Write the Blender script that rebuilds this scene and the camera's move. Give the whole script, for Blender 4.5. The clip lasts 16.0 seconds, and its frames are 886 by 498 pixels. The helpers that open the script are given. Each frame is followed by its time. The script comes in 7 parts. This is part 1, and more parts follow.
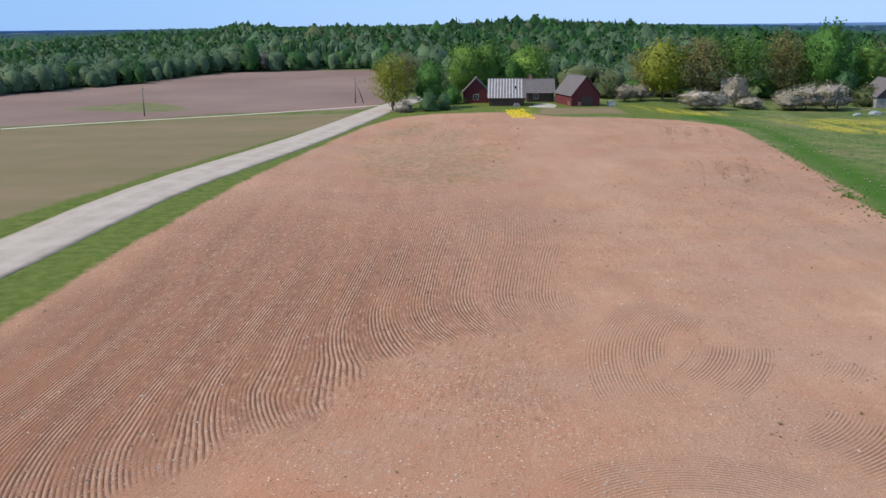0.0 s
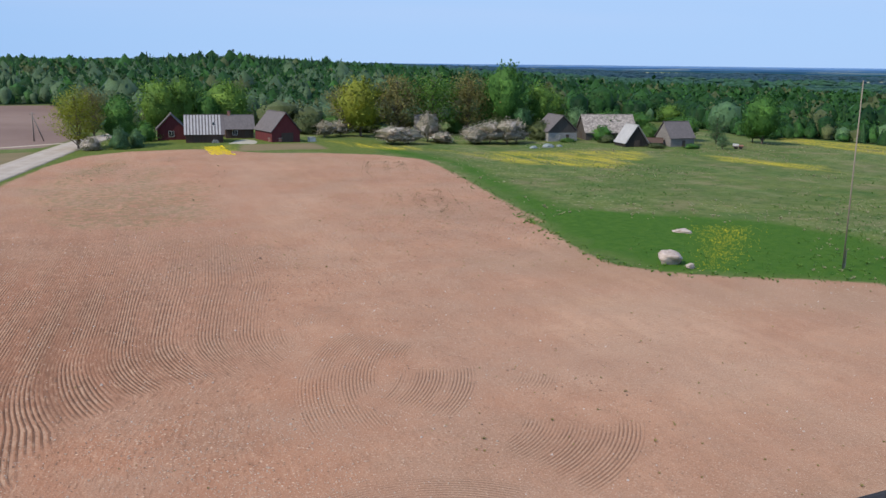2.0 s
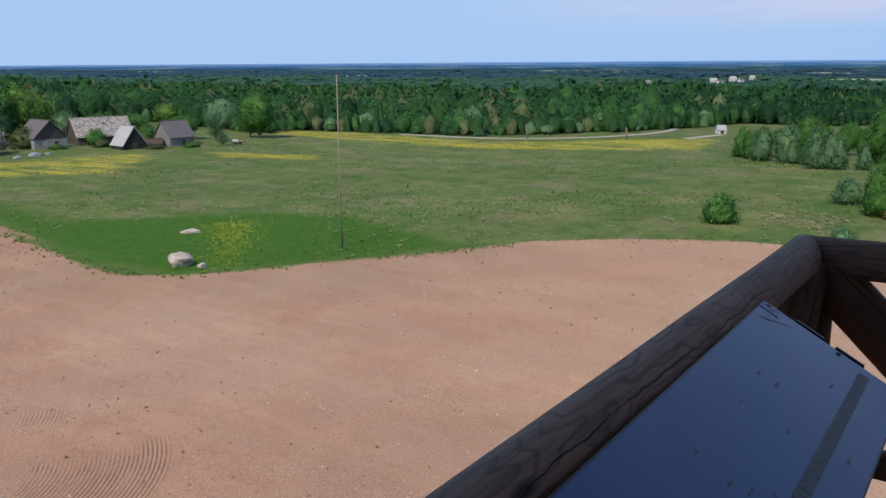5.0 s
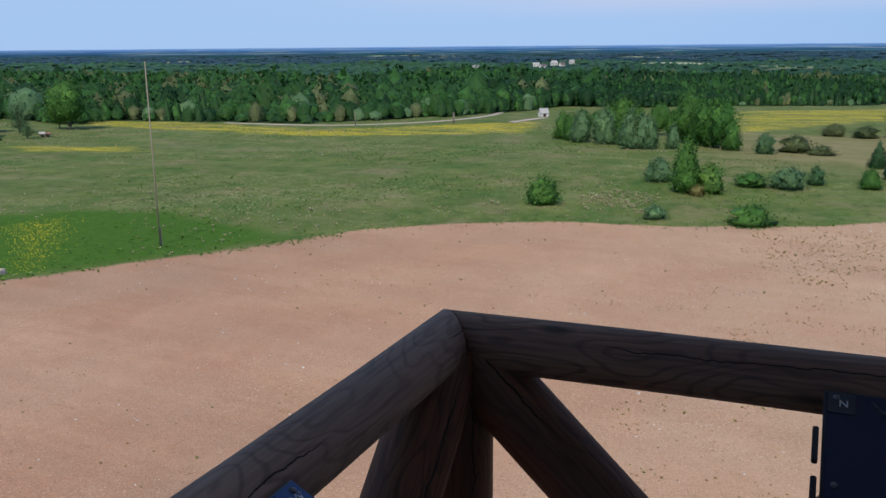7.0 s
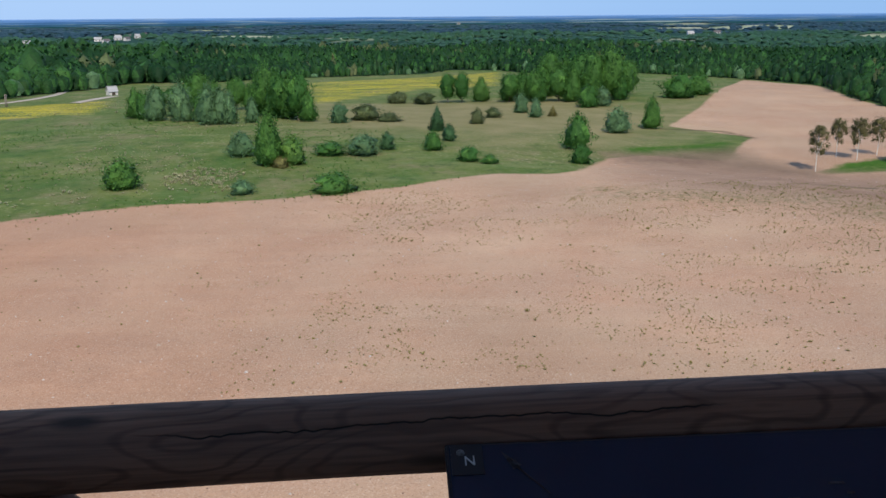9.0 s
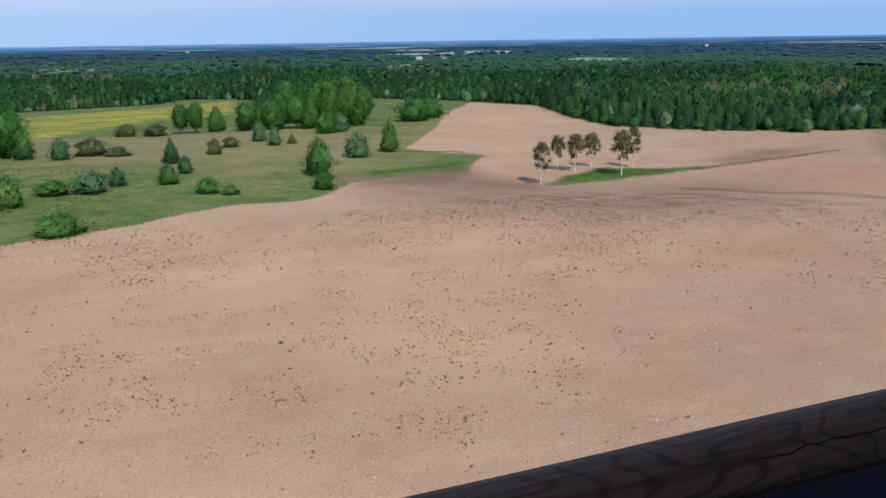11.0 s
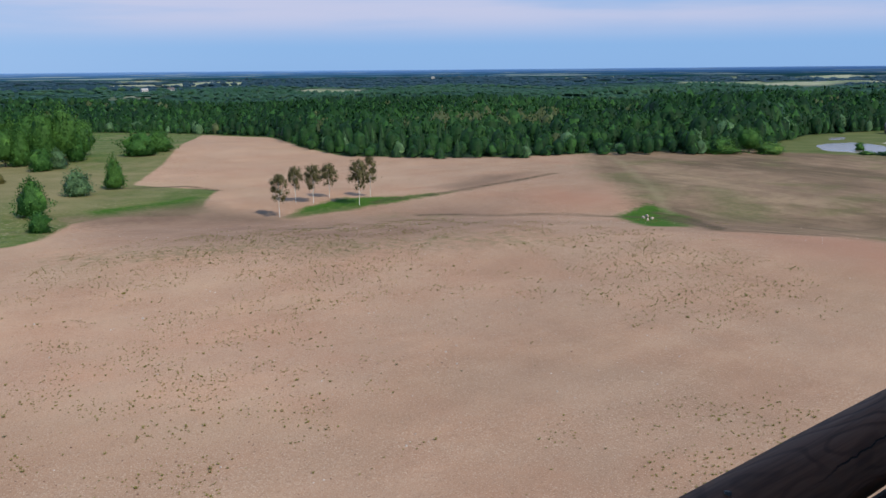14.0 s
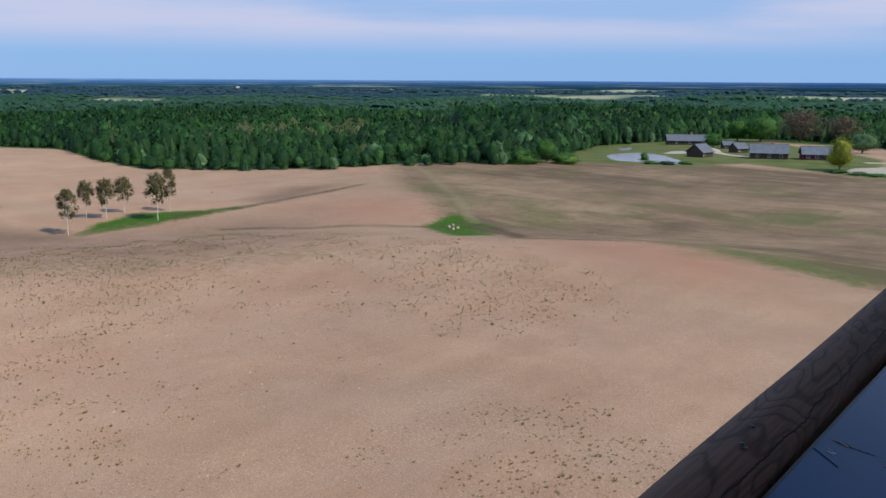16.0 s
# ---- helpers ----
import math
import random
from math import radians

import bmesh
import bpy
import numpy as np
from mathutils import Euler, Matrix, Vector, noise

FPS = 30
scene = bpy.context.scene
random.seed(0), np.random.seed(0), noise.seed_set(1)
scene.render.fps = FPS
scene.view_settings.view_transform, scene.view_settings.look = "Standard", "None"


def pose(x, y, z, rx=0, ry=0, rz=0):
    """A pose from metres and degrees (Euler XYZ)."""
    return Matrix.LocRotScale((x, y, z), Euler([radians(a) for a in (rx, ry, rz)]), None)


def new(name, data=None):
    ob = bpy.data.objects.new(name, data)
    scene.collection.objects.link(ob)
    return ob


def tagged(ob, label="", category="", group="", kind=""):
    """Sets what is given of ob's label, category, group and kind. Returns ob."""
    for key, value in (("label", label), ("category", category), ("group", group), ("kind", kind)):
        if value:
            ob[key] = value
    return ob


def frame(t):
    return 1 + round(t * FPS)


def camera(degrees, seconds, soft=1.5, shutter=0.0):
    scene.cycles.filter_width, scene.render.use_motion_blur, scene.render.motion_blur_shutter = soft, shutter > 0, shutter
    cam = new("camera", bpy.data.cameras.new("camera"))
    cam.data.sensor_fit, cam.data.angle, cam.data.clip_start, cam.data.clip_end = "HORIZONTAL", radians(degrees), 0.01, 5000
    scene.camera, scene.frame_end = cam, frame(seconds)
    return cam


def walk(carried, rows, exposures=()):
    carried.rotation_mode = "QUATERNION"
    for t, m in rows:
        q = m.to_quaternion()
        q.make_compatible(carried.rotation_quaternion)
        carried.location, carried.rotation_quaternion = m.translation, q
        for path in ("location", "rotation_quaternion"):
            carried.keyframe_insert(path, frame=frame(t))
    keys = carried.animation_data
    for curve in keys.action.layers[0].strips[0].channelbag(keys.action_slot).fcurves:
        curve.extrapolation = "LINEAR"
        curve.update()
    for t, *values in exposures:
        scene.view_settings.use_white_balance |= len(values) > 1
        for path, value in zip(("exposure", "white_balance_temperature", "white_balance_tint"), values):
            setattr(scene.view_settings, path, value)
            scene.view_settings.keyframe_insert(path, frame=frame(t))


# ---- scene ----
# ---------------------------------------------------------------- camera
cam = camera(54.16, 16.0)
# seconds, x, y, z, pitch, roll, yaw
PATH = [
    (0.0, -0.000, -0.000, 17.000, -14.45, -0.57, -2.26),
    (0.5, -0.062, 0.004, 17.013, -13.82, -0.20, -8.23),
    (1.0, -0.033, 0.005, 17.015, -12.67, 0.09, -13.23),
    (1.5, 0.089, 0.047, 17.014, -12.12, 0.42, -17.83),
    (2.0, 0.263, 0.116, 17.004, -12.12, 0.63, -21.83),
    (2.5, 0.413, 0.130, 17.012, -12.02, 0.66, -26.63),
    (3.0, 0.489, 0.157, 16.995, -11.70, 0.40, -32.92),
    (3.5, 0.675, 0.267, 16.984, -11.70, -0.54, -39.49),
    (4.0, 0.898, 0.377, 16.946, -11.75, -0.88, -45.57),
    (6.5, 2.390, 0.236, 17.055, -12.96, -0.05, -61.09),
    (7.0, 2.738, 0.208, 17.019, -13.20, -0.53, -64.50),
    (7.5, 2.904, 0.124, 17.035, -13.79, -0.62, -69.23),
    (8.0, 3.046, 0.132, 17.014, -14.13, -0.66, -75.60),
    (8.5, 3.244, 0.210, 16.995, -14.18, -0.66, -83.36),
    (9.0, 3.333, 0.259, 16.987, -15.08, -0.44, -91.68),
    (9.5, 3.391, 0.289, 16.986, -15.85, -0.17, -98.99),
    (10.0, 3.524, 0.274, 16.946, -15.35, -0.27, -103.79),
    (12.5, 3.808, -0.092, 17.018, -11.54, -1.27, -114.80),
    (13.0, 3.866, -0.111, 17.019, -11.43, -1.21, -118.69),
    (13.5, 4.004, -0.215, 16.996, -11.70, -1.14, -122.36),
    (14.0, 4.091, -0.331, 16.969, -11.75, -0.50, -125.90),
    (14.5, 4.123, -0.582, 16.998, -12.00, 0.13, -128.85),
    (15.0, 4.140, -0.784, 16.994, -11.66, 0.46, -131.32),
    (15.5, 4.248, -0.982, 16.995, -11.30, 0.32, -135.22),
    (16.0, 4.299, -1.139, 16.994, -11.06, 0.35, -138.50),
]
walk(cam, [(t, pose(x, y, z, 0, 0, yaw) @ pose(0, 0, 0, 90 + pitch, 0, 0) @ pose(0, 0, 0, 0, 0, roll))
           for t, x, y, z, pitch, roll, yaw in PATH],
     exposures=[(0.0, 0.13), (1.5, 0.04), (3.5, -0.04), (6.5, -0.14), (7.5, -0.13), (9.0, 0.00), (12.5, -0.08), (13.5, -0.16), (16.0, -0.13)])

# ---------------------------------------------------------------- sky and sun
SUN_ELEVATION, SUN_AZIMUTH = 47.0, 97.0   # degrees; azimuth counter-clockwise from +y
world = bpy.data.worlds.new("sky")
scene.world = world
world.use_nodes = True
wn, wl = world.node_tree.nodes, world.node_tree.links
wn.clear()
sky = wn.new("ShaderNodeTexSky")
sky.sky_type, sky.sun_disc = "NISHITA", False
sky.sun_elevation, sky.sun_rotation = radians(SUN_ELEVATION), radians(-SUN_AZIMUTH)
sky.altitude, sky.air_density, sky.dust_density, sky.ozone_density = 200, 1.0, 0.3, 2.5
coord = wn.new("ShaderNodeTexCoord")
out = wn.new("ShaderNodeOutputWorld")
back = wn.new("ShaderNodeBackground")
back.inputs["Strength"].default_value = 0.059


def sky_range(source, a, b, lo=0.0, hi=1.0):
    n = wn.new("ShaderNodeMapRange")
    for key, value in (("From Min", a), ("From Max", b), ("To Min", lo), ("To Max", hi)):
        n.inputs[key].default_value = value
    n.interpolation_type = "SMOOTHSTEP"
    wl.new(source, n.inputs["Value"])
    return n.outputs["Result"]


def sky_times(a, b):
    n = wn.new("ShaderNodeMath")
    n.operation = "MULTIPLY"
    wl.new(a, n.inputs[0])
    wl.new(b, n.inputs[1])
    return n.outputs[0]


def sky_mix(fac, a, colour):
    n = wn.new("ShaderNodeMix")
    n.data_type = "RGBA"
    n.inputs[7].default_value = (*colour, 1)
    wl.new(a, n.inputs[6])
    if isinstance(fac, float):
        n.inputs[0].default_value = fac
    else:
        wl.new(fac, n.inputs[0])
    return n.outputs[2]


def toward(bearing):
    """Cosine of the angle between a direction of the sky and a bearing."""
    n = wn.new("ShaderNodeVectorMath")
    n.operation = "DOT_PRODUCT"
    n.inputs[1].default_value = (math.sin(radians(bearing)), math.cos(radians(bearing)), 0.0)
    wl.new(coord.outputs["Generated"], n.inputs[0])
    return n.outputs["Value"]


split = wn.new("ShaderNodeSeparateXYZ")
wl.new(coord.outputs["Generated"], split.inputs["Vector"])
stretch = wn.new("ShaderNodeMapping")
stretch.inputs["Scale"].default_value = (1.0, 1.0, 11.0)
cloud = wn.new("ShaderNodeTexNoise")
cloud.inputs["Scale"].default_value, cloud.inputs["Detail"].default_value = 1.9, 6.0
wl.new(coord.outputs["Generated"], stretch.inputs["Vector"])
wl.new(stretch.outputs["Vector"], cloud.inputs["Vector"])
air = sky_mix(0.84, sky.outputs["Color"], (4.7, 9.1, 16.6))
# paler air low in the north-east, thin high cloud in the south-east, fading towards the zenith
air = sky_mix(sky_range(toward(44), 0.25, 0.97, 0.0, 0.55), air, (8.6, 11.9, 17.2))
veil = sky_times(sky_range(cloud.outputs["Fac"], 0.34, 0.62, 0.25, 1.0), sky_range(split.outputs["Z"], 0.022, 0.062))
veil = sky_times(veil, sky_range(split.outputs["Z"], 0.12, 0.26, 1.0, 0.35))
veil = sky_times(veil, sky_range(toward(132), 0.02, 0.62, 0.10, 0.72))
air = sky_mix(veil, air, (12.2, 11.9, 15.0))
wl.new(air, back.inputs["Color"])
wl.new(back.outputs["Background"], out.inputs["Surface"])

lamp = bpy.data.lights.new("sun", "SUN")
lamp.energy, lamp.angle, lamp.color = 4.25, radians(0.6), (1.0, 0.92, 0.79)
sun = new("sun", lamp)
sun.matrix_world = pose(0, 0, 60, 0, 0, SUN_AZIMUTH) @ pose(0, 0, 0, -(90 - SUN_ELEVATION), 0, 0)

# ---------------------------------------------------------------- materials


class Nodes:
    """A short way to write node materials."""

    def __init__(self, name, rough=0.9, metal=0.0, spec=0.3):
        self.mat = bpy.data.materials.new(name)
        self.mat.use_nodes = True
        self.n, self.l = self.mat.node_tree.nodes, self.mat.node_tree.links
        self.bsdf = self.n["Principled BSDF"]
        self.bsdf.inputs["Roughness"].default_value = rough
        self.bsdf.inputs["Metallic"].default_value = metal
        self.bsdf.inputs["Specular IOR Level"].default_value = spec

    def node(self, kind, **values):
        node = self.n.new("ShaderNode" + kind)
        for key, value in values.items():
            node.inputs[key.replace("_", " ")].default_value = value
        return node

    def put(self, source, target):
        self.l.new(source, target)
        return self

    def coords(self, kind="Object", scale=(1, 1, 1)):
        m = self.node("Mapping", Scale=scale)
        self.put(self.node("TexCoord").outputs[kind], m.inputs["Vector"])
        return m.outputs["Vector"]

    def noise(self, vec, scale, detail=4.0, rough=0.55):
        t = self.node("TexNoise", Scale=scale, Detail=detail, Roughness=rough)
        self.put(vec, t.inputs["Vector"])
        return t.outputs["Fac"]

    def math(self, op, a, b=0.0, clamp=False):
        m = self.n.new("ShaderNodeMath")
        m.operation, m.use_clamp = op, clamp
        for i, v in enumerate((a, b)):
            if isinstance(v, (int, float)):
                m.inputs[i].default_value = v
            else:
                self.put(v, m.inputs[i])
        return m.outputs[0]

    def ramp(self, fac, a, b, lo=0.0, hi=1.0):
        m = self.node("MapRange", From_Min=a, From_Max=b, To_Min=lo, To_Max=hi)
        self.put(fac, m.inputs["Value"])
        return m.outputs["Result"]

    def attr(self, name):
        a = self.n.new("ShaderNodeAttribute")
        a.attribute_name = name
        return a.outputs["Fac"]

    def random(self):
        return self.n.new("ShaderNodeObjectInfo").outputs["Random"]

    def mix(self, fac, a, b, blend="MIX"):
        m = self.n.new("ShaderNodeMix")
        m.data_type, m.blend_type = "RGBA", blend
        for slot, v in ((0, fac), (6, a), (7, b)):
            if isinstance(v, (int, float)):
                m.inputs[slot].default_value = v
            elif isinstance(v, tuple):
                m.inputs[slot].default_value = (*v, 1)
            else:
                self.put(v, m.inputs[slot])
        return m.outputs[2]

    def colour(self, c):
        if isinstance(c, tuple):
            self.bsdf.inputs["Base Color"].default_value = (*c, 1)
        else:
            self.put(c, self.bsdf.inputs["Base Color"])
        return self

    def bump(self, heightmap, strength=0.5, distance=0.05):
        b = self.node("Bump", Strength=strength, Distance=distance)
        self.put(heightmap, b.inputs["Height"])
        self.put(b.outputs["Normal"], self.bsdf.inputs["Normal"])
        return self


def plain_material(name, a, b, scale, rough=0.85, metal=0.0, bump=0.3, distance=0.02, stretch=(1, 1, 1)):
    """Two colours mixed by coarse and fine noise, with fine relief."""
    k = Nodes(name, rough, metal)
    v = k.coords("Object", stretch)
    coarse, fine = k.noise(v, scale, 3), k.noise(v, scale * 7, 4)
    fac = k.math("ADD", k.math("MULTIPLY", coarse, 0.6), k.math("MULTIPLY", fine, 0.4))
    k.colour(k.mix(k.ramp(fac, 0.35, 0.65), a, b)).bump(fine, bump, distance)
    return k.mat


def foliage_material(name, a, b, dark, through_light=0.3, uneven=0.35):
    """Leaves: hue by tree, tone by clump."""
    k = Nodes(name, 0.6, 0, 0.2)
    v = k.coords("Object", (1, 1, 1))
    k.tone = tone = k.n.new("ShaderNodeNewGeometry").outputs["Random Per Island"]
    tint = k.attr("tint")
    c = k.mix(k.math("ADD", tint, k.math("MULTIPLY", k.random(), 0.6), True), a, b)
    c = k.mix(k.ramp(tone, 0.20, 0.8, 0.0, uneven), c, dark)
    # Light clumps and dark hollows put crown highlights and shade into the colour
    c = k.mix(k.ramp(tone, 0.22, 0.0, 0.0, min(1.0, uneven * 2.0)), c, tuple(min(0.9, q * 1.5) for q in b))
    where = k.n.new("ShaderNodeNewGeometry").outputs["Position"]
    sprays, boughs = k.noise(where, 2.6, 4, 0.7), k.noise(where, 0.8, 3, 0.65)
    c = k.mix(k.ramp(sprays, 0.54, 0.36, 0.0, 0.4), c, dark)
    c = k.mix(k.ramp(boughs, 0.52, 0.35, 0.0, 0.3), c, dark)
    k.colour(c)
    k.bump(k.math("ADD", sprays, k.math("MULTIPLY", boughs, 1.5)), 0.45, 0.35)
    leaf = k.node("BsdfTranslucent")
    k.put(c, leaf.inputs["Color"])
    both = k.node("MixShader", Fac=through_light)
    k.put(k.bsdf.outputs[0], both.inputs[1]).put(leaf.outputs[0], both.inputs[2])
    k.put(both.outputs[0], k.n["Material Output"].inputs["Surface"])
    return k.mat


def ground_material():
    """Land cover of the one ground sheet: tilled soil, meadow, lush verge, dry grass, flowers, moist ground, wood floor."""
    k = Nodes("land", 0.95, 0, 0.1)
    v = k.coords("Object")
    n1, n6, n40 = k.noise(v, 1.1, 5, 0.65), k.noise(v, 0.16, 5), k.noise(v, 0.025, 4)
    grain = k.noise(v, 7.0, 3, 0.7)

    def mask(name, ragged, soft):
        shifted = k.math("ADD", k.attr(name), k.math("MULTIPLY", k.math("SUBTRACT", k.math("ADD", n1, n6), 1.0), ragged))
        return k.ramp(shifted, -soft, soft)

    # meadow
    meadow = k.mix(k.ramp(n6, 0.35, 0.7), (0.070, 0.106, 0.021), (0.126, 0.148, 0.038))
    meadow = k.mix(k.ramp(n1, 0.47, 0.66, 0, 0.4), meadow, (0.165, 0.165, 0.080))
    meadow = k.mix(k.ramp(k.noise(v, 0.045, 5, 0.65), 0.52, 0.64, 0, 0.5), meadow, (0.090, 0.110, 0.040))
    meadow = k.mix(k.ramp(grain, 0.45, 0.30, 0, 0.5), meadow, (0.035, 0.065, 0.016))
    swathe = k.node("Mapping", Scale=(0.16, 0.035, 1.0), Rotation=(0, 0, math.radians(35)))
    k.put(v, swathe.inputs["Vector"])
    mown = k.noise(swathe.outputs["Vector"], 1.0, 5, 0.65)
    meadow = k.mix(k.ramp(mown, 0.52, 0.66, 0, 0.5), meadow, (0.052, 0.092, 0.020))
    meadow = k.mix(k.ramp(mown, 0.48, 0.34, 0, 0.45), meadow, (0.165, 0.175, 0.078))
    drift = k.noise(v, 0.11, 6, 0.7)
    meadow = k.mix(k.ramp(drift, 0.53, 0.62, 0, 0.6), meadow, (0.180, 0.150, 0.078))
    meadow = k.mix(k.ramp(drift, 0.46, 0.38, 0, 0.55), meadow, (0.048, 0.105, 0.020))
    clumpy = k.noise(v, 0.42, 6, 0.72)
    meadow = k.mix(k.ramp(clumpy, 0.52, 0.64, 0, 0.6), meadow, (0.036, 0.070, 0.018))
    meadow = k.mix(k.ramp(clumpy, 0.46, 0.36, 0, 0.45), meadow, (0.150, 0.170, 0.074))
    pale = k.node("TexVoronoi", Scale=1.3)
    k.put(v, pale.inputs["Vector"])
    heads = k.math("MULTIPLY", k.ramp(pale.outputs["Distance"], 0.30, 0.16), k.ramp(k.math("ADD", n40, k.math("MULTIPLY", n6, 0.5)), 0.72, 0.86))
    c = k.mix(k.math("MULTIPLY", heads, 0.5), meadow, (0.36, 0.33, 0.20))
    # dry rough pasture
    dry = k.mix(k.ramp(n6, 0.3, 0.7), (0.155, 0.140, 0.058), (0.222, 0.184, 0.090))
    dry = k.mix(k.ramp(n1, 0.5, 0.8, 0, 0.5), dry, (0.115, 0.145, 0.042))
    c = k.mix(mask("dry", 14.0, 9.0), c, dry)
    # lush grass
    lush = k.mix(k.ramp(n1, 0.3, 0.7), (0.026, 0.082, 0.007), (0.060, 0.118, 0.013))
    lush = k.mix(k.ramp(grain, 0.62, 0.75, 0, 0.5), lush, (0.15, 0.19, 0.03))
    c = k.mix(mask("lush", 5.0, 1.6), c, lush)
    verge = k.mix(k.ramp(n1, 0.3, 0.7), (0.056, 0.092, 0.013), (0.135, 0.150, 0.036))
    c = k.mix(mask("verge", 1.5, 0.6), c, verge)
    # flowers
    cells = k.node("TexVoronoi", Scale=2.2)
    k.put(v, cells.inputs["Vector"])
    slant = k.node("Mapping", Scale=(0.45, 0.05, 1.0), Rotation=(0, 0, math.radians(40)))
    k.put(v, slant.inputs["Vector"])
    drifts = k.ramp(k.noise(slant.outputs["Vector"], 1.0, 4), 0.42, 0.58)
    petal = k.math("MULTIPLY", k.ramp(cells.outputs["Distance"], 0.42, 0.28), k.ramp(k.math("ADD", n6, k.math("MULTIPLY", n1, 0.6)), 0.62, 0.86))
    c = k.mix(k.math("MULTIPLY", mask("yellow", 5.0, 2.0), k.math("MULTIPLY", k.math("ADD", petal, k.math("MULTIPLY", drifts, 0.45), True), k.ramp(k.noise(slant.outputs["Vector"], 2.3, 5, 0.7), 0.32, 0.50))), c, (0.52, 0.40, 0.025))
    # sown field by the road, far tilled field
    bands = k.noise(k.coords("Object", (0.02, 0.14, 1.0)), 1.0, 4)
    sown = k.mix(k.ramp(k.math("ADD", k.math("MULTIPLY", n6, 0.4), k.math("MULTIPLY", bands, 0.6)), 0.25, 0.75), (0.135, 0.118, 0.055), (0.215, 0.152, 0.090))
    c = k.mix(mask("sown", 1.2, 0.6), c, sown)
    far = k.mix(k.ramp(n40, 0.35, 0.65), (0.180, 0.118, 0.098), (0.228, 0.155, 0.128))
    c = k.mix(mask("tilled", 2.0, 1.0), c, far)
    c = k.mix(mask("patch", 3.0, 1.5), c, k.mix(k.ramp(n6, 0.35, 0.65), (0.115, 0.125, 0.05), (0.17, 0.15, 0.075)))
    # the main field
    soil = k.mix(k.ramp(n6, 0.3, 0.7), (0.325, 0.184, 0.124), (0.400, 0.242, 0.163))
    n15 = k.noise(v, 0.075, 5, 0.6)
    soil = k.mix(k.ramp(n15, 0.50, 0.68, 0, 0.55), soil, (0.265, 0.165, 0.118))
    soil = k.mix(k.ramp(n15, 0.46, 0.30, 0, 0.5), soil, (0.40, 0.275, 0.185))
    soil = k.mix(k.ramp(n40, 0.52, 0.70, 0, 0.6), soil, (0.345, 0.178, 0.122))
    broad = k.noise(v, 0.034, 6, 0.62)
    soil = k.mix(k.ramp(broad, 0.52, 0.64, 0, 0.7), soil, (0.250, 0.162, 0.112))
    soil = k.mix(k.ramp(broad, 0.47, 0.36, 0, 0.7), soil, (0.455, 0.305, 0.215))
    soil = k.mix(k.ramp(n40, 0.45, 0.30, 0, 0.5), soil, (0.315, 0.232, 0.145))
    streak = k.noise(k.coords("Object", (0.55, 0.06, 1.0)), 1.0, 4)
    soil = k.mix(k.ramp(streak, 0.42, 0.66, 0, 0.28), soil, (0.255, 0.150, 0.105))
    soil = k.mix(k.ramp(streak, 0.48, 0.30, 0, 0.22), soil, (0.44, 0.30, 0.215))
    soil = k.mix(k.ramp(n1, 0.46, 0.74, 0, 0.30), soil, (0.225, 0.135, 0.095))
    soil = k.mix(k.math("MULTIPLY", k.attr("rust"), 0.6), soil, k.mix(k.ramp(n15, 0.36, 0.64), (0.375, 0.178, 0.106), (0.270, 0.136, 0.084)))
    worn = k.math("MULTIPLY", k.math("SUBTRACT", 1.0, k.attr("fresh")), k.ramp(k.noise(v, 0.11, 5, 0.65), 0.42, 0.60))
    soil = k.mix(k.math("MULTIPLY", worn, 0.42), soil, (0.335, 0.240, 0.180))
    soil = k.mix(k.math("MULTIPLY", k.attr("loam"), 0.4), soil, k.mix(k.ramp(n6, 0.35, 0.65), (0.215, 0.145, 0.098), (0.275, 0.188, 0.128)))
    soil = k.mix(k.math("MULTIPLY", k.attr("sandy"), 0.3), soil, k.mix(k.ramp(n15, 0.38, 0.62), (0.48, 0.325, 0.212), (0.40, 0.248, 0.160)))
    speck = k.noise(v, 16.0, 2, 0.6)
    soil = k.mix(k.ramp(grain, 0.57, 0.76, 0, 0.5), soil, (0.47, 0.36, 0.29))
    soil = k.mix(k.ramp(speck, 0.58, 0.70, 0, 0.7), soil, (0.52, 0.42, 0.34))
    soil = k.mix(k.ramp(speck, 0.40, 0.28, 0, 0.7), soil, (0.16, 0.095, 0.066))
    bits = k.node("TexVoronoi", Scale=5.5)
    k.put(v, bits.inputs["Vector"])
    tone = k.node("SeparateXYZ")
    k.put(bits.outputs["Color"], tone.inputs[0])
    patchy = k.ramp(k.math("ADD", n1, k.math("MULTIPLY", n6, 0.6)), 0.72, 0.94)
    bit = k.math("MULTIPLY", k.ramp(bits.outputs["Distance"], 0.36, 0.22), k.math("MULTIPLY", patchy, k.ramp(k.attr("rust"), 0.0, 0.8, 0.3, 1.0)))
    soil = k.mix(k.math("MULTIPLY", bit, k.ramp(tone.outputs["X"], 0.62, 0.72)), soil, (0.60, 0.475, 0.37))
    # Dark bits paint small shadows beside clods; pits are darkened as well
    soil = k.mix(k.math("MULTIPLY", bit, k.ramp(tone.outputs["Y"], 0.66, 0.76)), soil, (0.130, 0.078, 0.052))
    soil = k.mix(k.ramp(grain, 0.42, 0.27, 0, 0.6), soil, (0.185, 0.110, 0.076))
    soil = k.mix(k.math("MULTIPLY", k.attr("fresh"), 0.72), soil, k.mix(k.ramp(streak, 0.35, 0.65), (0.272, 0.128, 0.080), (0.172, 0.090, 0.058)))
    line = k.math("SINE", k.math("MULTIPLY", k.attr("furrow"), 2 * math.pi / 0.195))
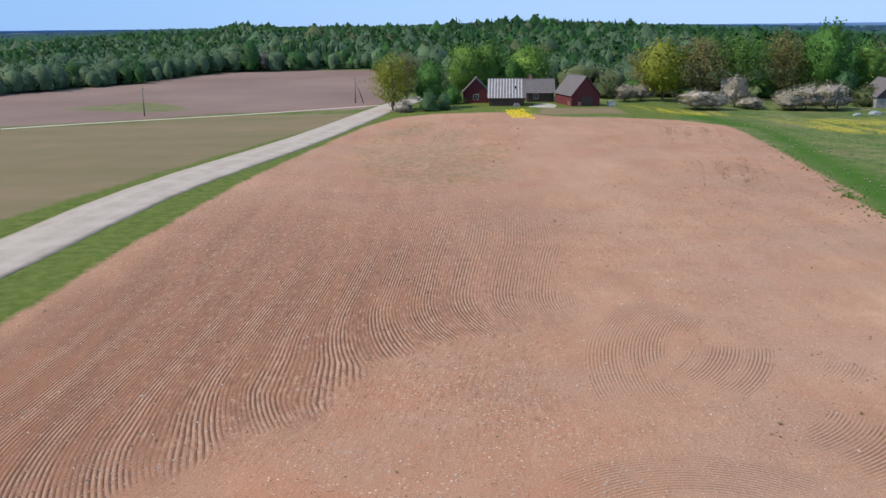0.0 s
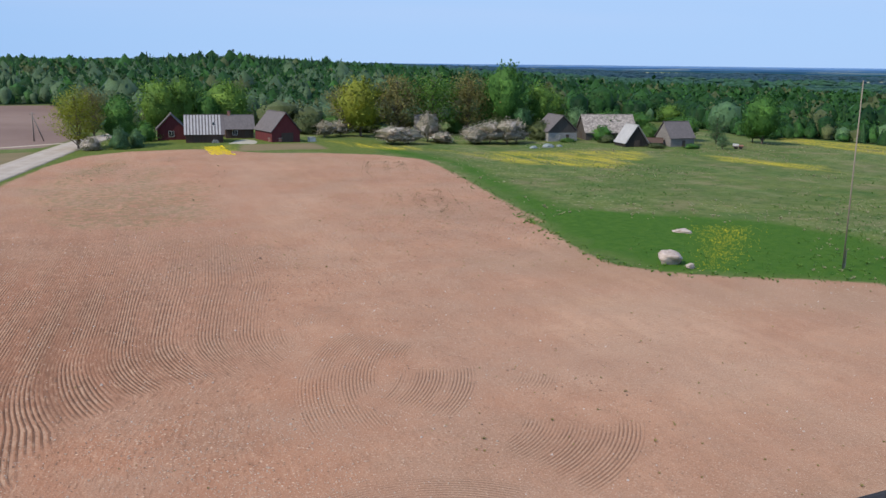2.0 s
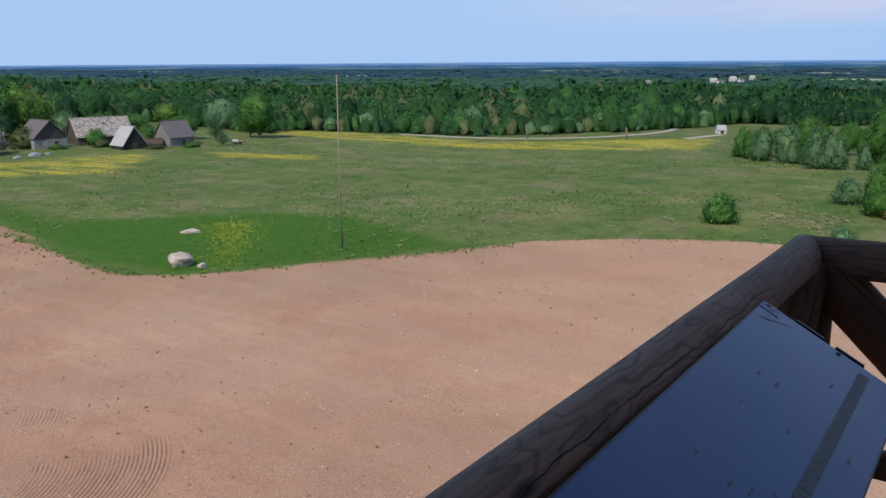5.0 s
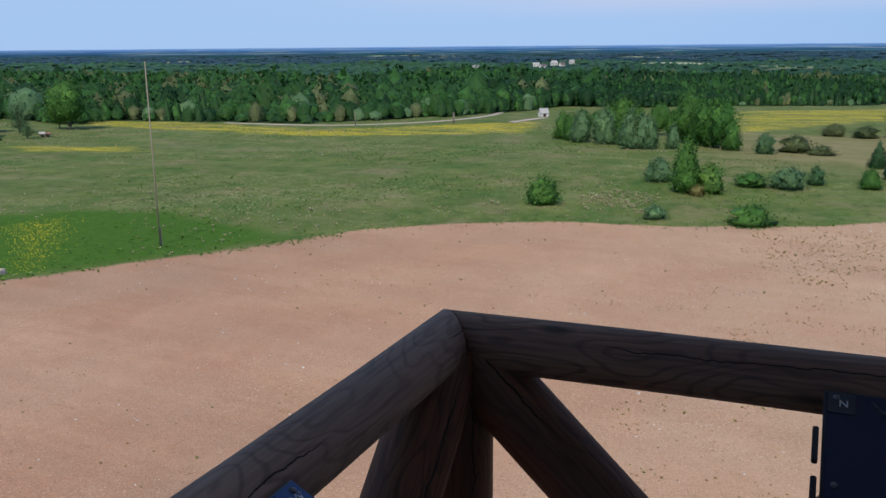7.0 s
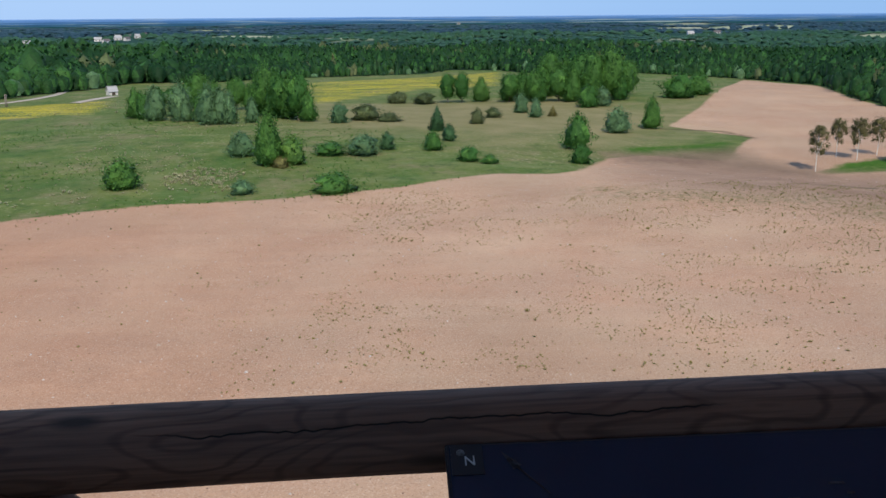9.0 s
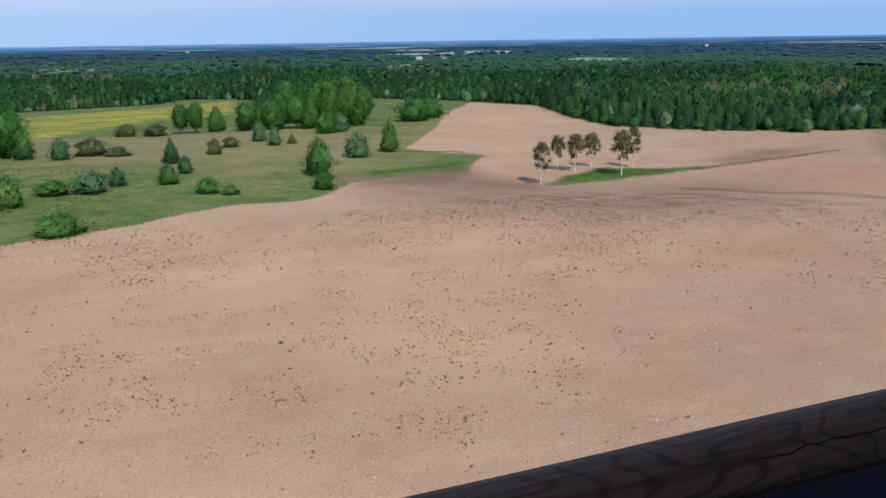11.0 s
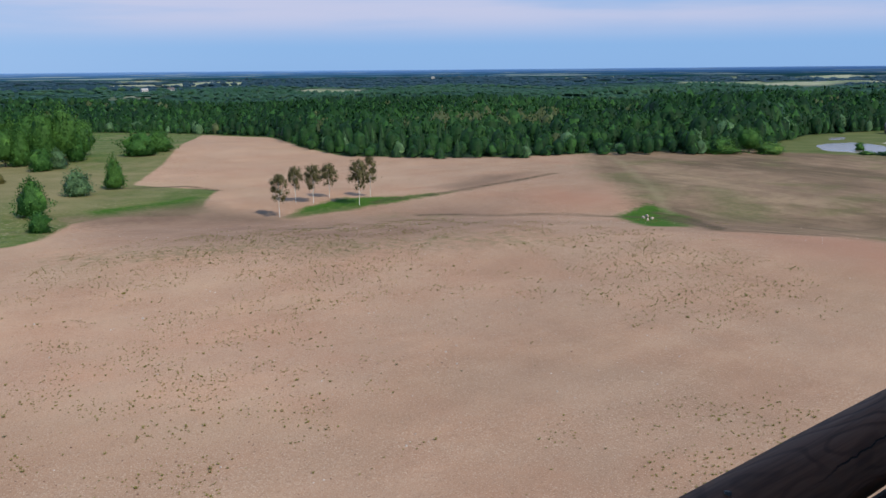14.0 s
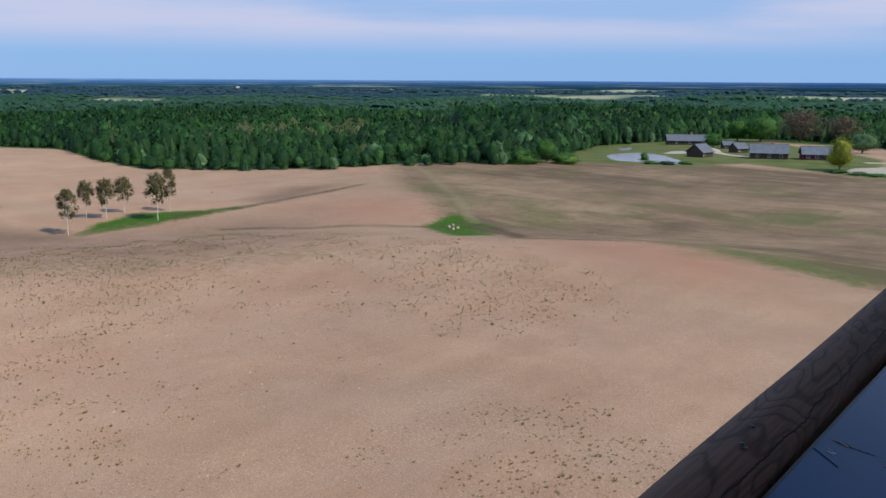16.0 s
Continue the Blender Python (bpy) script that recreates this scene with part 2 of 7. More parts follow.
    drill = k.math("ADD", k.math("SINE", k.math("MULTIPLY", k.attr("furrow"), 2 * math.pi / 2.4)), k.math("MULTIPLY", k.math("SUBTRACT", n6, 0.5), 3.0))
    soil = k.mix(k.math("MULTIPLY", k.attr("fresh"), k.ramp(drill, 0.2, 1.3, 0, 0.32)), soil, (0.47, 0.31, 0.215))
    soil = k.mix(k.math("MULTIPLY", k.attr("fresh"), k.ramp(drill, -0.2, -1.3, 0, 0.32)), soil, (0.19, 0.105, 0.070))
    # Trough shade and crest highlights of the harrow rows are painted into the soil
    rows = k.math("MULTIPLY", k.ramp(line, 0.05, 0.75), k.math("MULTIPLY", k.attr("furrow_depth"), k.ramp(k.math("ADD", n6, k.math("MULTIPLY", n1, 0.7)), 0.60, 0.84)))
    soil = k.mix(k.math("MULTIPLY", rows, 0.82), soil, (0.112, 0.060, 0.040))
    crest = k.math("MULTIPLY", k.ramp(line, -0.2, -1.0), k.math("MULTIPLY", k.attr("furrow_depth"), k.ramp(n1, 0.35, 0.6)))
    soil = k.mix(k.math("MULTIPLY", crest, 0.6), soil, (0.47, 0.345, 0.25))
    strung = k.node("CombineXYZ")
    k.put(k.math("MULTIPLY", k.attr("furrow"), 5.2), strung.inputs[0])
    apart = k.node("SeparateXYZ")
    k.put(v, apart.inputs[0])
    k.put(k.math("MULTIPLY", apart.outputs["Y"], 0.9), strung.inputs[1])
    crumb = k.noise(strung.outputs[0], 1.0, 4, 0.7)
    rowed = k.attr("rowed")
    soil = k.mix(k.math("MULTIPLY", rowed, k.ramp(crumb, 0.54, 0.68, 0, 0.6)), soil, (0.135, 0.078, 0.052))
    soil = k.mix(k.math("MULTIPLY", rowed, k.ramp(crumb, 0.45, 0.32, 0, 0.5)), soil, (0.50, 0.365, 0.265))
    soil = k.mix(k.math("MULTIPLY", mask("red", 9.0, 5.0), 0.5), soil, (0.300, 0.140, 0.095))
    soil = k.mix(1.0, soil, (1.03, 0.965, 0.935), "MULTIPLY")
    soil = k.mix(k.attr("ochre"), soil, (0.985, 0.940, 0.890), "MULTIPLY")
    soil = k.mix(k.math("SUBTRACT", 1.0, k.attr("ochre")), soil, (1.04, 1.085, 1.055), "MULTIPLY")
    is_soil = mask("soil", 1.1, 0.35)
    c = k.mix(is_soil, c, soil)
    # fallow beyond the field, moist dips, wood floor
    fallow = k.mix(k.ramp(n6, 0.3, 0.7), (0.170, 0.114, 0.072), (0.240, 0.158, 0.102))
    swirl = k.noise(k.coords("Object", (0.035, 0.050, 1.0)), 1.0, 6, 0.62)
    fallow = k.mix(k.ramp(swirl, 0.48, 0.62, 0, 0.8), fallow, (0.100, 0.072, 0.042))
    fallow = k.mix(k.ramp(swirl, 0.46, 0.34, 0, 0.7), fallow, (0.300, 0.214, 0.130))
    fallow = k.mix(k.ramp(n15, 0.52, 0.64, 0, 0.65), fallow, (0.112, 0.108, 0.042))
    combed = k.noise(k.coords("Object", (0.12, 0.45, 1.0)), 1.0, 5, 0.65)
    fallow = k.mix(k.ramp(combed, 0.52, 0.66, 0, 0.45), fallow, (0.30, 0.22, 0.138))
    fallow = k.mix(k.ramp(combed, 0.46, 0.34, 0, 0.45), fallow, (0.11, 0.080, 0.048))
    fallow = k.mix(k.ramp(n1, 0.46, 0.70, 0, 0.4), fallow, (0.125, 0.088, 0.056))
    fallow = k.mix(k.ramp(grain, 0.58, 0.76, 0, 0.5), fallow, (0.34, 0.27, 0.18))
    wheel = k.noise(k.coords("Object", (0.30, 0.05, 1.0)), 1.0, 4)
    fallow = k.mix(k.ramp(wheel, 0.58, 0.72, 0, 0.5), fallow, (0.105, 0.075, 0.046))
    c = k.mix(mask("fallow", 6.0, 2.5), c, fallow)
    c = k.mix(mask("island", 3.0, 0.7), c, lush)
    c = k.mix(mask("pasture", 4.0, 1.5), c, k.mix(k.ramp(n6, 0.35, 0.65), (0.075, 0.098, 0.026), (0.125, 0.135, 0.048)))
    moist = k.mix(k.ramp(n1, 0.3, 0.7), (0.050, 0.034, 0.022), (0.085, 0.070, 0.034))
    c = k.mix(k.math("MULTIPLY", mask("dusky", 8.0, 5.0), 0.72), c, k.mix(k.ramp(n6, 0.35, 0.65), (0.175, 0.108, 0.075), (0.255, 0.165, 0.115)))
    c = k.mix(k.math("MULTIPLY", mask("damp", 4.0, 2.6), 0.8), c, k.mix(k.ramp(n6, 0.35, 0.65), (0.125, 0.080, 0.056), (0.195, 0.130, 0.088)))
    c = k.mix(k.math("MULTIPLY", mask("greening", 7.0, 4.0), 0.7), c, (0.080, 0.100, 0.030))
    c = k.mix(k.math("MULTIPLY", mask("film", 6.0, 2.0), k.ramp(n1, 0.42, 0.6, 0, 0.5)), c, (0.150, 0.140, 0.060))
    c = k.mix(k.math("MULTIPLY", mask("moist", 1.4, 0.7), 0.95), c, moist)
    c = k.mix(k.math("MULTIPLY", mask("balk", 2.4, 0.7), 0.5), c, (0.26, 0.215, 0.125))
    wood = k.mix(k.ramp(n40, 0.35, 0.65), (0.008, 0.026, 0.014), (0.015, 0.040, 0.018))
    # distance haze is painted into the far wood floor as a bluer green
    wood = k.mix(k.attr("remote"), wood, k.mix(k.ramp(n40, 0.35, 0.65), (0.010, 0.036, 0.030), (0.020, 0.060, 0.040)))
    wood = k.mix(k.attr("plain"), wood, k.mix(k.ramp(n40, 0.4, 0.6), (0.20, 0.235, 0.125), (0.36, 0.345, 0.245)))
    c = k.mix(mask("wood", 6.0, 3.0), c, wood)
    k.colour(c)
    relief = k.math("ADD", k.math("ADD", n1, k.math("MULTIPLY", grain, 0.5)), k.math("MULTIPLY", rows, -0.4))
    k.bump(relief, 0.8, 0.10)
    return k.mat


def log_material(name, a, b, figure=0.5):
    """Weathered round timber, grain along the local x axis, with knots and long drying cracks."""
    k = Nodes(name, 0.68, 0, 0.18)
    contour = k.noise(k.coords("Object", (2.0, 7.0, 7.0)), 1.0, 2.0, 0.45)
    grain = k.math("SINE", k.math("MULTIPLY", contour, 84.0))
    fine = k.noise(k.coords("Object", (4.0, 110.0, 110.0)), 1.0, 4)
    weather = k.noise(k.coords("Object", (1.6, 4.0, 4.0)), 1.0, 3)
    knots = k.node("TexVoronoi", Scale=1.0)
    k.put(k.coords("Object", (2.2, 7.0, 7.0)), knots.inputs["Vector"])
    knot = k.ramp(knots.outputs["Distance"], 0.13, 0.05)
    split = k.node("SeparateXYZ")
    k.put(k.coords("Object"), split.inputs[0])
    angle = k.math("ARCTAN2", split.outputs["Z"], split.outputs["Y"])
    wander = k.noise(k.coords("Object", (2.1, 0.0, 0.0)), 1.0, 5, 0.7)
    open_here = k.noise(k.coords("Object", (0.9, 0.0, 0.0)), 1.0, 1)
    crack = None
    for place, sway in ((0.55, 0.9), (2.45, 1.0), (-0.5, 0.8)):
        off = k.math("ABSOLUTE", k.math("SUBTRACT", angle, k.math("ADD", k.math("MULTIPLY", k.math("SUBTRACT", wander, 0.5), sway), place)))
        one = k.math("MULTIPLY", k.ramp(off, 0.030, 0.010), k.ramp(k.math("ABSOLUTE", k.math("SUBTRACT", open_here, 0.36 + 0.07 * abs(place))), 0.11, 0.08))
        crack = one if crack is None else k.math("MAXIMUM", crack, one)
    c = k.mix(k.ramp(grain, -1.0, -0.45), tuple(figure * p + (1 - figure) * q for p, q in zip(a, b)), b)
    c = k.mix(k.ramp(k.noise(k.coords("Object", (1.2, 5.0, 5.0)), 1.0, 2), 0.42, 0.62, 0, 0.5), c, (b[0] * 0.62, b[1] * 0.6, b[2] * 0.62))
    c = k.mix(k.ramp(fine, 0.42, 0.68, 0, 0.5), c, (a[0] * 0.6, a[1] * 0.6, a[2] * 0.6))
    c = k.mix(k.ramp(weather, 0.48, 0.66, 0, 0.2), c, (0.055, 0.045, 0.040))
    c = k.mix(knot, c, (0.035, 0.022, 0.016))
    c = k.mix(crack, c, (0.006, 0.005, 0.004))
    k.colour(c)
    k.bump(k.math("SUBTRACT", k.math("ADD", k.math("MULTIPLY", fine, 0.3), k.math("MULTIPLY", grain, 0.08)), k.math("MULTIPLY", crack, 1.5)), 0.7, 0.004)
    return k.mat


LAND = ground_material()
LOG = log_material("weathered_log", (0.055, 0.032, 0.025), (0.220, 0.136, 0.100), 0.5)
# Browner, darker copies of LOG, with the roof's shade in their colour
LOG_SHADE = log_material("shaded_brown_log", (0.036, 0.016, 0.010), (0.165, 0.088, 0.058), 0.6)
LOG_DARK = log_material("shaded_brace_log", (0.026, 0.010, 0.006), (0.112, 0.046, 0.025))
PLANK = plain_material("deck_plank", (0.22, 0.17, 0.12), (0.32, 0.26, 0.19), 3.0, stretch=(0.3, 4, 4))
ROAD = Nodes("gravel_road", 0.95)
ROAD_V = ROAD.coords()
ROAD_FINE, ROAD_COARSE = ROAD.noise(ROAD_V, 3.5, 4, 0.7), ROAD.noise(ROAD_V, 0.4, 4)
ROAD_LANE = ROAD.math("ADD", ROAD.attr("lane"), ROAD.math("MULTIPLY", ROAD.math("SUBTRACT", ROAD_COARSE, 0.5), 0.25))
ROAD_RUT = ROAD.ramp(ROAD.math("ABSOLUTE", ROAD.math("SUBTRACT", ROAD.math("ABSOLUTE", ROAD_LANE), 0.45)), 0.20, 0.08)
ROAD_BASE = ROAD.mix(ROAD.ramp(ROAD_COARSE, 0.35, 0.65), (0.320, 0.258, 0.210), (0.392, 0.322, 0.264))
ROAD_BASE = ROAD.mix(ROAD.math("MULTIPLY", ROAD_RUT, 0.3), ROAD_BASE, (0.43, 0.375, 0.325))
ROAD_BASE = ROAD.mix(ROAD.ramp(ROAD_FINE, 0.55, 0.75, 0, 0.4), ROAD_BASE, (0.20, 0.165, 0.14))
ROAD_BASE = ROAD.mix(ROAD.ramp(ROAD.math("ABSOLUTE", ROAD_LANE), 0.80, 0.98), ROAD_BASE, (0.185, 0.165, 0.105))
GRAVEL = ROAD.colour(ROAD_BASE).bump(ROAD_FINE, 0.4, 0.03).mat
TRACK = plain_material("sandy_track", (0.36, 0.285, 0.22), (0.46, 0.375, 0.295), 0.6, 0.95)
STONE = plain_material("pale_granite", (0.28, 0.21, 0.175), (0.52, 0.425, 0.37), 1.5, 0.8, bump=0.6, distance=0.05)
PEBBLE = plain_material("field_stone", (0.36, 0.30, 0.26), (0.55, 0.48, 0.43), 3.0, 0.85)
STEEL = plain_material("galvanised_bolt", (0.05, 0.05, 0.052), (0.12, 0.12, 0.125), 40, 0.4, 0.8)
POLE = plain_material("grey_pole_wood", (0.17, 0.14, 0.12), (0.26, 0.22, 0.19), 2.0, stretch=(4, 4, 0.5))
MAST = plain_material("mast_wood", (0.20, 0.165, 0.13), (0.28, 0.235, 0.185), 2.0, stretch=(4, 4, 0.4))
RED_WALL = plain_material("dark_red_boards", (0.088, 0.019, 0.022), (0.140, 0.032, 0.034), 1.2, stretch=(6, 6, 0.4))
BROWN_WALL = plain_material("dark_brown_boards", (0.060, 0.036, 0.028), (0.10, 0.062, 0.048), 1.2, stretch=(6, 6, 0.4))
# Near-black, with the shade of the leaning shed's gable in the colour
BLACK_WALL = plain_material("shaded_black_boards", (0.018, 0.015, 0.013), (0.036, 0.030, 0.027), 1.2, stretch=(6, 6, 0.4))
SMOKE_WALL = plain_material("smoke_grey_boards", (0.048, 0.040, 0.036), (0.095, 0.082, 0.074), 1.2, stretch=(6, 6, 0.4))
GREY_WALL = plain_material("grey_boards", (0.14, 0.125, 0.115), (0.24, 0.22, 0.205), 1.2, stretch=(0.5, 0.5, 5))
PALE_BOARD = plain_material("pale_grey_boards", (0.20, 0.19, 0.185), (0.36, 0.345, 0.33), 1.5, stretch=(0.5, 0.5, 5))
WHITE_WALL = plain_material("limewashed_wall", (0.52, 0.48, 0.45), (0.66, 0.62, 0.58), 1.0)
GREY_ROOF = plain_material("grey_slate_sheets", (0.095, 0.082, 0.082), (0.15, 0.13, 0.13), 0.8, 0.8, stretch=(3, 0.6, 3))
PALE_ROOF = plain_material("pale_mossy_shingles", (0.10, 0.080, 0.070), (0.44, 0.385, 0.345), 1.7, 0.9, bump=0.6)
METAL_LIGHT = plain_material("light_roof_sheet", (0.32, 0.30, 0.295), (0.42, 0.40, 0.39), 1.0, 0.5)
METAL_DARK = plain_material("rusty_grey_roof_sheet", (0.09, 0.075, 0.075), (0.13, 0.11, 0.11), 1.0, 0.6)
BLUE_ROOF = plain_material("blue_grey_roof", (0.085, 0.098, 0.118), (0.135, 0.150, 0.175), 0.8, 0.6)
TRIM = plain_material("white_trim", (0.40, 0.38, 0.36), (0.5, 0.48, 0.46), 2.0)
DOOR = plain_material("dark_door", (0.05, 0.035, 0.03), (0.09, 0.065, 0.05), 2.0, stretch=(5, 5, 0.5))
BRICK = plain_material("chimney_brick", (0.30, 0.13, 0.09), (0.42, 0.22, 0.16), 4.0)
SHEET = plain_material("white_tarpaulin", (0.13, 0.155, 0.15), (0.30, 0.33, 0.33), 2.5, 0.5)
PAVING = plain_material("pale_yard_gravel", (0.30, 0.265, 0.205), (0.40, 0.36, 0.29), 0.8, 0.95)
BARK = plain_material("brown_bark", (0.085, 0.065, 0.048), (0.14, 0.11, 0.085), 3.0, stretch=(3, 3, 0.6))
BIRCH_BARK = plain_material("white_birch_bark", (0.50, 0.47, 0.43), (0.78, 0.76, 0.72), 2.0, stretch=(1, 1, 3))
GLASS = Nodes("window_glass", 0.08, 0, 0.5).colour((0.02, 0.025, 0.03)).mat
WATER = Nodes("pond_water", 0.22, 0, 0.2).colour((0.24, 0.215, 0.20)).mat
BOARD = Nodes("board_print", 0.07, 0, 0.5)
BOARD_BLUE = BOARD.colour(BOARD.mix(BOARD.ramp(BOARD.noise(BOARD.coords(), 2.5, 4), 0.35, 0.65), (0.004, 0.014, 0.032), (0.007, 0.019, 0.042))).mat
# Bluer prints: the reflection of the sky is put into their base colour
SHEEN = Nodes("blue_reflection_print", 0.16, 0, 0.30)
BOARD_SKY = SHEEN.colour(SHEEN.mix(SHEEN.ramp(SHEEN.noise(SHEEN.coords(), 2.5, 4), 0.35, 0.65), (0.020, 0.052, 0.180), (0.030, 0.068, 0.215))).mat
DEEP = Nodes("deep_blue_reflection_print", 0.10, 0, 0.2)
BOARD_DEEP = DEEP.colour(DEEP.mix(DEEP.ramp(DEEP.noise(DEEP.coords(), 2.5, 4), 0.35, 0.65), (0.008, 0.034, 0.135), (0.013, 0.050, 0.175))).mat
BOARD_DARK = plain_material("board_edge", (0.008, 0.009, 0.012), (0.014, 0.016, 0.022), 3.0, 0.35, bump=0.05)
INK = plain_material("printed_ink", (0.004, 0.005, 0.008), (0.008, 0.010, 0.015), 9.0, 0.3)
INK_WHITE = plain_material("printed_white", (0.30, 0.31, 0.32), (0.36, 0.37, 0.38), 9.0, 0.3)

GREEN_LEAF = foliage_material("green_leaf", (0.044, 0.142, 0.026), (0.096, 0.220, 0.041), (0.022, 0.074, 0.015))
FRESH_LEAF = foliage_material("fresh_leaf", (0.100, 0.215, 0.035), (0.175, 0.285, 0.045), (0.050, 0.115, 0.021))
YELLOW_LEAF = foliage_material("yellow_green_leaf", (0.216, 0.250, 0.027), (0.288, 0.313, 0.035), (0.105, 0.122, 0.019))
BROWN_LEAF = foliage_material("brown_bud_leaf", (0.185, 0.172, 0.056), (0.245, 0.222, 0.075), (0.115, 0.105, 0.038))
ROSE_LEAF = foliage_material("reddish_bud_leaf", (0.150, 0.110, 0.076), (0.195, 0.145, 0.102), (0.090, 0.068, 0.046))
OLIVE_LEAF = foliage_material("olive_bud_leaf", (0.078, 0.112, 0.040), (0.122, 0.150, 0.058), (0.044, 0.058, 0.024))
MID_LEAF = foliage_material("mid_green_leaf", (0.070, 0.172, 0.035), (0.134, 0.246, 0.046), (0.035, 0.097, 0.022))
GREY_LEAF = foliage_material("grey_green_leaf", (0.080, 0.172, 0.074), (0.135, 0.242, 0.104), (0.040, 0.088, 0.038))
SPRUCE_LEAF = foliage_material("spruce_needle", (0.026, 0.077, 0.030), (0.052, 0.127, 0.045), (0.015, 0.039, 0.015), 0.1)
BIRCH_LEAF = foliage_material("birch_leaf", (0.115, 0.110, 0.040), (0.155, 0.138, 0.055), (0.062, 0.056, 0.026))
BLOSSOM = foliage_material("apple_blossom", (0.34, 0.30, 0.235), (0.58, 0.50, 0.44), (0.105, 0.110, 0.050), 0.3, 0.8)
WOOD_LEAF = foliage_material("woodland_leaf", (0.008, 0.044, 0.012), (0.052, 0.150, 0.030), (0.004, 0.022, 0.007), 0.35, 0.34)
# Greyer leaf than WOOD_LEAF, for many trees near the left wood edge
MUTED_LEAF = foliage_material("muted_leaf", (0.040, 0.085, 0.044), (0.094, 0.155, 0.074), (0.026, 0.056, 0.030), 0.25, 0.28)
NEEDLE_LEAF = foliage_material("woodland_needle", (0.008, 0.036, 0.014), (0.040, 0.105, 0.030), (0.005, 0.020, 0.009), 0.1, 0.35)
# The next two leaves carry the haze of distance in their colour
FAR_HAZE_LEAF = foliage_material("far_haze_leaf", (0.012, 0.050, 0.026), (0.036, 0.096, 0.040), (0.009, 0.036, 0.020), 0.1, 0.22)
REMOTE_HAZE_LEAF = foliage_material("remote_haze_leaf", (0.009, 0.034, 0.054), (0.020, 0.056, 0.074), (0.007, 0.027, 0.042), 0.1, 0.18)
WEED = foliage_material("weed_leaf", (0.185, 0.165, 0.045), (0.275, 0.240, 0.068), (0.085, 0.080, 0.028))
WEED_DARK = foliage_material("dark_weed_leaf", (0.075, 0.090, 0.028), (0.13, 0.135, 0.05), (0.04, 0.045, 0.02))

# ---------------------------------------------------------------- the lie of the land
def smooth(v, a, b):
    u = np.clip((v - a) / (b - a), 0.0, 1.0)
    return u * u * (3 - 2 * u)


def height(x, y):
    """Height of the land at a place of the plan: a low rise under the tower, falling away to the wooded plain."""
    x, y = np.asarray(x, float), np.asarray(y, float)
    r = np.hypot(x, y)
    yaw = np.degrees(np.arctan2(-x, y))
    right = np.where(yaw > 90, 1.0, smooth(-yaw, 18, 60))
    z = -11.0 * right * smooth(r, 120, 650)
    z = z + 10.0 * (1 - right) * smooth(r, 240, 720) * smooth(-np.abs(yaw + 1), -32, -8)
    z = z + 0.45 * smooth(r, 25, 70) * (np.sin(x / 19 + 0.7) * np.sin(y / 26 + 1.1) + 0.6 * np.sin(x / 41 - y / 33))
    east = smooth(-yaw, 92, 112) * smooth(yaw, -168, -150)
    z = z - 1.3 * east * np.exp(-((r - 112) / 11) ** 2) + 0.9 * east * np.exp(-((r - 84) / 12) ** 2)
    z = z + 2.2 * smooth(r, 640, 800)
    z = z + 4.4 * np.exp(-((yaw + 8.2) / 5.0) ** 2) * smooth(r, 380, 640) * smooth(-np.abs(yaw), -90, -60)
    z = z + 3.2 * right * smooth(r, 260, 480) * (np.sin(x / 67 + 1.0) * np.sin(y / 59 + 0.4) + 0.5 * np.sin(x / 31 - y / 43))
    return z


def ground_z(x, y):
    return float(height(x, y))


def inside(px, py, poly):
    """Signed distance to a closed outline of the plan, positive within."""
    px, py = np.asarray(px, float), np.asarray(py, float)
    best, within = np.full(px.shape, 1e9), np.zeros(px.shape, bool)
    for (ax, ay), (bx, by) in zip(poly, poly[1:] + poly[:1]):
        dx, dy = bx - ax, by - ay
        u = np.clip(((px - ax) * dx + (py - ay) * dy) / (dx * dx + dy * dy + 1e-9), 0, 1)
        best = np.minimum(best, np.hypot(px - ax - u * dx, py - ay - u * dy))
        if ay != by:
            cross = ((ay > py) != (by > py)) & (px < dx * (py - ay) / (by - ay) + ax)
            within ^= cross
    return np.where(within, best, -best)


def along(px, py, line, half):
    """As inside(), for a band of that half width along an open line."""
    best = np.full(np.shape(px), 1e9)
    for (ax, ay), (bx, by) in zip(line, line[1:]):
        dx, dy = bx - ax, by - ay
        u = np.clip(((px - ax) * dx + (py - ay) * dy) / (dx * dx + dy * dy + 1e-9), 0, 1)
        best = np.minimum(best, np.hypot(px - ax - u * dx, py - ay - u * dy))
    return half - best


# outlines of the plan
FIELD = [(-24.7, 50.4), (-23.1, 66.3), (-21.5, 76.8), (-18.7, 97.3), (-13.1, 124.7), (-7.8, 147.9), (-2.2, 162.4), (5.3, 167.6), (17.4, 168.3), (29.1, 159.8), (40.4, 158.6), (48.9, 155.6), (55.1, 147.1), (53.3, 130.2), (49.0, 103.5), (46.0, 83.1),
         (45.8, 91.5), (44.1, 79.2), (42.3, 69.6), (42.2, 63.7), (44.3, 59.7), (48.0, 56.5), (54.2, 53.0), (61.0, 48.4), (69.9, 42.7),
         (58.2, 49.7), (65.4, 46.1), (72.6, 42.1), (79.0, 35.6), (84.2, 25.6), (86.0, 14.9),
         (88.0, 10.3), (91.2, 2.5), (95.7, -3.5), (98.2, -8.6), (97.8, -15.5),
         (100.4, -18.1), (112.1, -23.9), (114.5, -29.7), (111.3, -39.0), (128.7, -48.9), (142.3, -40.3), (169.3, -54.1), (229.5, -80.5), (270.7, -100.2), (231.5, -105.4), (183.7, -90.4), (161.6, -88.5), (147.0, -99.5), (135.7, -111.2), (126.6, -130.9),
         (150, -160), (120, -300), (-120, -300), (-120, -60), (-40, -20)]
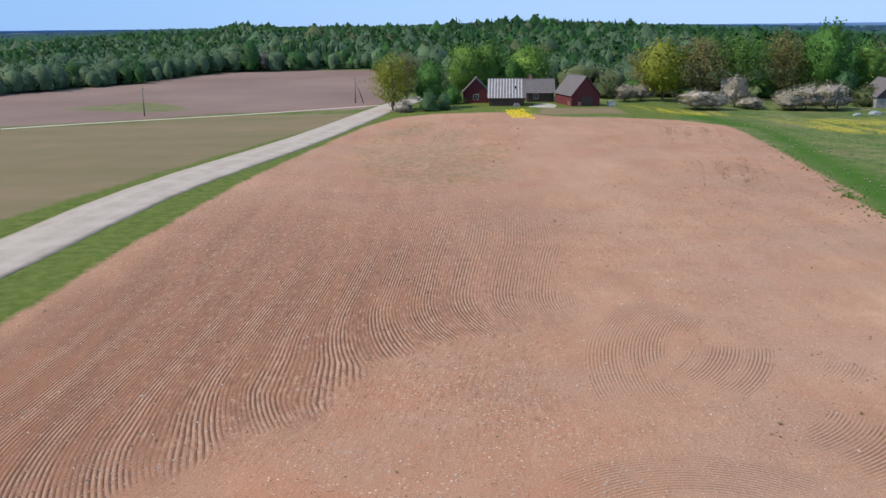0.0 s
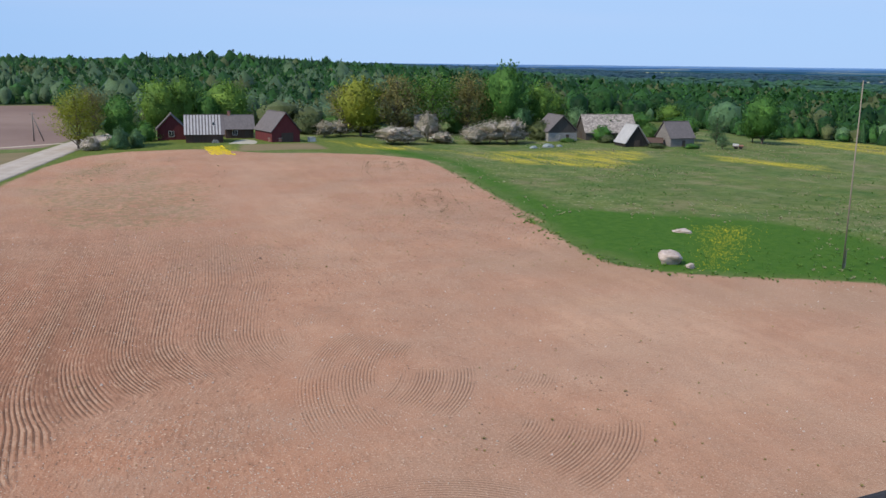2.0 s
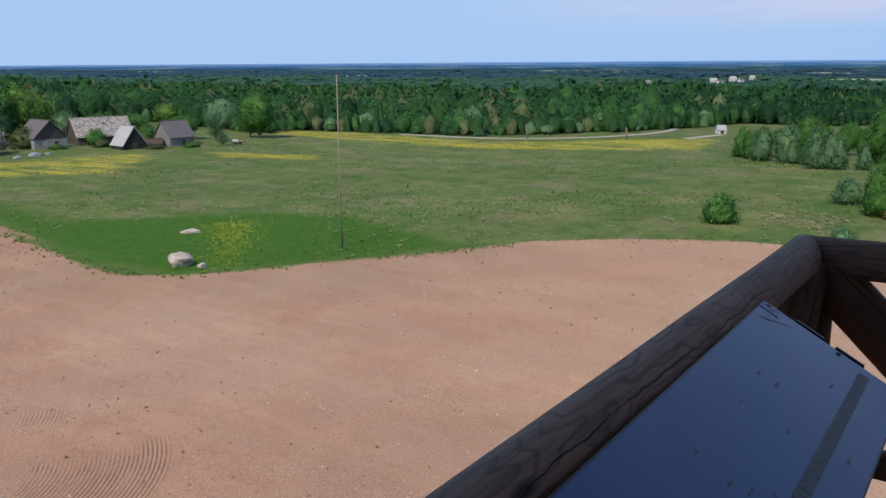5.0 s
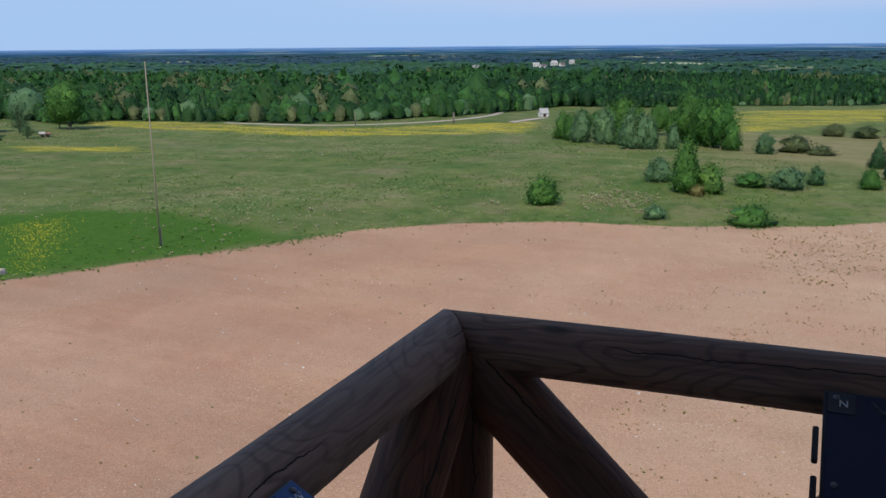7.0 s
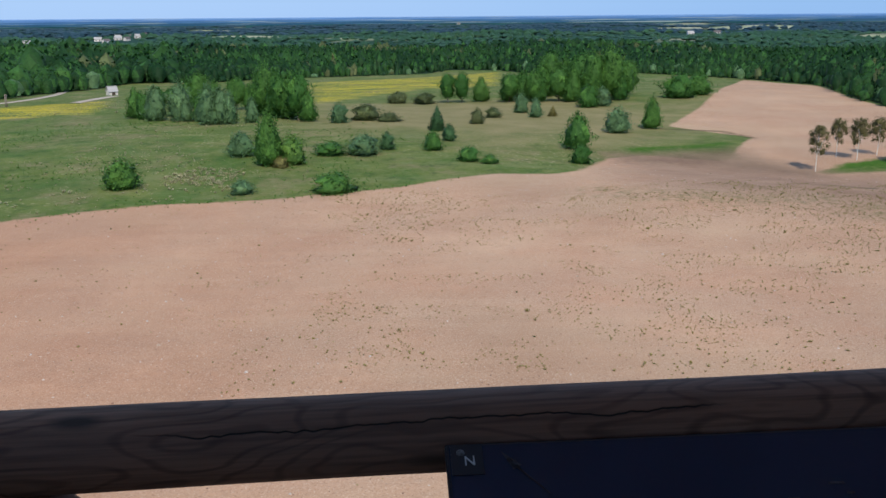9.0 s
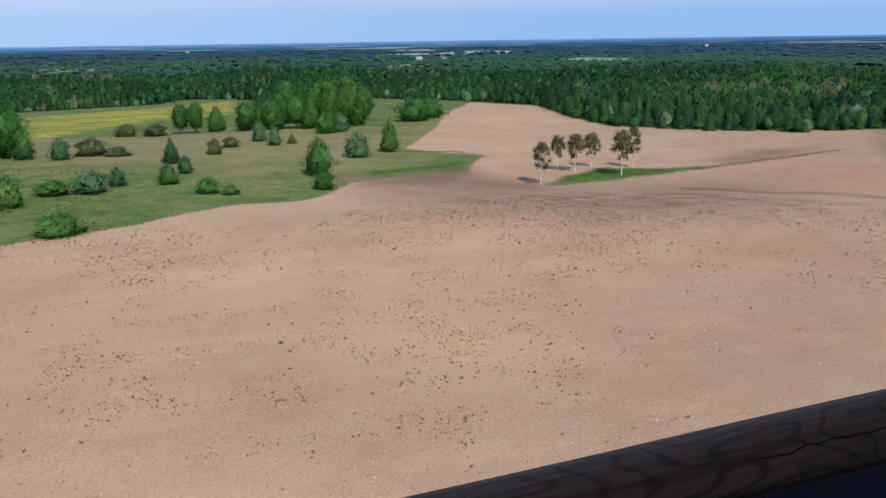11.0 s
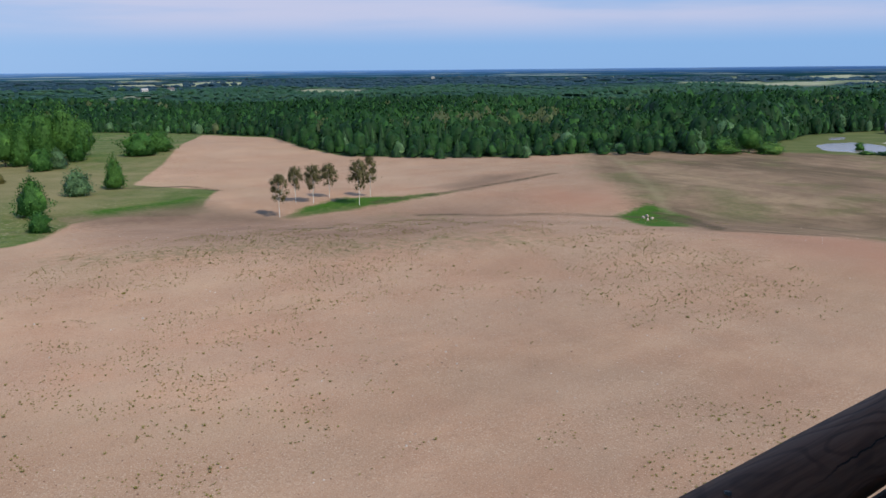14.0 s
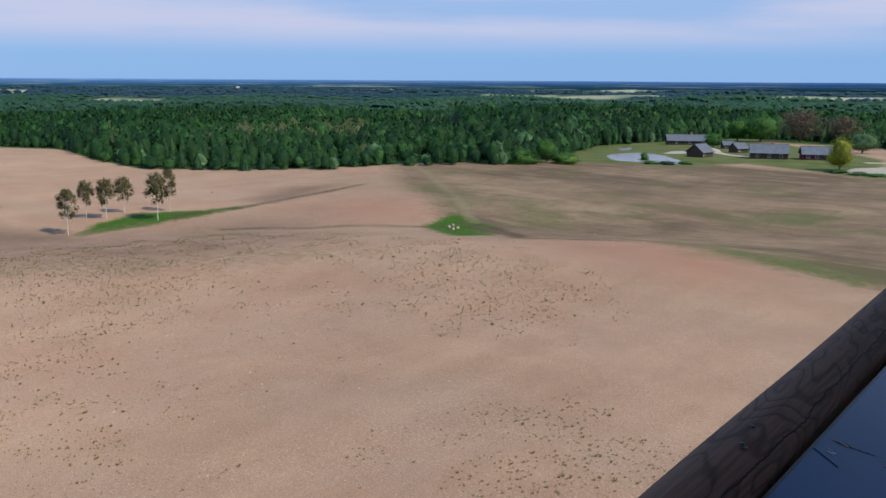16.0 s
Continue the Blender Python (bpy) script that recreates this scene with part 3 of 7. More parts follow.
PLOT = [(24.6, 163.6), (27.3, 175.6), (42.6, 179.3), (42.7, 165.8)]
FALLOW = [(128.1, -124.7), (109.8, -107.8), (83.8, -89.3), (70.2, -82.5), (58.7, -75.0), (51.3, -83.7), (41.9, -84.5), (31.9, -80.6), (24.6, -79.0), (-10, -90), (-40, -200), (40, -230),
          (50.5, -170.9), (58.2, -176.5), (85.9, -179.0), (104.1, -165.1), (110.1, -156.5)]
SOWN = [(-37.8, 75.5), (-31.6, 95.2), (-22.2, 127.9), (-12.4, 160.3), (-10.2, 175.2), (-37.0, 179.7), (-71.7, 156.0), (-130, 110)]
TILLED = [(-74.2, 161.7), (-38.2, 186.1), (-9.5, 183.2), (-4.0, 203.3), (-11.5, 331.9), (-38.6, 339.2), (-66.4, 328.2), (-84.2, 283.3), (-111.5, 245.6), (-190, 230), (-180, 140)]
PATCH = [(-77.9, 197.8), (-64.6, 215.9), (-53.3, 206.3), (-48.2, 193.1), (-57.4, 191.3)]
LUSH = [(48.8, 173.9), (57.7, 141.7), (47.8, 92.5), (43.3, 71.2), (44.5, 60.9), (50.6, 55.7), (57.2, 51.7), (66.4, 46.3), (69.1, 52.9), (71.6, 65.0), (68.5, 75.6), (58.7, 84.9), (53.0, 92.3), (55.0, 109.6), (60.6, 139.2), (56.9, 166.4)]
VERGE = [(-24.1, 49.0), (-22.6, 64.6), (-18.2, 94.8), (-7.6, 143.8), (4.2, 164.6), (19.4, 167.1), (39.8, 160.6), (49.2, 156.6), (58.4, 186.3), (40.4, 188.5), (-2.7, 210.8), (-10.4, 180.5), (-22.6, 129.9), (-33.6, 91.7), (-37.6, 74.4), (-60, 60), (-45, 25)]
DRY = [(194.3, 23.2), (190.9, -2.4), (195.9, -35.9), (165.3, -43.8), (217.7, -76.3), (130.9, -37.8), (117.8, -26.0), (116.3, -19.8), (130.5, -20.6), (115.5, -11.2), (132.9, -4.2), (130.5, 14.2), (144.1, 17.1)]
HEADS = [(96.8, 28.9), (103.6, 25.7), (102.0, 17.0), (94.1, 16.3), (88.6, 20.4), (90.3, 25.9)]
YELLOWS = [[(60.3, 75.8), (64.6, 73.3), (60.6, 68.0), (49.0, 58.4), (47.9, 59.6), (54.6, 66.7)],
           [(68.0, 158.7), (88.1, 157.5), (105.3, 154.3), (100.2, 142.8), (81.1, 125.7), (68.8, 139.0)],
           [(112.7, 140.4), (122.1, 120.1), (117.1, 112.3), (110.2, 130.1)],
           [(169.9, 186.2), (175.3, 160.1), (168.5, 136.4), (161.6, 106.2), (169.6, 91.0), (196.2, 67.2), (166.7, 60.5), (155.2, 83.2), (150.7, 99.0), (152.2, 130.8), (155.5, 166.5)],
           [(261.5, 31.8), (284.6, 6.8), (353.2, -32.1), (238.6, -21.5), (227.3, 2.6), (194.7, 22.0)],
           [(53.3, 54.2), (57.5, 52.0), (59.6, 53.9), (55.6, 55.1)],
           [(47.2, 183.2), (58.8, 172.1), (66.4, 162.9), (51.8, 167.0)], [(19.2, 171.4), (23.0, 173.5), (23.4, 157.2), (18.9, 158.3)]]
ISLANDS = [[(119.6, -27.4), (120.2, -34.6), (124.0, -43.5), (112.7, -40.3), (114.2, -32.9), (116.0, -27.6)],
           [(103.3, -47.5), (108.3, -52.4), (109.8, -59.4), (105.9, -66.3), (103.4, -77.0), (102.7, -69.8), (102.8, -60.7), (103.1, -51.4)],
           [(77.9, -80.1), (79.7, -89.0), (71.4, -86.8), (62.6, -75.7), (64.4, -70.6)],
           [(46.7, -85.2), (38.2, -82.8), (30.7, -80.1), (24.5, -78.5), (25.1, -80.7), (31.9, -83.5), (39.3, -85.3)],
           [(109.7, -157.0), (101.2, -164.8), (87.7, -172.1), (80.1, -186.2), (59.3, -176.9), (48.4, -170.1), (60.2, -216.8), (107.1, -287.6), (150.3, -294.7), (163.1, -254.2), (132.1, -191.2)]]
RED = [[(97.0, -76.9), (95.3, -87.2), (86.4, -90.6), (81.6, -87.3), (85.9, -78.5)], [(56.2, -75.6), (48.3, -84.4), (37.7, -81.6), (29.6, -77.0), (34.1, -67.6), (46.3, -69.7)]]
MOIST = [[(104.5, -61.4), (105.0, -63.5), (103.6, -70.1), (104.5, -77.8), (106.7, -88.4), (109.9, -99.8)], [(94.1, -62.0), (92.8, -64.2), (87.2, -69.0), (84.3, -74.0), (80.5, -77.3), (77.7, -79.4), (72.6, -83.5), (66.0, -80.5), (58.7, -75.4), (51.3, -83.0)],
         [(138.9, -38.3), (135.9, -46.9), (128.0, -48.7)], [(76.0, -85.9), (70.3, -85.3), (60.2, -77.5)], [(88.5, -41.1), (85.7, -44.3)]]
DAMP = [[(119.3, -42.1), (110.9, -44.1), (104.4, -48.0), (100.5, -46.1), (107.6, -37.0), (109.5, -25.3), (115.6, -24.4), (116.0, -30.9)], [(109.0, -75.9), (115.9, -90.1), (113.7, -98.2), (106.7, -87.2), (104.2, -76.5)],
        [(72.6, -84.5), (69.8, -84.9), (61.4, -79.1), (60.2, -74.9), (66.0, -79.5)]]
DUSKY = [[(110.8, -24.0), (112.5, -36.0), (108.5, -44.0), (102.0, -47.5), (99.5, -60.0), (98.0, -69.0), (86.0, -62.0), (76.0, -52.0), (82.5, -43.5), (96.0, -34.5), (99.8, -24.0)], [(102.6, -22.4), (83.4, -26.0), (73.8, -36.3), (68.8, -47.3), (74.9, -61.8), (95.0, -78.7), (100.2, -61.5), (103.2, -47.4), (109.3, -34.4)]]
FILM = [[(73.1, -37.5), (70.9, -42.1), (69.0, -47.1), (64.8, -54.7)], [(86.1, -17.7), (81.5, -22.2), (78.8, -28.2), (77.4, -34.0)], [(95.0, -58.5), (90.5, -62.0)], [(3.0, 118.0), (9.0, 141.0)], [(-4.5, 128.0), (3.0, 152.0)]]
GREENING = [[(101.5, -106.0), (90.2, -102.6), (82.0, -95.3), (87.1, -96.4)], [(79.0, -102.8), (73.2, -100.0), (65.3, -92.4), (68.9, -90.5)], [(47.4, -109.6), (45.7, -118.5), (39.9, -118.7), (41.2, -112.0)],
            [(40.1, -80.4), (34.7, -81.0), (29.4, -80.6), (23.9, -81.2), (25.3, -86.2), (33.7, -85.5)]]
# edge of the woods: bearing to the right of +y in degrees, distance
WOOD_EDGE = [(-60, 240), (-40, 240), (-24.1, 271), (-20.8, 283), (-16.5, 296), (-11.4, 338), (-6.5, 345), (-2.2, 339), (0, 238), (6, 232), (14, 230), (20, 238),
             (17.4, 272), (22.3, 259), (27.1, 252), (31.4, 294), (36.5, 292), (39.1, 260), (42.1, 232), (43.9, 253), (47.6, 244), (54.7, 214),
             (51.0, 235), (55.2, 212), (59.6, 213), (65.4, 226), (68.7, 262), (72.4, 303), (77.5, 295), (82.9, 318), (90.7, 342), (92.0, 371), (95.6, 372), (98.8, 292),
             (95.8, 386), (100.2, 371), (104.4, 322), (110.1, 297), (114.5, 262), (116.2, 208), (118.7, 185), (124.1, 178), (131.0, 176),
             (127.4, 177), (134.6, 180), (141.2, 185), (145.1, 196), (148.0, 282), (152.3, 321), (156.4, 346), (160.3, 346), (164.2, 315), (165, 300), (230, 300), (300, 240)]
EDGE_BEARING = np.array([b for b, _ in WOOD_EDGE])
EDGE_RADIUS = np.array([d for _, d in WOOD_EDGE])


def edge_radius(x, y):
    bearing = np.degrees(np.arctan2(x, y))
    return np.interp(np.where(bearing < -60, bearing + 360, bearing), EDGE_BEARING, EDGE_RADIUS)


def build_ground():
    turn = np.radians(np.concatenate([np.arange(-42, 169, 0.3), np.arange(169, 318, 2.0)]))
    rad = np.concatenate([[0.5, 4, 8, 12], 15 * 1.0155 ** np.arange(0, 242), 620 * 1.05 ** np.arange(0, 43)])
    a, r = np.meshgrid(turn, rad, indexing="ij")
    x, y = (r * np.sin(a)).ravel(), (r * np.cos(a)).ravel()
    z = height(x, y)
    na, nr = a.shape
    i = (np.arange(na)[:, None] * nr + np.arange(nr - 1)).ravel()
    j = (((np.arange(na) + 1) % na)[:, None] * nr + np.arange(nr - 1)).ravel()
    quads = np.stack([i, i + 1, j + 1, j], 1)
    me = bpy.data.meshes.new("ground")
    me.vertices.add(len(x))
    me.vertices.foreach_set("co", np.stack([x, y, z], 1).astype(np.float32).ravel())
    me.loops.add(quads.size)
    me.loops.foreach_set("vertex_index", quads.astype(np.int32).ravel())
    me.polygons.add(len(quads))
    me.polygons.foreach_set("loop_start", np.arange(0, quads.size, 4, dtype=np.int32))
    me.polygons.foreach_set("use_smooth", np.ones(len(quads), bool))
    me.update()
    rr = np.hypot(x, y)
    near = rr < 900

    def store(name, values):
        me.attributes.new(name, "FLOAT", "POINT").data.foreach_set("value", np.asarray(values, np.float32))

    def zone(name, outlines, lines=(), half=2.0):
        best = np.full(len(x), -60.0)
        for o in outlines:
            best[near] = np.maximum(best[near], inside(x[near], y[near], o))
        for o in lines:
            best[near] = np.maximum(best[near], along(x[near], y[near], o, half))
        store(name, np.clip(best, -60, 60))

    zone("soil", [FIELD]); zone("fallow", [FALLOW]); zone("sown", [SOWN, PLOT]); zone("tilled", [TILLED])
    zone("patch", [PATCH]); zone("lush", [LUSH]); zone("verge", [VERGE]); zone("dry", [DRY]); zone("pasture", ISLANDS[3:]); zone("yellow", YELLOWS[1:5] + YELLOWS[6:])
    zone("red", RED); zone("island", ISLANDS[:3]); zone("moist", [], MOIST, 0.6); zone("damp", DAMP); zone("dusky", DUSKY); zone("film", [[(-8.5, 126.0), (13.5, 127.0), (11.5, 99.0), (5.0, 96.0), (-3.5, 98.0)]], FILM, 2.2); zone("greening", GREENING); zone("balk", [], [[(125.9, -128.6), (114.1, -120.5), (88.4, -99.0), (79.3, -90.7), (74.5, -87.0)], [(125.0, -107.3), (114.5, -109.1), (103.1, -108.5)]], 0.45)
    store("wood", np.clip(rr - edge_radius(x, y), -60, 60))
    outer = np.nonzero(rr > 850)[0]
    plain = np.zeros(len(x))
    plain[outer] = [noise.noise((x[q] * 0.004, y[q] * 0.004, 1.7)) for q in outer]
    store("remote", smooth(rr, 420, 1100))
    store("plain", smooth(plain, np.where(np.degrees(np.arctan2(x, y)) < 105, 0.44, 0.29), np.where(np.degrees(np.arctan2(x, y)) < 105, 0.50, 0.35)))
    bearing = np.degrees(np.arctan2(x, y))
    store("rust", smooth(-bearing, -38, 6) * (0.35 + 0.65 * smooth(-rr, -95, -34)))
    store("sandy", smooth(bearing, 42, 66) * smooth(-bearing, -132, -104))
    store("ochre", 1 - smooth(bearing, 62, 95))
    store("loam", smooth(np.degrees(np.arctan2(x, y)), 104, 134))
    # harrow lines along the field, curling at the headland, and turning arcs of single passes
    lean = math.radians(5.2)
    turn_back = along(x, y, HEADLAND, 0.0)
    inner = inside(x, y, FRESH)
    u = x * math.cos(lean) - y * math.sin(lean) - 0.027 * np.clip(turn_back + 9, 0, 9) ** 2 - 0.010 * np.clip(x - 2, 0, 10) * np.clip(y - 44, 0, 25)
    ragged = np.array([noise.noise((p * 0.35, q * 0.35, 3.0)) if near_soil else 0.0 for p, q, near_soil in zip(x, y, rr < 75)])
    pass_edge = 0.35 + 0.65 * smooth(np.sin(u * 2 * math.pi / 2.4) + ragged, -0.8, 0.1)
    depth = smooth(inner + 2.0 * ragged, 0.0, 1.6) * smooth(-rr, -102, -60) * pass_edge * (1 - 0.35 * smooth(x, 0, 9))
    store("fresh", smooth(inner, -3.0, 6.0) * smooth(-rr, -120, -38) * (1 - 0.7 * smooth(x + 0.05 * (50 - y), -4, 6)))
    owner = np.zeros(len(x), int)
    for own_id, (cx, cy, least, most, first, last, strength) in enumerate(ARCS, 1):
        d = np.hypot(x - cx, y - cy)
        q = np.degrees(np.arctan2(y - cy, x - cx)) % 360
        reach = np.minimum((q - first) % 360, 180) * ((q - first) % 360 < (last - first)) * np.radians(1) * d
        rest = ((last - q) % 360) * np.radians(1) * d * ((q - first) % 360 < (last - first))
        own = (reach > 0) & (d > least - 0.6) & (d < most + 0.6)
        passes = smooth(np.sin(d * 2 * math.pi / 2.3 + cx) + ragged, -0.98, -0.7)
        ring = smooth(np.minimum(reach, rest) + 2.0 * ragged, 0.2, 1.8) * smooth(d, least, least + 0.4) * smooth(-d, -most, -most + 0.4) * (0.35 + 0.65 * passes) * strength * 0.8
        u, depth = np.where(own, d, u), np.where(own, ring, depth)
        owner[own] = own_id
    owner = owner.reshape(a.shape)
    seam = np.zeros(a.shape, bool)
    for axis in (0, 1):
        for way in (-1, 1):
            seam |= np.roll(owner, way, axis) != owner
    near_seam = seam.copy()
    for axis in (0, 1):
        for way in (-1, 1):
            near_seam |= np.roll(seam, way, axis)
    depth = np.where(seam.ravel(), 0.0, np.where(near_seam.ravel(), depth * 0.5, depth))
    store("rowed", smooth(-np.abs(bearing - 2), -30, -16) * smooth(-rr, -165, -70) * (owner.ravel() == 0) * smooth(rr, 24, 40) * (1 - 0.45 * smooth(x, 2, 12)))
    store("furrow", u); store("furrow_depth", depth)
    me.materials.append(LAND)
    return tagged(new("ground", me), "rolling farmland of tilled pinkish soil and spring meadow", "ground", kind="structure")


HEADLAND = [(-22, 24), (-14, 27.5), (-9.2, 31.0), (-8.0, 33.2), (-6.8, 34.3), (-4.4, 35.7), (-3.4, 36.9), (-2.0, 41.7), (1.2, 45.0), (4.8, 46.5), (9.4, 45.7)]
FRESH = [(-24.1, 49.0), (-22.6, 64.6), (-18.2, 94.8), (-7.3, 138.0), (12.0, 146.9), (19.0, 108.0), (17.6, 92.0), (12.8, 66.0), (9.8, 46.5), (4.8, 46.0), (1.2, 44.6), (-2.0, 41.5), (-3.4, 36.7), (-4.4, 35.3), (-6.8, 34.0), (-8.0, 32.8), (-9.2, 30.6), (-14, 27.2), (-40, 16)]
# turning arcs: centre, inner and outer radius, bearing of start and end in degrees from +x, strength
ARCS = [(13.4, 38.9, 6.2, 12.3, 288, 336, 0.85), (31.0, 38.2, 16.5, 22.6, 136, 186, 0.7), (5.1, 47.7, 10.6, 15.3, 312, 346, 0.8), (14.7, 45.7, 6.6, 10.3, 308, 338, 0.5),
        (16.0, 55.0, 1.6, 4.6, 60, 200, 0.5), (10.0, 23.5, 5.0, 8.4, 40, 130, 0.55)]
build_ground()

# ---------------------------------------------------------------- mesh helpers


def mesh_from(name, verts, faces, material, smooth_faces=False):
    me = bpy.data.meshes.new(name)
    me.from_pydata([tuple(v) for v in verts], [], [tuple(f) for f in faces])
    me.materials.append(material)
    if smooth_faces:
        me.polygons.foreach_set("use_smooth", [True] * len(me.polygons))
    return me


def link_mesh(name, me, parent=None, label=""):
    ob = new(name, me)
    if parent:
        ob.parent = parent
    return tagged(ob, label)


def part(name, bm, material, parent=None, label="", shade=False):
    me = bpy.data.meshes.new(name)
    bmesh.ops.recalc_face_normals(bm, faces=bm.faces)
    bm.to_mesh(me)
    bm.free()
    me.materials.append(material)
    if shade:
        me.polygons.foreach_set("use_smooth", [True] * len(me.polygons))
    return link_mesh(name, me, parent, label)


def thing(name, m, label, category, group=""):
    ob = new(name)
    ob.empty_display_size = 0.2
    ob.matrix_world = m
    return tagged(ob, label, category, group)


def box(bm, x0, x1, y0, y1, z0, z1, m=None, bevel=0.0):
    vs = bmesh.ops.create_cube(bm, size=1.0)["verts"]
    t = Matrix.Translation(((x0 + x1) / 2, (y0 + y1) / 2, (z0 + z1) / 2)) @ Matrix.Diagonal((x1 - x0, y1 - y0, z1 - z0, 1))
    bmesh.ops.transform(bm, matrix=(m @ t) if m else t, verts=vs)
    if bevel:
        edges = list({e for v in vs for e in v.link_edges})
        bmesh.ops.bevel(bm, geom=edges, offset=bevel, segments=2, affect="EDGES")
    return bm


def new_box(*args, **keys):
    return box(bmesh.new(), *args, **keys)


def tube(verts, faces, points, radii, sides=8):
    """Adds a tapered tube through the points to the lists."""
    base = len(verts)
    points = [Vector(p) for p in points]
    for i, (p, r) in enumerate(zip(points, radii)):
        d = (points[min(i + 1, len(points) - 1)] - points[max(i - 1, 0)]).normalized()
        side = d.cross(Vector((0.31, 0.95, 0.1))).normalized()
        other = d.cross(side)
        for s in range(sides):
            q = 2 * math.pi * s / sides
            verts.append(p + float(r) * (math.cos(q) * side + math.sin(q) * other))
    for i in range(len(points) - 1):
        for s in range(sides):
            a, b = base + i * sides + s, base + i * sides + (s + 1) % sides
            faces.append((a, b, b + sides, a + sides))
    faces.append(tuple(range(base + sides - 1, base - 1, -1)))
    faces.append(tuple(range(base + (len(points) - 1) * sides, base + len(points) * sides)))


# ---------------------------------------------------------------- roads, tracks, pond


def strip(name, line, half, material, label, category="road", lift=0.05, crown=0.06):
    """A road draped over the land along a line of the plan."""
    pts = []
    for (ax, ay), (bx, by) in zip(line, line[1:]):
        n = max(2, int(math.hypot(bx - ax, by - ay) / 2.5))
        pts += [(ax + (bx - ax) * i / n, ay + (by - ay) * i / n) for i in range(n)]
    pts.append(line[-1])
    p = np.array(pts)
    for _ in range(40):
        p[1:-1] = 0.25 * p[:-2] + 0.5 * p[1:-1] + 0.25 * p[2:]
    d = np.gradient(p, axis=0)
    d /= np.linalg.norm(d, axis=1, keepdims=True)
    across = np.stack([-d[:, 1], d[:, 0]], 1)
    cols = np.array([-1.0, -0.97, -0.72, -0.5, -0.25, 0.0, 0.25, 0.5, 0.72, 0.97, 1.0])
    verts, faces = [], []
    for i in range(len(p)):
        wob = 0.05 * half * (noise.noise((p[i][0] * 0.15, p[i][1] * 0.15, 3.0)))
        for k, s in enumerate(cols):
            q = p[i] + across[i] * s * (half + wob)
            rise = -0.12 if abs(s) == 1 else lift + crown * (1 - s * s)
            verts.append((q[0], q[1], ground_z(q[0], q[1]) + rise))
    w = len(cols)
    for i in range(len(p) - 1):
        for k in range(w - 1):
            faces.append((i * w + k, i * w + k + 1, (i + 1) * w + k + 1, (i + 1) * w + k))
    me = mesh_from(name, verts, faces, material, True)
    me.attributes.new("lane", "FLOAT", "POINT").data.foreach_set("value", np.tile(cols, len(p)).astype(np.float32))
    return tagged(link_mesh(name, me), label, category, kind="structure")


strip("road", [(-42, -60), (-41, 20), (-30.8, 66.0), (-29.6, 78.7), (-26.5, 96.0), (-21.3, 112.0), (-14.5, 138.2), (-8.6, 164.7), (-3.7, 186.2), (-1.1, 200.0), (4, 214), (12, 232)], 3.45, GRAVEL, "pale grey gravel country road")
strip("road", [(-72.5, 157.8), (-52.8, 175.4), (-31.7, 182.7), (-14.6, 188.7), (-6.0, 192.2)], 0.9, TRACK, "narrow sandy farm track between fields", lift=0.02, crown=0.02)
strip("road", [(173.8, 140.5), (168.1, 110.3), (171.4, 100.0), (177.8, 90.0), (190.4, 83.5), (214.7, 86.3), (246.7, 96.6)], 1.1, GRAVEL, "pale gravel lane beside a yellow meadow")
strip("road", [(189.7, 72.1), (204.4, 71.9), (213.0, 71.6)], 1.2, GRAVEL, "short pale gravel lane")


def draped_patch(name, outline, material, label, category):
    """A thin layer that follows the land over a smoothed outline of the plan."""
    p = np.array(outline, float)
    for _ in range(2):
        q = np.empty((len(p) * 2, 2))
        q[0::2] = 0.8 * p + 0.2 * np.roll(p, -1, 0)
        q[1::2] = 0.2 * p + 0.8 * np.roll(p, -1, 0)
        p = q
    bm = bmesh.new()
    bm.faces.new([bm.verts.new((x, y, 0)) for x, y in p])
    bmesh.ops.triangulate(bm, faces=bm.faces)
    for _ in range(3):
        bmesh.ops.subdivide_edges(bm, edges=[e for e in bm.edges if e.calc_length() > 2.5], cuts=1)
        bmesh.ops.triangulate(bm, faces=bm.faces)
    rim = {v for v in bm.verts if v.is_boundary}
    for v in bm.verts:
        v.co.z = ground_z(v.co.x, v.co.y) + (-0.08 if v in rim else 0.06)
    return tagged(part(name, bm, material, None, "", True), label, category, kind="structure")


POND = [(113.6, -180.6), (117.1, -192.9), (116.8, -205.2), (106.1, -198.7), (93.5, -184.5), (88.1, -174.7), (92.6, -171.5), (99.3, -171.2), (104.7, -170.7)]
draped_patch("water", POND, WATER, "small pond reflecting the pale sky", "pond")
draped_patch("water", [(138.7, -231.1), (138.7, -243.0), (126.7, -220.6), (127.3, -211.2)], WATER, "little dark pool behind a pond", "pond")
for outline in ([(109.9, -203.0), (115.9, -219.1), (113.1, -227.7), (103.1, -209.7), (106.0, -202.9)], [(59.2, -179.6), (60.4, -190.6), (57.7, -196.6), (52.0, -201.0), (44.0, -179.0), (53.8, -175.8)],
                [(23.8, 177.4), (27.2, 187.8), (31.3, 189.1), (32.6, 182.6), (30.6, 176.0)]):
    draped_patch("pavement", outline, PAVING, "pale sunlit gravel farmyard", "yard")
strip("road", [(118.7, -251.8), (108.9, -236.6), (100.5, -215.0), (96.2, -205.0), (91.4, -203.3), (85.8, -203.1)], 1.2, TRACK, "narrow pale path between timber houses", lift=0.04, crown=0.02)
strip("road", [(61.5, -206.0), (58.6, -211.4), (52.0, -214.0)], 1.2, TRACK, "narrow pale path behind a farmyard", lift=0.04, crown=0.02)

# ---------------------------------------------------------------- trees and shrubs


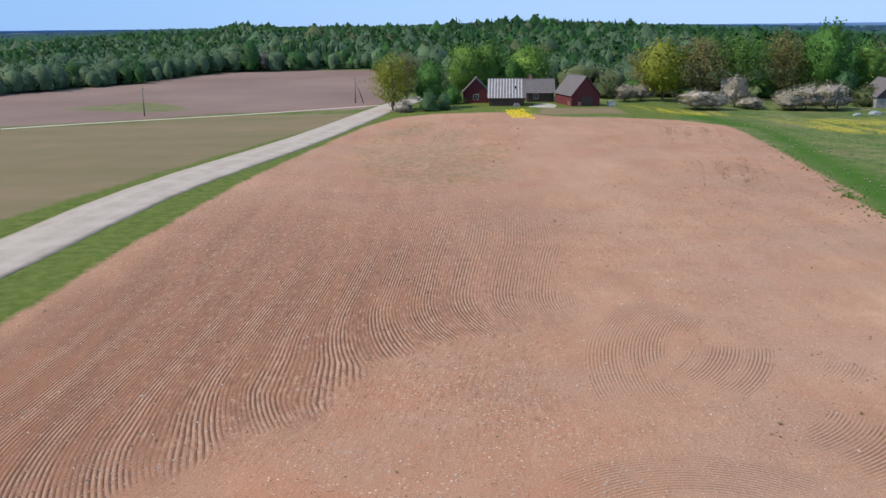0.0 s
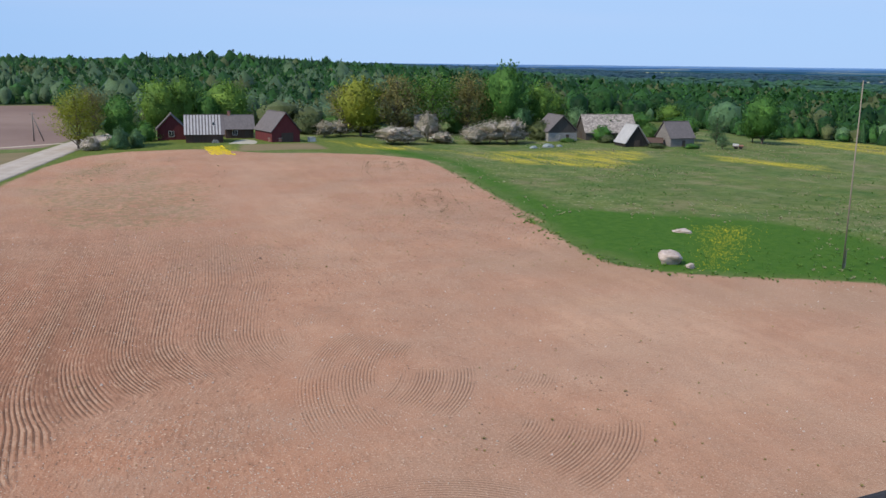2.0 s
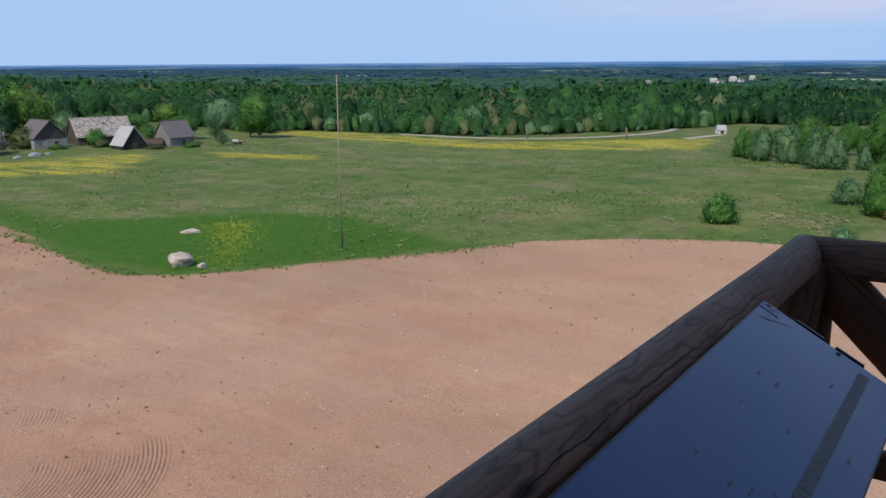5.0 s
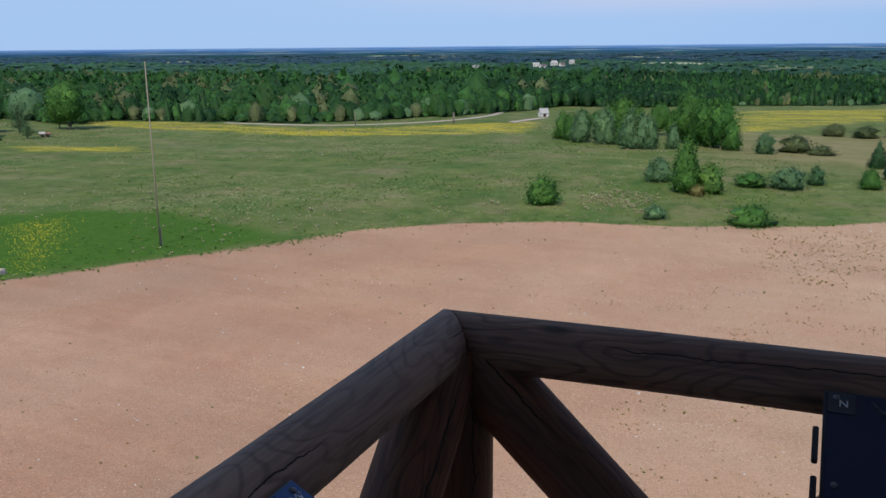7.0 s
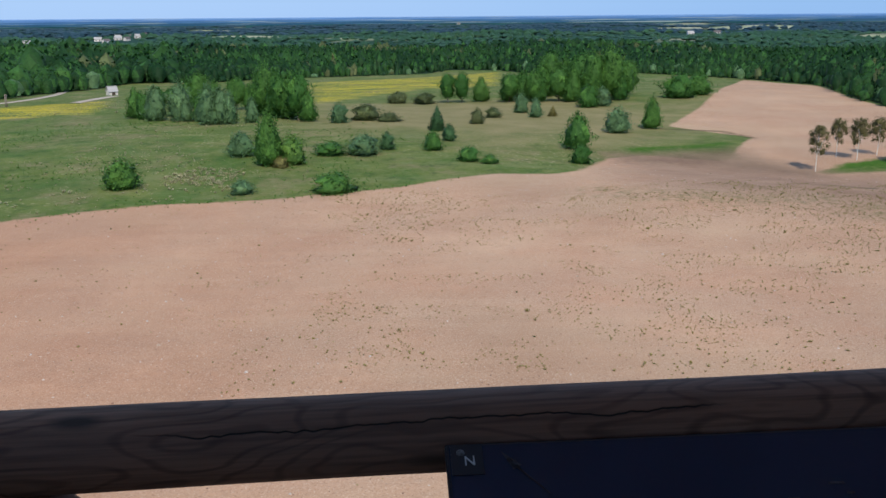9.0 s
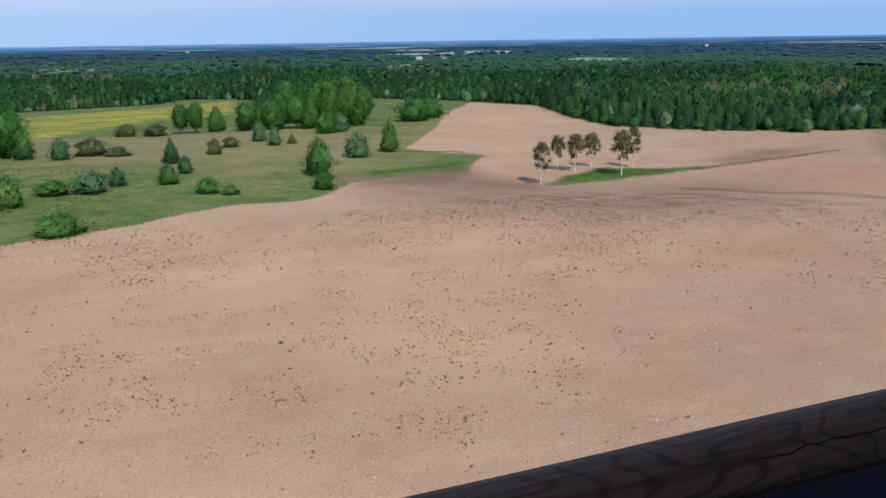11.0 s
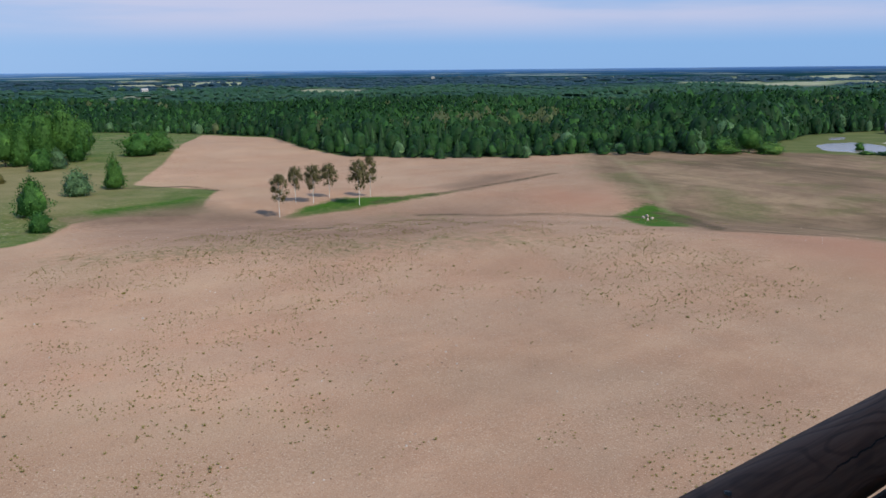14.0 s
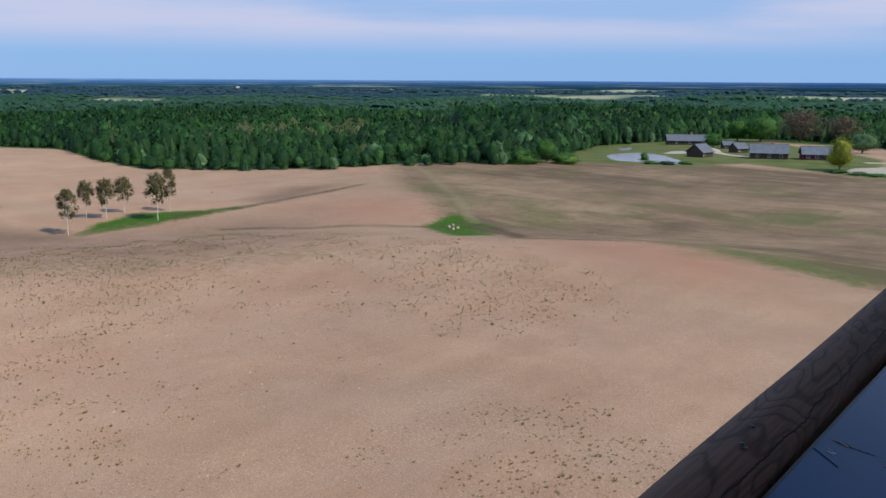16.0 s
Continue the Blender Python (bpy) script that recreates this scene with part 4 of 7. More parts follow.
def clumps(rng, centres, radii, count, size, squash=1.0):
    """Small leaf clumps (bent quads) on and inside a set of lobes, in unit crown space. Returns verts, faces, normals."""
    weight = radii ** 2 / np.sum(radii ** 2)
    k = rng.choice(len(radii), count, p=weight)
    d = rng.normal(size=(count, 3))
    d /= np.linalg.norm(d, axis=1, keepdims=True)
    d[:, 2] = np.where(rng.random(count) < 0.6, d[:, 2], np.abs(d[:, 2]))
    depth = rng.uniform(0.82, 1.06, count)[:, None]
    p = centres[k] + d * radii[k][:, None] * depth * np.array([1, 1, squash])
    outward = p - np.array([0, 0, 0.4])
    outward /= np.linalg.norm(outward, axis=1, keepdims=True)
    nrm = d * 0.55 + outward * 0.6 + rng.normal(size=(count, 3)) * 0.3
    nrm /= np.linalg.norm(nrm, axis=1, keepdims=True)
    side = np.cross(nrm, rng.normal(size=(count, 3)))
    side /= np.linalg.norm(side, axis=1, keepdims=True)
    other = np.cross(nrm, side)
    s = size * (rng.uniform(0.55, 1.3, count) * np.minimum(1.0, radii[k] / (size * 2.2)))[:, None]
    corners = [p - side * s, p - other * s * 0.8 + nrm * s * 0.25, p + side * s, p + other * s * 0.9 + nrm * s * 0.1]
    soft = d * 0.45 + outward * 0.85 + rng.normal(size=(count, 3)) * 0.10
    soft /= np.linalg.norm(soft, axis=1, keepdims=True)
    return np.stack(corners, 1).reshape(-1, 3), np.arange(count * 4).reshape(-1, 4), np.repeat(soft, 4, 0)


def soften(me, normals):
    """Lets leaf clumps take the light of the rounded crown that they form."""
    normals = normals / np.linalg.norm(normals, axis=1, keepdims=True)
    me.attributes.new("custom_normal", "FLOAT_VECTOR", "POINT").data.foreach_set("vector", normals.astype(np.float32).ravel())


CROWNS = {}
KINDS = {  # crown base, lobe spread, lobe size, lobe count, clump count, clump size, squash, profile, core
    "round": (0.10, 0.33, 0.125, 46, 1700, 0.0205, 0.9, "round", 0.84),
    "airy": (0.10, 0.36, 0.12, 46, 3600, 0.0128, 0.9, "round", 0.3),
    "orchard": (0.04, 0.36, 0.12, 40, 1900, 0.0190, 1.1, "round", 0.5),
    "birch": (0.34, 0.20, 0.070, 44, 2400, 0.0115, 1.35, "column", 0.45),
    "column": (0.0, 0.30, 0.085, 84, 1700, 0.0190, 1.1, "pear", 0.84),
    "bush": (0.0, 0.38, 0.15, 40, 1400, 0.0270, 1.0, "bush", 0.84),
    "low": (0.0, 0.42, 0.115, 46, 1400, 0.0240, 2.1, "bush", 0.84),
    "spruce": (0.0, 0.05, 0.30, 15, 1500, 0.0215, 0.40, "cone", 0.8),
}


def crown_lobes(kind, rng):
    base, spread, size, lobes, count, clump, squash, profile, core = KINDS[kind]
    z = rng.uniform(0, 1, lobes)
    if profile == "cone":
        z = np.linspace(0.0, 1.0, lobes)
        reach = spread * (1 - z) * rng.uniform(0.2, 1.0, lobes)
        radius = size * (1.0 - z) ** 0.9 + 0.018
    elif profile == "pear":
        reach = spread * (1 - z) ** 0.65 * np.sqrt(rng.uniform(0.1, 1, lobes))
        radius = size * (1.15 - 0.75 * z) * rng.uniform(0.8, 1.15, lobes)
    elif profile == "bush":
        z = z ** 1.3
        reach = spread * np.sqrt(np.clip(1 - z ** 2, 0, 1)) * np.sqrt(rng.uniform(0.1, 1, lobes))
        radius = size * rng.uniform(0.6, 1.1, lobes)
    else:
        reach = spread * np.sqrt(np.clip(1 - (2 * z - 0.85) ** 2 * 0.85, 0.02, 1)) * rng.uniform(0.35, 1.0, lobes)
        radius = size * rng.uniform(0.65, 1.15, lobes)
    q = np.arange(lobes) * 2.4 + rng.uniform(0, 0.9, lobes)
    top = 1.0 - radius * squash * 0.95
    zz = np.minimum(base + radius * squash * 0.6 + z * (1 - base - size * squash), top)
    return np.stack([reach * np.cos(q), reach * np.sin(q), zz], 1), radius, count, clump, squash


SHELLS = {  # belly height, fullness below, taper above, coarse and fine unevenness, clump count, clump size
    "round": (0.44, 0.70, 0.0, 0.50, 0.55, 2000, 0.0210),
    "airy": (0.46, 0.70, 0.05, 0.45, 0.50, 5200, 0.0155),
    "orchard": (0.40, 0.55, 0.0, 0.85, 0.80, 2400, 0.0200),
    "bush": (0.26, 0.35, 0.10, 0.50, 0.50, 2000, 0.0240),
    "low": (0.22, 0.30, 0.05, 0.70, 0.55, 2000, 0.0220),
    "column": (0.32, 0.42, 0.38, 0.42, 0.55, 2000, 0.0210),
}


BILLOWS = {}


def billow(kind, d, seed):
    """Height of the nearest of a set of boughs that bulge from a crown, 0 to 1."""
    if (kind, seed) not in BILLOWS:
        r = np.random.default_rng(seed * 31 + len(kind))
        q = r.normal(size=({"round": 22, "airy": 16, "orchard": 14, "bush": 16, "low": 16, "column": 26}[kind], 3))
        BILLOWS[kind, seed] = q / np.linalg.norm(q, axis=1, keepdims=True)
    near = float(np.max(BILLOWS[kind, seed] @ (np.asarray(d) / (np.linalg.norm(d) + 1e-9))))
    return math.exp(-((1 - near) / 0.085) ** 1.0)


def shell_point(kind, d, seed):
    """Point of an uneven rounded crown in the direction d; unit crown space."""
    belly, full, taper, coarse, fine, _, _ = SHELLS[kind]
    flat = math.hypot(d[0], d[1])
    k = 0.5 * (flat ** full if d[2] < 0 else flat * (1 - taper * d[2])) / max(flat, 1e-6)
    k *= 1 + coarse * noise.noise((d[0] * 1.9 + seed * 3.1, d[1] * 1.9, d[2] * 1.9)) + fine * noise.noise((d[0] * 4.5, d[1] * 4.5 + seed, d[2] * 4.5))
    k *= 0.78 + 0.34 * billow(kind, d, seed)
    lift = 1 + 0.35 * coarse * noise.noise((d[0] * 2.6, d[1] * 2.6, seed * 5.0)) + 0.5 * fine * noise.noise((d[0] * 6, d[1] * 6, d[2] * 6 + seed))
    return np.array([d[0] * k, d[1] * k, belly + d[2] * ((1 - belly) * lift if d[2] > 0 else belly)])


def shell_crown(kind, seed, rng, count, size, sides=12, tiers=6, loose=0.16):
    """Leaf clumps on an uneven shell, and the dense inside of the crown. Returns the quads' corners and normals."""
    d = rng.normal(size=(count, 3))
    d[:, 2] = np.where(rng.random(count) < 0.35, np.abs(d[:, 2]), d[:, 2])
    d /= np.linalg.norm(d, axis=1, keepdims=True)
    side = np.cross(d, rng.normal(size=(count, 3)))
    side /= np.linalg.norm(side, axis=1, keepdims=True)
    other = np.cross(d, side)
    p = np.array([shell_point(kind, q, seed) for q in d])
    e1 = np.array([shell_point(kind, q, seed) for q in d + side * 0.12]) - p
    e2 = np.array([shell_point(kind, q, seed) for q in d + other * 0.12]) - p
    soft = np.cross(e1, e2)
    soft /= np.linalg.norm(soft, axis=1, keepdims=True) + 1e-9
    out = p - np.array([0, 0, 0.35])
    out /= np.linalg.norm(out, axis=1, keepdims=True) + 1e-9
    soft = soft * 0.75 + out * 0.4 + rng.normal(size=(count, 3)) * 0.26
    soft /= np.linalg.norm(soft, axis=1, keepdims=True)
    face = soft + rng.normal(size=(count, 3)) * 0.45
    face /= np.linalg.norm(face, axis=1, keepdims=True)
    side = np.cross(face, side + 0.3 * other)
    side /= np.linalg.norm(side, axis=1, keepdims=True) + 1e-9
    other = np.cross(face, side)
    s = size * rng.uniform(0.55, 1.35, count)[:, None]
    p = p * np.array([1, 1, 1]) * (1 + (rng.uniform(-loose, 0.09, count)[:, None]) * np.array([1, 1, 0.5]))
    verts = np.stack([p - side * s, p - other * s * 0.8 + face * s * 0.2, p + side * s, p + other * s * 0.9 + face * s * 0.1], 1).reshape(-1, 3)
    belly = SHELLS[kind][0]
    ring, flat = [], []
    for t in range(tiers + 1):
        q = -1.2 + 2.75 * t / tiers
        for k in range(sides):
            w = 2 * math.pi * (k + 0.5 * (t % 2)) / sides
            dd = np.array([math.cos(q) * math.cos(w), math.cos(q) * math.sin(w), math.sin(q)])
            pt = shell_point(kind, dd, seed)
            ring.append(np.array([pt[0] * (1 - loose), pt[1] * (1 - loose), belly + (pt[2] - belly) * (1 - 0.7 * loose)]))
            flat.append(dd)
    quads, bends = [], []
    for t in range(tiers):
        for k in range(sides):
            for i in (t * sides + k, t * sides + (k + 1) % sides, (t + 1) * sides + (k + 1) % sides, (t + 1) * sides + k):
                quads.append(ring[i])
                bends.append(flat[i])
    return np.concatenate([verts, np.array(quads)]), np.concatenate([np.repeat(soft, 4, 0), np.array(bends)])


def crown_mesh(kind, variant, material):
    key = (kind, variant, material.name)
    if key not in CROWNS:
        rng = np.random.default_rng(sum(map(ord, kind)) * 13 + variant * 101)
        centres, radius, count, clump, squash = crown_lobes(kind, rng)
        core = KINDS[kind][8]
        if kind in SHELLS:
            verts, normals = shell_crown(kind, variant + 1, rng, SHELLS[kind][5], SHELLS[kind][6], loose=0.62 if kind == "airy" else 0.16)
            if kind == "airy":
                verts, normals = verts[:SHELLS[kind][5] * 4], normals[:SHELLS[kind][5] * 4]
            lift = {"round": 0.13, "airy": 0.17, "orchard": 0.12}.get(kind, 0.0)
            verts[:, 2] = lift + (1 - lift) * verts[:, 2]
            faces, core = np.arange(len(verts)).reshape(-1, 4), 0
        else:
            verts, faces, normals = clumps(rng, centres, radius, count, clump, squash)
        if core:
            bm = bmesh.new()
            for c, r in zip(centres, radius):
                made = bmesh.ops.create_icosphere(bm, subdivisions=1, radius=float(r) * core)["verts"]
                bmesh.ops.transform(bm, matrix=Matrix.Translation(c) @ Matrix.Diagonal((1, 1, squash, 1)), verts=made)
            cv = np.array([v.co[:] for v in bm.verts])
            cn = (cv - np.repeat(centres, 12, 0)) / core / np.repeat(radius, 12)[:, None] * 0.45 + (cv - np.array([0, 0, 0.4])) * 1.9
            cv += rng.normal(size=cv.shape) * clump * 0.35
            cf = [[v.index + len(verts) for v in f.verts] for f in bm.faces]
            bm.free()
            verts, faces, normals = np.concatenate([verts, cv]), [list(f) for f in faces] + cf, np.concatenate([normals, cn])
        verts[:, 2] = np.where(verts[:, 2] < 0.0, -0.3 * verts[:, 2], verts[:, 2])
        wide = np.percentile(np.abs(verts[:, :2]), 97)
        verts[:, :2] *= 0.5 / wide
        me = mesh_from("crown", verts, faces, material, True)
        soften(me, normals)
        me.attributes.new("tint", "FLOAT", "POINT").data.foreach_set("value", np.full(len(verts), 0.15 * variant, np.float32))
        lv, lf = [], []
        trunk_r = 0.016 if kind == "birch" else 0.022
        top = 0.30 if kind in ("bush", "low") else 0.93
        bend = rng.uniform(-0.02, 0.02, 2)
        pts = [(bend[0] * h * 2, bend[1] * h * 2, h * top) for h in np.linspace(0, 1, 7)]
        tube(lv, lf, [(0, 0, -0.02)] + pts, [trunk_r * 1.7] + list(np.linspace(trunk_r * 1.25, trunk_r * 0.25, 7)), 8)
        for c in (centres[:34] if kind == "airy" else centres[::2][:9]):
            c = np.array([c[0] * 0.5 / wide, c[1] * 0.5 / wide, c[2]])
            h0 = max(0.06, c[2] - 0.6 * math.hypot(c[0], c[1]) - 0.08) if kind not in ("bush", "low") else 0.02
            mid = (c[0] * 0.45, c[1] * 0.45, h0 + (c[2] - h0) * 0.6)
            tube(lv, lf, [(0, 0, h0), mid, tuple(c)], [trunk_r * 0.55, trunk_r * 0.35, trunk_r * 0.12], 5)
        CROWNS[key] = (me, lv, lf)
    return CROWNS[key]


TRUNKS = {}


def plant(name, x, y, tall, wide, kind, leaf, label, category="tree", group="", bark=None, variant=None):
    """One tree or shrub, with trunk and crown, standing on the land."""
    bark = bark or BARK
    if kind == "bush" and wide > 1.45 * tall:
        kind = "low"
    variant = int(abs(x * 7 + y * 13)) % 4 if variant is None else variant
    me, lv, lf = crown_mesh(kind, variant, leaf)
    key = (kind, variant, leaf.name, bark.name)
    if key not in TRUNKS:
        TRUNKS[key] = mesh_from("trunk", lv, lf, bark, True)
    t = thing(name, pose(x, y, ground_z(x, y) - 0.05, 0, 0, (x * 37 + y * 91) % 360), label, category, group)
    t.scale = (wide, wide, tall)
    link_mesh("trunk", TRUNKS[key], t)
    link_mesh("crown", me, t)
    return t


# birches on the green island in the field
for x, y, h, w in [(104.5, -47.4, 5.3, 2.2), (111.4, -53.1, 4.9, 1.9), (109.4, -54.8, 5.2, 2.3), (111.5, -58.4, 4.8, 2.3),
                   (104.6, -59.2, 6.1, 2.6), (108.0, -63.0, 5.5, 2.1)]:
    plant("birch_tree", x, y, h * 1.06, w, "birch", BIRCH_LEAF, "slender young birch with white trunk on a grass island", "tree", "birches in the field", BIRCH_BARK)

# shrubs and small trees of the rough pasture
for x, y, h, w, kind, leaf, label in [
        (92.2, 30.6, 3.1, 3.9, "bush", GREEN_LEAF, "single dark green shrub in a meadow"),
        (104.5, 17.5, 6.3, 3.6, "column", GREEN_LEAF, "dense green tree above a shrub thicket"),
        (110.8, 22.1, 3.1, 3.7, "bush", GREY_LEAF, "rounded grey-green shrub of a thicket"),
        (105.2, 15.0, 3.4, 3.5, "bush", MID_LEAF, "rounded green shrub of a thicket"),
        (103.0, 16.0, 1.3, 1.9, "bush", BROWN_LEAF, "small reddish brown bush at the foot of a tree"),
        (111.7, 11.0, 1.6, 4.8, "bush", GREEN_LEAF, "low green shrub in rough pasture"),
        (111.5, 6.8, 2.5, 4.9, "bush", GREY_LEAF, "rounded grey-green shrub in rough pasture"),
        (115.2, 4.1, 2.2, 2.4, "bush", SPRUCE_LEAF, "small dark green shrub in rough pasture"),
        (89.7, 8.6, 2.0, 5.0, "bush", GREEN_LEAF, "low spreading shrub at the field edge"),
        (89.1, 17.9, 1.4, 2.8, "bush", GREY_LEAF, "low pale shrub at the field edge"),
        (144.5, 12.7, 3.2, 3.1, "bush", GREY_LEAF, "grey-green shrub in rough pasture"),
        (149.5, 8.8, 2.7, 5.5, "bush", OLIVE_LEAF, "brownish budding shrub in rough pasture"),
        (147.2, 4.7, 1.5, 4.3, "bush", OLIVE_LEAF, "low brownish shrub in rough pasture"),
        (133.5, -2.8, 4.4, 2.5, "spruce", SPRUCE_LEAF, "young spruce with pointed top"),
        (114.6, -1.8, 2.5, 2.9, "bush", GREEN_LEAF, "rounded green shrub beside a young spruce"),
        (122.6, -4.3, 2.4, 2.0, "bush", SPRUCE_LEAF, "small dark shrub beside a young spruce"),
        (106.5, -5.9, 1.8, 2.9, "bush", GREEN_LEAF, "low green shrub near the field edge"),
        (105.1, -8.3, 1.1, 2.3, "bush", GREEN_LEAF, "low flat shrub near the field edge"),
        (117.8, -21.1, 4.9, 4.2, "column", GREEN_LEAF, "dark green broad young tree"),
        (106.8, -19.6, 2.3, 2.7, "bush", GREEN_LEAF, "rounded shrub beneath a young tree"),
        (133.5, -30.1, 3.8, 4.1, "bush", GREY_LEAF, "rounded grey-green shrub on rough pasture"),
        (139.0, -36.7, 4.9, 3.2, "column", GREEN_LEAF, "upright dark green young tree"),
        (164.0, -19.1, 3.6, 2.9, "bush", GREY_LEAF, "rounded grey-green shrub in pasture"),
        (155.2, -20.6, 3.4, 2.7, "bush", GREY_LEAF, "pale grey-green shrub in pasture"),
        (157.2, -23.9, 2.2, 1.7, "spruce", BROWN_LEAF, "small reddish brown conifer on pasture"),
        (144.0, -9.6, 2.4, 2.7, "bush", OLIVE_LEAF, "brownish budding shrub on dry pasture"),
        (155.0, -13.0, 1.8, 3.4, "bush", OLIVE_LEAF, "brownish low shrub on dry pasture"),
        (175.1, -36.5, 3.6, 3.6, "bush", GREY_LEAF, "pale green shrub at a wood edge"),
        (173.4, -33.3, 4.4, 4.4, "bush", GREEN_LEAF, "green shrub at a wood edge"),
        (188.3, -55.5, 5.1, 7.9, "bush", GREEN_LEAF, "broad green thicket in grass"),
        (194.1, -61.6, 4.9, 6.2, "bush", GREEN_LEAF, "broad green thicket in grass"),
        (192.9, 4.3, 2.5, 4.6, "bush", OLIVE_LEAF, "brownish shrub beside a yellow meadow"),
        (189.9, -1.6, 2.4, 5.5, "bush", OLIVE_LEAF, "brownish low shrub beside a yellow meadow"),
        (191.8, -6.6, 6.2, 3.7, "round", GREEN_LEAF, "upright dark tree beside a meadow"),
        (191.0, -9.6, 6.4, 3.9, "round", GREEN_LEAF, "upright dark tree beside a meadow"),
        (192.5, -13.8, 5.1, 4.2, "column", MID_LEAF, "upright green tree beside a meadow"),
]:
    plant("shrub" if kind == "bush" else "tree", x, y, h, w, kind, leaf, label, "shrub" if kind == "bush" else "tree", "pasture shrubs")

# the grove beside the lane and the grove by the yellow meadow
rng = np.random.default_rng(5)
for (x0, y0, h, w), (x1, y1, h1, w1), count, kinds in [
        ((158.8, 50.1, 5.6, 4.9), (147.1, 35.3, 5.6, 4.4), 6, "bush"), ((144.9, 34.8, 6.4, 4.8), (146.0, 27.3, 6.0, 4.7), 4, "bush"),
        ((181.6, 53.6, 5.3, 5.3), (174.3, 30.3, 7.2, 4.5), 7, "column"), ((162.8, 30.4, 9.3, 5.4), (146.0, 17.3, 6.6, 4.0), 7, "column"),
        ((191.1, -17.8, 6.6, 5.1), (186.1, -32.2, 7.2, 5.0), 7, "column"), ((202.4, -20.8, 8.4, 5.9), (198.4, -47.0, 10.2, 6.3), 10, "column"),
        ((186.1, -32.2, 9.7, 5.5), (187.2, -45.5, 9.2, 5.5), 6, "column")]:
    for i in range(count):
        u = (i + rng.uniform(0.2, 0.8)) / count
        s = rng.uniform(0.68, 1.08) * (0.78 + 0.34 * math.sin(math.pi * u))
        leaf = GREEN_LEAF if kinds == "column" else [GREY_LEAF, GREEN_LEAF, GREY_LEAF][rng.integers(3)]
        plant("tree", x0 + (x1 - x0) * u + rng.normal() * 0.8, y0 + (y1 - y0) * u + rng.normal() * 0.8, (h + (h1 - h) * u) * s, (w + (w1 - w) * u) * s * (0.85 if kinds == "bush" else 1.0), "bush" if kinds == "bush" else ["column", "round", "column", "round"][i % 4],
              leaf, "leafy tree of a small grove" if kinds == "column" else "grey-green willow at a grove edge", "tree", "grove trees")

